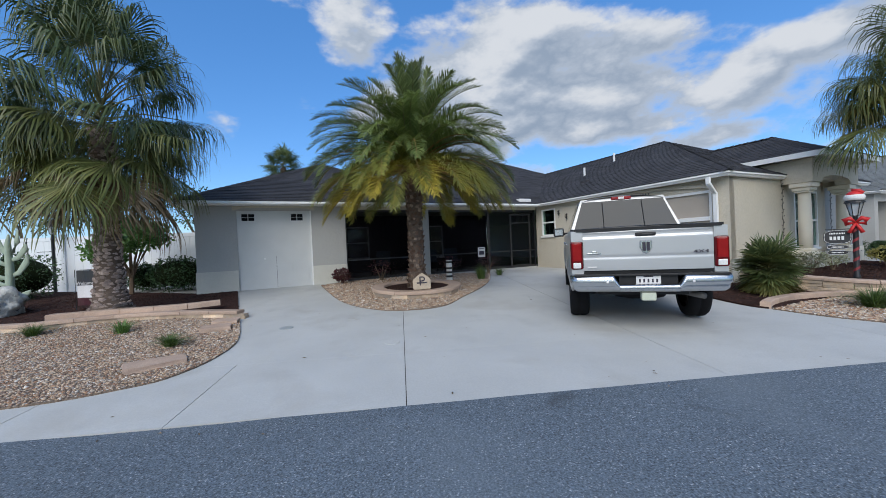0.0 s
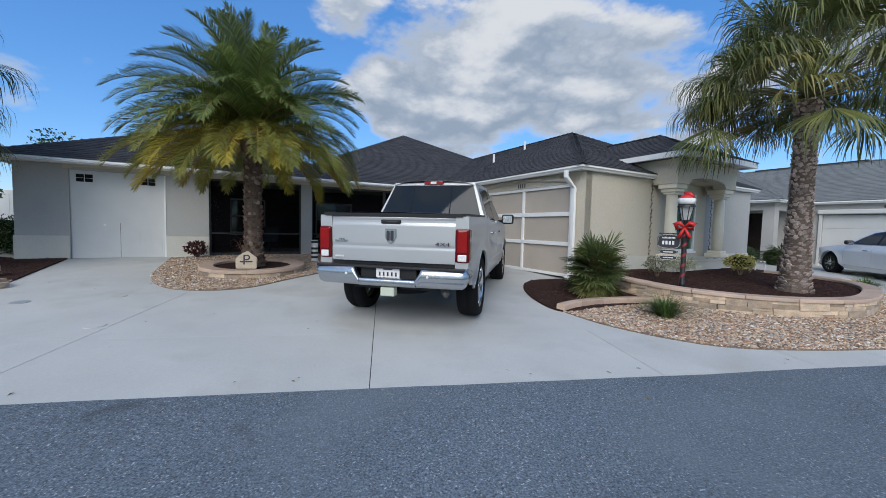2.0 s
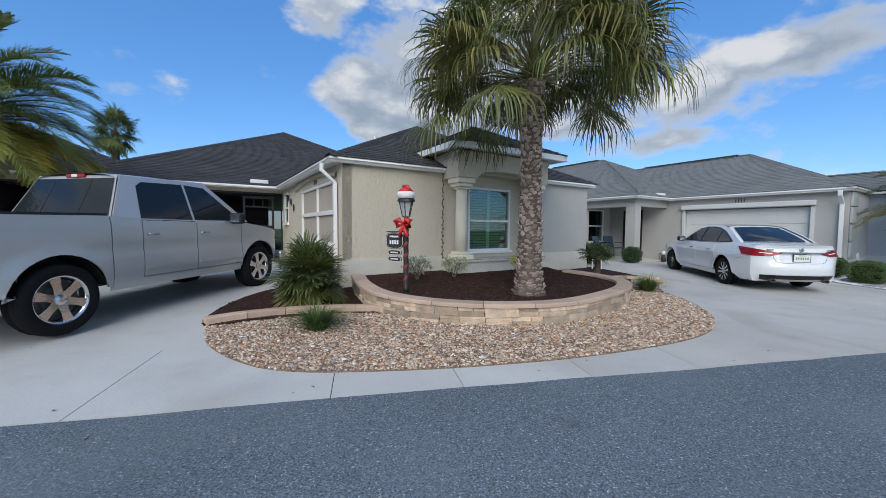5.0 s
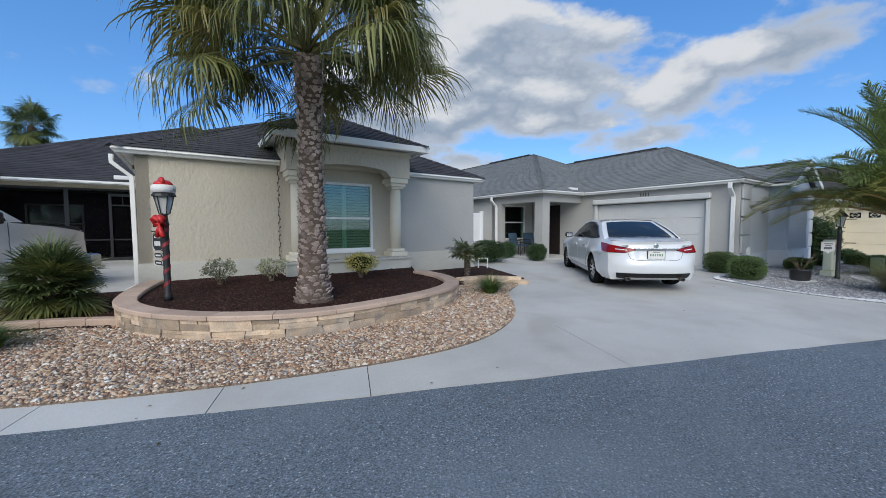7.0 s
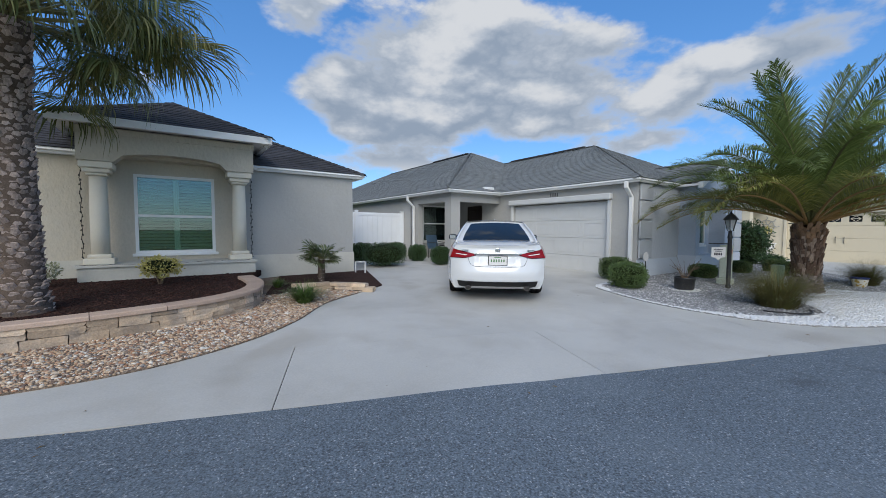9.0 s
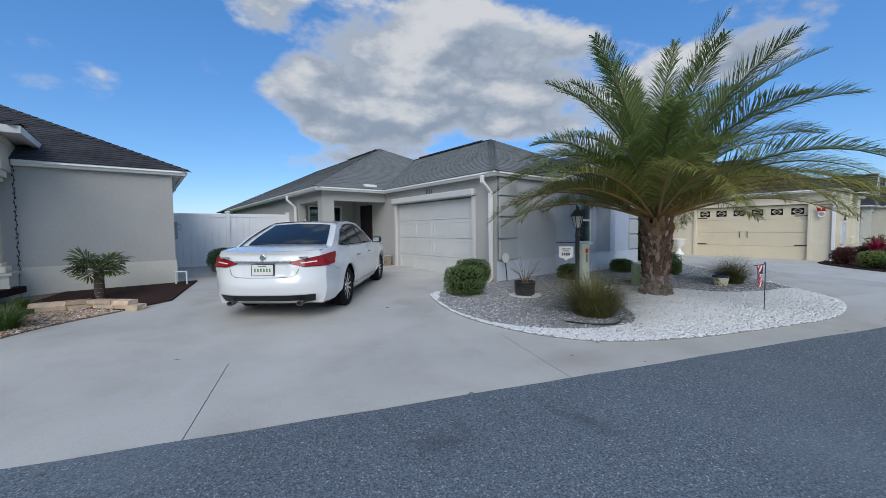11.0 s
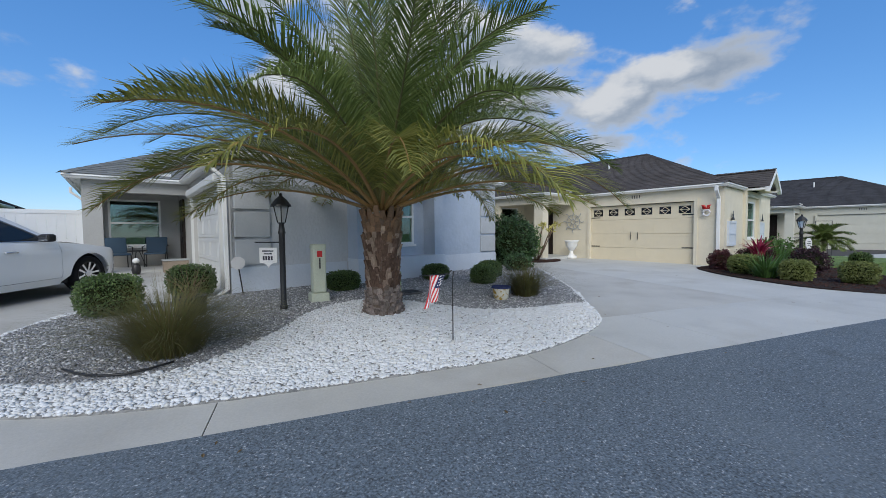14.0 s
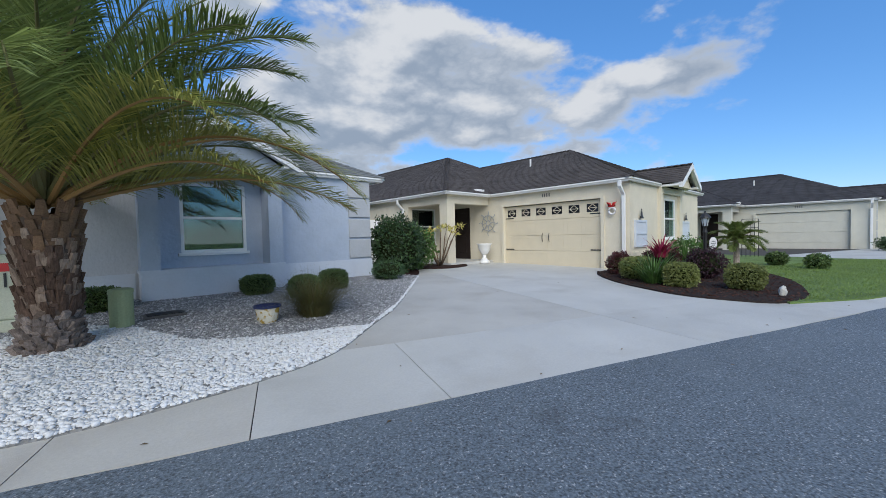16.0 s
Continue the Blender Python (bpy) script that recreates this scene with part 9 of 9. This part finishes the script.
on = empty("porch_ornament", pose(*on_porch(E2, -1.0, 4.75), rise(18.5, 9), 0, 0, 0), "small black and white ornament by the pillar", "ornament")
part("body", lathe(bmesh.new(), [(0.08, 0), (0.10, 0.1), (0.08, 0.22), (0.04, 0.27)], 14), "black", on, smooth=True)
part("head", lathe(bmesh.new(), [(0.02, 0.26), (0.075, 0.31), (0.07, 0.37), (0.02, 0.41)], 14), "white", on, smooth=True)
for u in (-5.6, -3.6, -2.6):
    cx, cy = on_porch(E1, u, 8.7)
    c = chair(cx, cy, 0.38, 20 + u * 6, "dark porch chair behind the insect screen")
# cream house ornaments
w = empty("wreath", pose(*on_porch(E3, 0.20, 0.62), 1.78, 0, 0, HOUSE_TURN - 90) @ Matrix.Diagonal((0.72, 0.72, 0.72, 1)), "white wreath with a large red bow on the wall", "wreath")
bm = bmesh.new()
R = 0.13
pts = [(R * math.cos(a), -0.05, R * math.sin(a)) for a in [2 * math.pi * k / 16 for k in range(17)]]
part("ring", tube(bm, pts, 0.04, 8), "cloth_white", w, smooth=True)
for s_ in (-1, 1):
    part("bow_loop", tube(bmesh.new(), [(0, -0.08, 0.16), (s_ * 0.08, -0.1, 0.30), (s_ * 0.15, -0.09, 0.34), (s_ * 0.12, -0.08, 0.2), (0, -0.08, 0.17)], [0.02, 0.05, 0.06, 0.045, 0.02], 8), "red", w, smooth=True)
sw = empty("wall_medallion", pose(*on_porch(E3, 0.22, 5.35), 1.62, 0, 0, HOUSE_TURN - 90) @ Matrix.Diagonal((1.4, 1, 1.4, 1)), "round black scrollwork medallion on the wall", "wall ornament")
for k in range(8):
    a = k * math.pi / 4
    bm = tube(bmesh.new(), [(0.08 * math.cos(a), -0.02, 0.08 * math.sin(a)), (0.2 * math.cos(a + 0.12), -0.02, 0.2 * math.sin(a + 0.12)), (0.27 * math.cos(a - 0.1), -0.02, 0.27 * math.sin(a - 0.1)), (0.34 * math.cos(a), -0.02, 0.34 * math.sin(a))], 0.012, 5)
    part("scroll", bm, "steel_grey", sw)
for r in (0.07, 0.21):
    part("hoop", tube(bmesh.new(), [(r * math.cos(a), -0.02, r * math.sin(a)) for a in [2 * math.pi * k / 20 for k in range(21)]], 0.012, 5), "steel_grey", sw)
ur = empty("garden_urn", pose(*on_porch(E3, -0.35, 5.1), rise(33, 9.3)) @ Matrix.Diagonal((1.25, 1.25, 1.3, 1)), "white classical garden urn beside the porch", "urn")
part("bowl", lathe(bmesh.new(), [(0.05, 0.24), (0.09, 0.27), (0.17, 0.38), (0.2, 0.52), (0.24, 0.56), (0.22, 0.56), (0.15, 0.45)], 18), "white", ur, smooth=True)
part("foot", lathe(bmesh.new(), [(0.16, 0), (0.16, 0.06), (0.11, 0.09), (0.06, 0.16), (0.05, 0.24)], 18), "white", ur, smooth=True)
for u in (0.52, 5.06):
    sh = empty("wall_shutter", pose(*on_porch(E3, u, 0.12), 0.70, 0, 0, HOUSE_TURN), "white louvred panel on the cream wall", "wall ornament", "wall panels")
    part("frame", boxes((0, 0.06, -0.03, 0.03, 0, 0.80), (0.86, 0.92, -0.03, 0.03, 0, 0.80), (0.06, 0.86, -0.03, 0.03, 0, 0.06), (0.06, 0.86, -0.03, 0.03, 0.74, 0.80), (0.06, 0.86, -0.03, 0.03, 0.37, 0.43)), "stucco_white", sh)
    part("panel", boxes((0.06, 0.86, -0.01, 0.03, 0.06, 0.74)), "stucco_white", sh)
    part("wall_ornament", lathe(bmesh.new(), [(0.012, 1.14), (0.035, 1.11), (0.022, 1.07), (0.05, 1.02), (0.055, 0.93), (0.12, 0.87), (0.12, 0.845)], 12, pose(0.46, -0.03, 0) @ Matrix.Diagonal((1, 0.35, 1, 1))), "black", sh, "black bell-shaped metal ornament", smooth=True)
tr = empty("trellis", pose(43.27, 6.65, rise(43.3, 6.6), 0, 0, -25), "dark metal garden trellis in the bed", "trellis")
for k in range(5):
    part("upright", tube(bmesh.new(), [(k * 0.16, 0, 0), (k * 0.16, 0, 1.5 if k in (0, 4) else 1.36)], 0.012, 5), "black", tr)
for k in range(4):
    part("cross_rod", tube(bmesh.new(), [(0, 0, 0.5 + k * 0.33), (0.64, 0, 0.5 + k * 0.33)], 0.010, 5), "black", tr)
sl = empty("street_lamp", pose(0.1, 53.3, 0.3) @ Matrix.Diagonal((1.3, 1.3, 1.27, 1)), "slim grey street lamp far behind the houses", "street lamp")
part("pole", tube(bmesh.new(), [(0, 0, 0), (0, 0, 2.5), (0, 0, 5.0)], [0.09, 0.07, 0.05], 8), "steel_dark", sl)
part("arm", tube(bmesh.new(), [(0, 0, 4.95), (0.15, 0, 5.08), (0.55, 0, 5.1)], 0.035, 6), "steel_dark", sl)
part("lamp_head", boxes((0.4, 0.95, -0.1, 0.1, 5.03, 5.13), bevel=0.03), "steel_dark", sl)

sd = part("sign_disc", lathe(bmesh.new(), [(0.16, -0.008), (0.16, 0.008)], 8, pose(0.17, -0.09, 0.77, 90) @ pose(0, 0, 0, 0, 0, 22.5)), "plate_white", lp3, "white octagonal sign board")
for dz, hw in ((0.05, 0.07), (0.0, 0.10), (-0.05, 0.06)):
    part("text_bar", boxes((0.17 - hw, 0.17 + hw, -0.106, -0.097, 0.762 + dz, 0.778 + dz)), "ink", sd)
hose = tagged(part("garden_hose", tube(bmesh.new(), [(x, y, rise(x, y) + 0.05) for x, y in ((21.35, 1.55), (21.5, 1.40), (21.62, 1.31), (21.74, 1.25), (21.9, 1.22), (22.05, 1.29), (22.2, 1.42))], 0.010, 8), "black", smooth=True), "thin black garden hose curled on the gravel", "hose")
vc = empty("valve_cover", pose(25.1, 4.05, rise(25.1, 4.05) + 0.03, 0, 0, 20), "flat dark valve box lid in grey gravel", "valve box")
part("rim", boxes((-0.24, 0.24, -0.16, 0.16, 0.0, 0.035), bevel=0.012), "steel_dark", vc)
part("lid", boxes((-0.21, 0.21, -0.13, 0.13, 0.035, 0.045), bevel=0.004), "plastic", vc)
rp = empty("red_jug", pose(30.15, 8.6, rise(30.2, 8.6)), "small red glazed jug beside the tall hedge", "jug")
part("body", lathe(bmesh.new(), [(0.07, 0), (0.11, 0.08), (0.12, 0.2), (0.07, 0.33), (0.05, 0.4), (0.065, 0.44)], 16), "red", rp, smooth=True)
part("handle", tube(bmesh.new(), [(0.06, 0, 0.40), (0.15, 0, 0.36), (0.16, 0, 0.25), (0.11, 0, 0.19)], 0.012, 6), "red", rp, smooth=True)
bm = bmesh.new()
bmesh.ops.create_icosphere(bm, subdivisions=3, radius=1.0)
for v in bm.verts:
    k = 1 + 0.3 * noise.noise(v.co * 1.8) + 0.1 * noise.noise(v.co * 5.0)
    v.co = Vector((v.co.x * 0.06, v.co.y * 0.05, v.co.z * 0.10)) * k
ob = part("garden_stone", bm, "rock", smooth=True)
ob.matrix_basis = pose(34.2, 1.12, rise(34.2, 1.1) + 0.09)
tagged(ob, "small upright pale stone at the bed's tip", "stone")


def leaf_litter():
    """A few dry curled leaves blown over the drives and the road's edge."""
    rs = np.random.RandomState(21)
    v, f = [], []
    for _ in range(150):
        x, y = rs.uniform(-3, 36), rs.choice([rs.uniform(-0.5, 0.3), rs.uniform(0.3, 5.0)])
        if any(inside((x, y), p) for p in (GRAVEL_L, GRAVEL_R, BED_H2, BED_P, MULCH_R, MULCH_H3, LAWN_H3)):
            continue
        z = (rise(x, y) if y > 0 else 0.0) + 0.004
        a, s = rs.uniform(0, 6.28), rs.uniform(0.012, 0.032)
        c, q = math.cos(a) * s, math.sin(a) * s
        k = len(v)
        v += [(x - c, y - q, z), (x - q * 0.35, y + c * 0.35, z + s * 0.3), (x + c, y + q, z + s * 0.15), (x + q * 0.35, y - c * 0.35, z + s * 0.25)]
        f += [(k, k + 1, k + 2), (k, k + 2, k + 3)]
    me = bpy.data.meshes.new("litter")
    me.from_pydata(v, [], f)
    tagged(part("leaf_litter", me, "fan_dry"), "scattered dry brown leaves on the concrete", "leaf litter", kind="stuff")


leaf_litter()
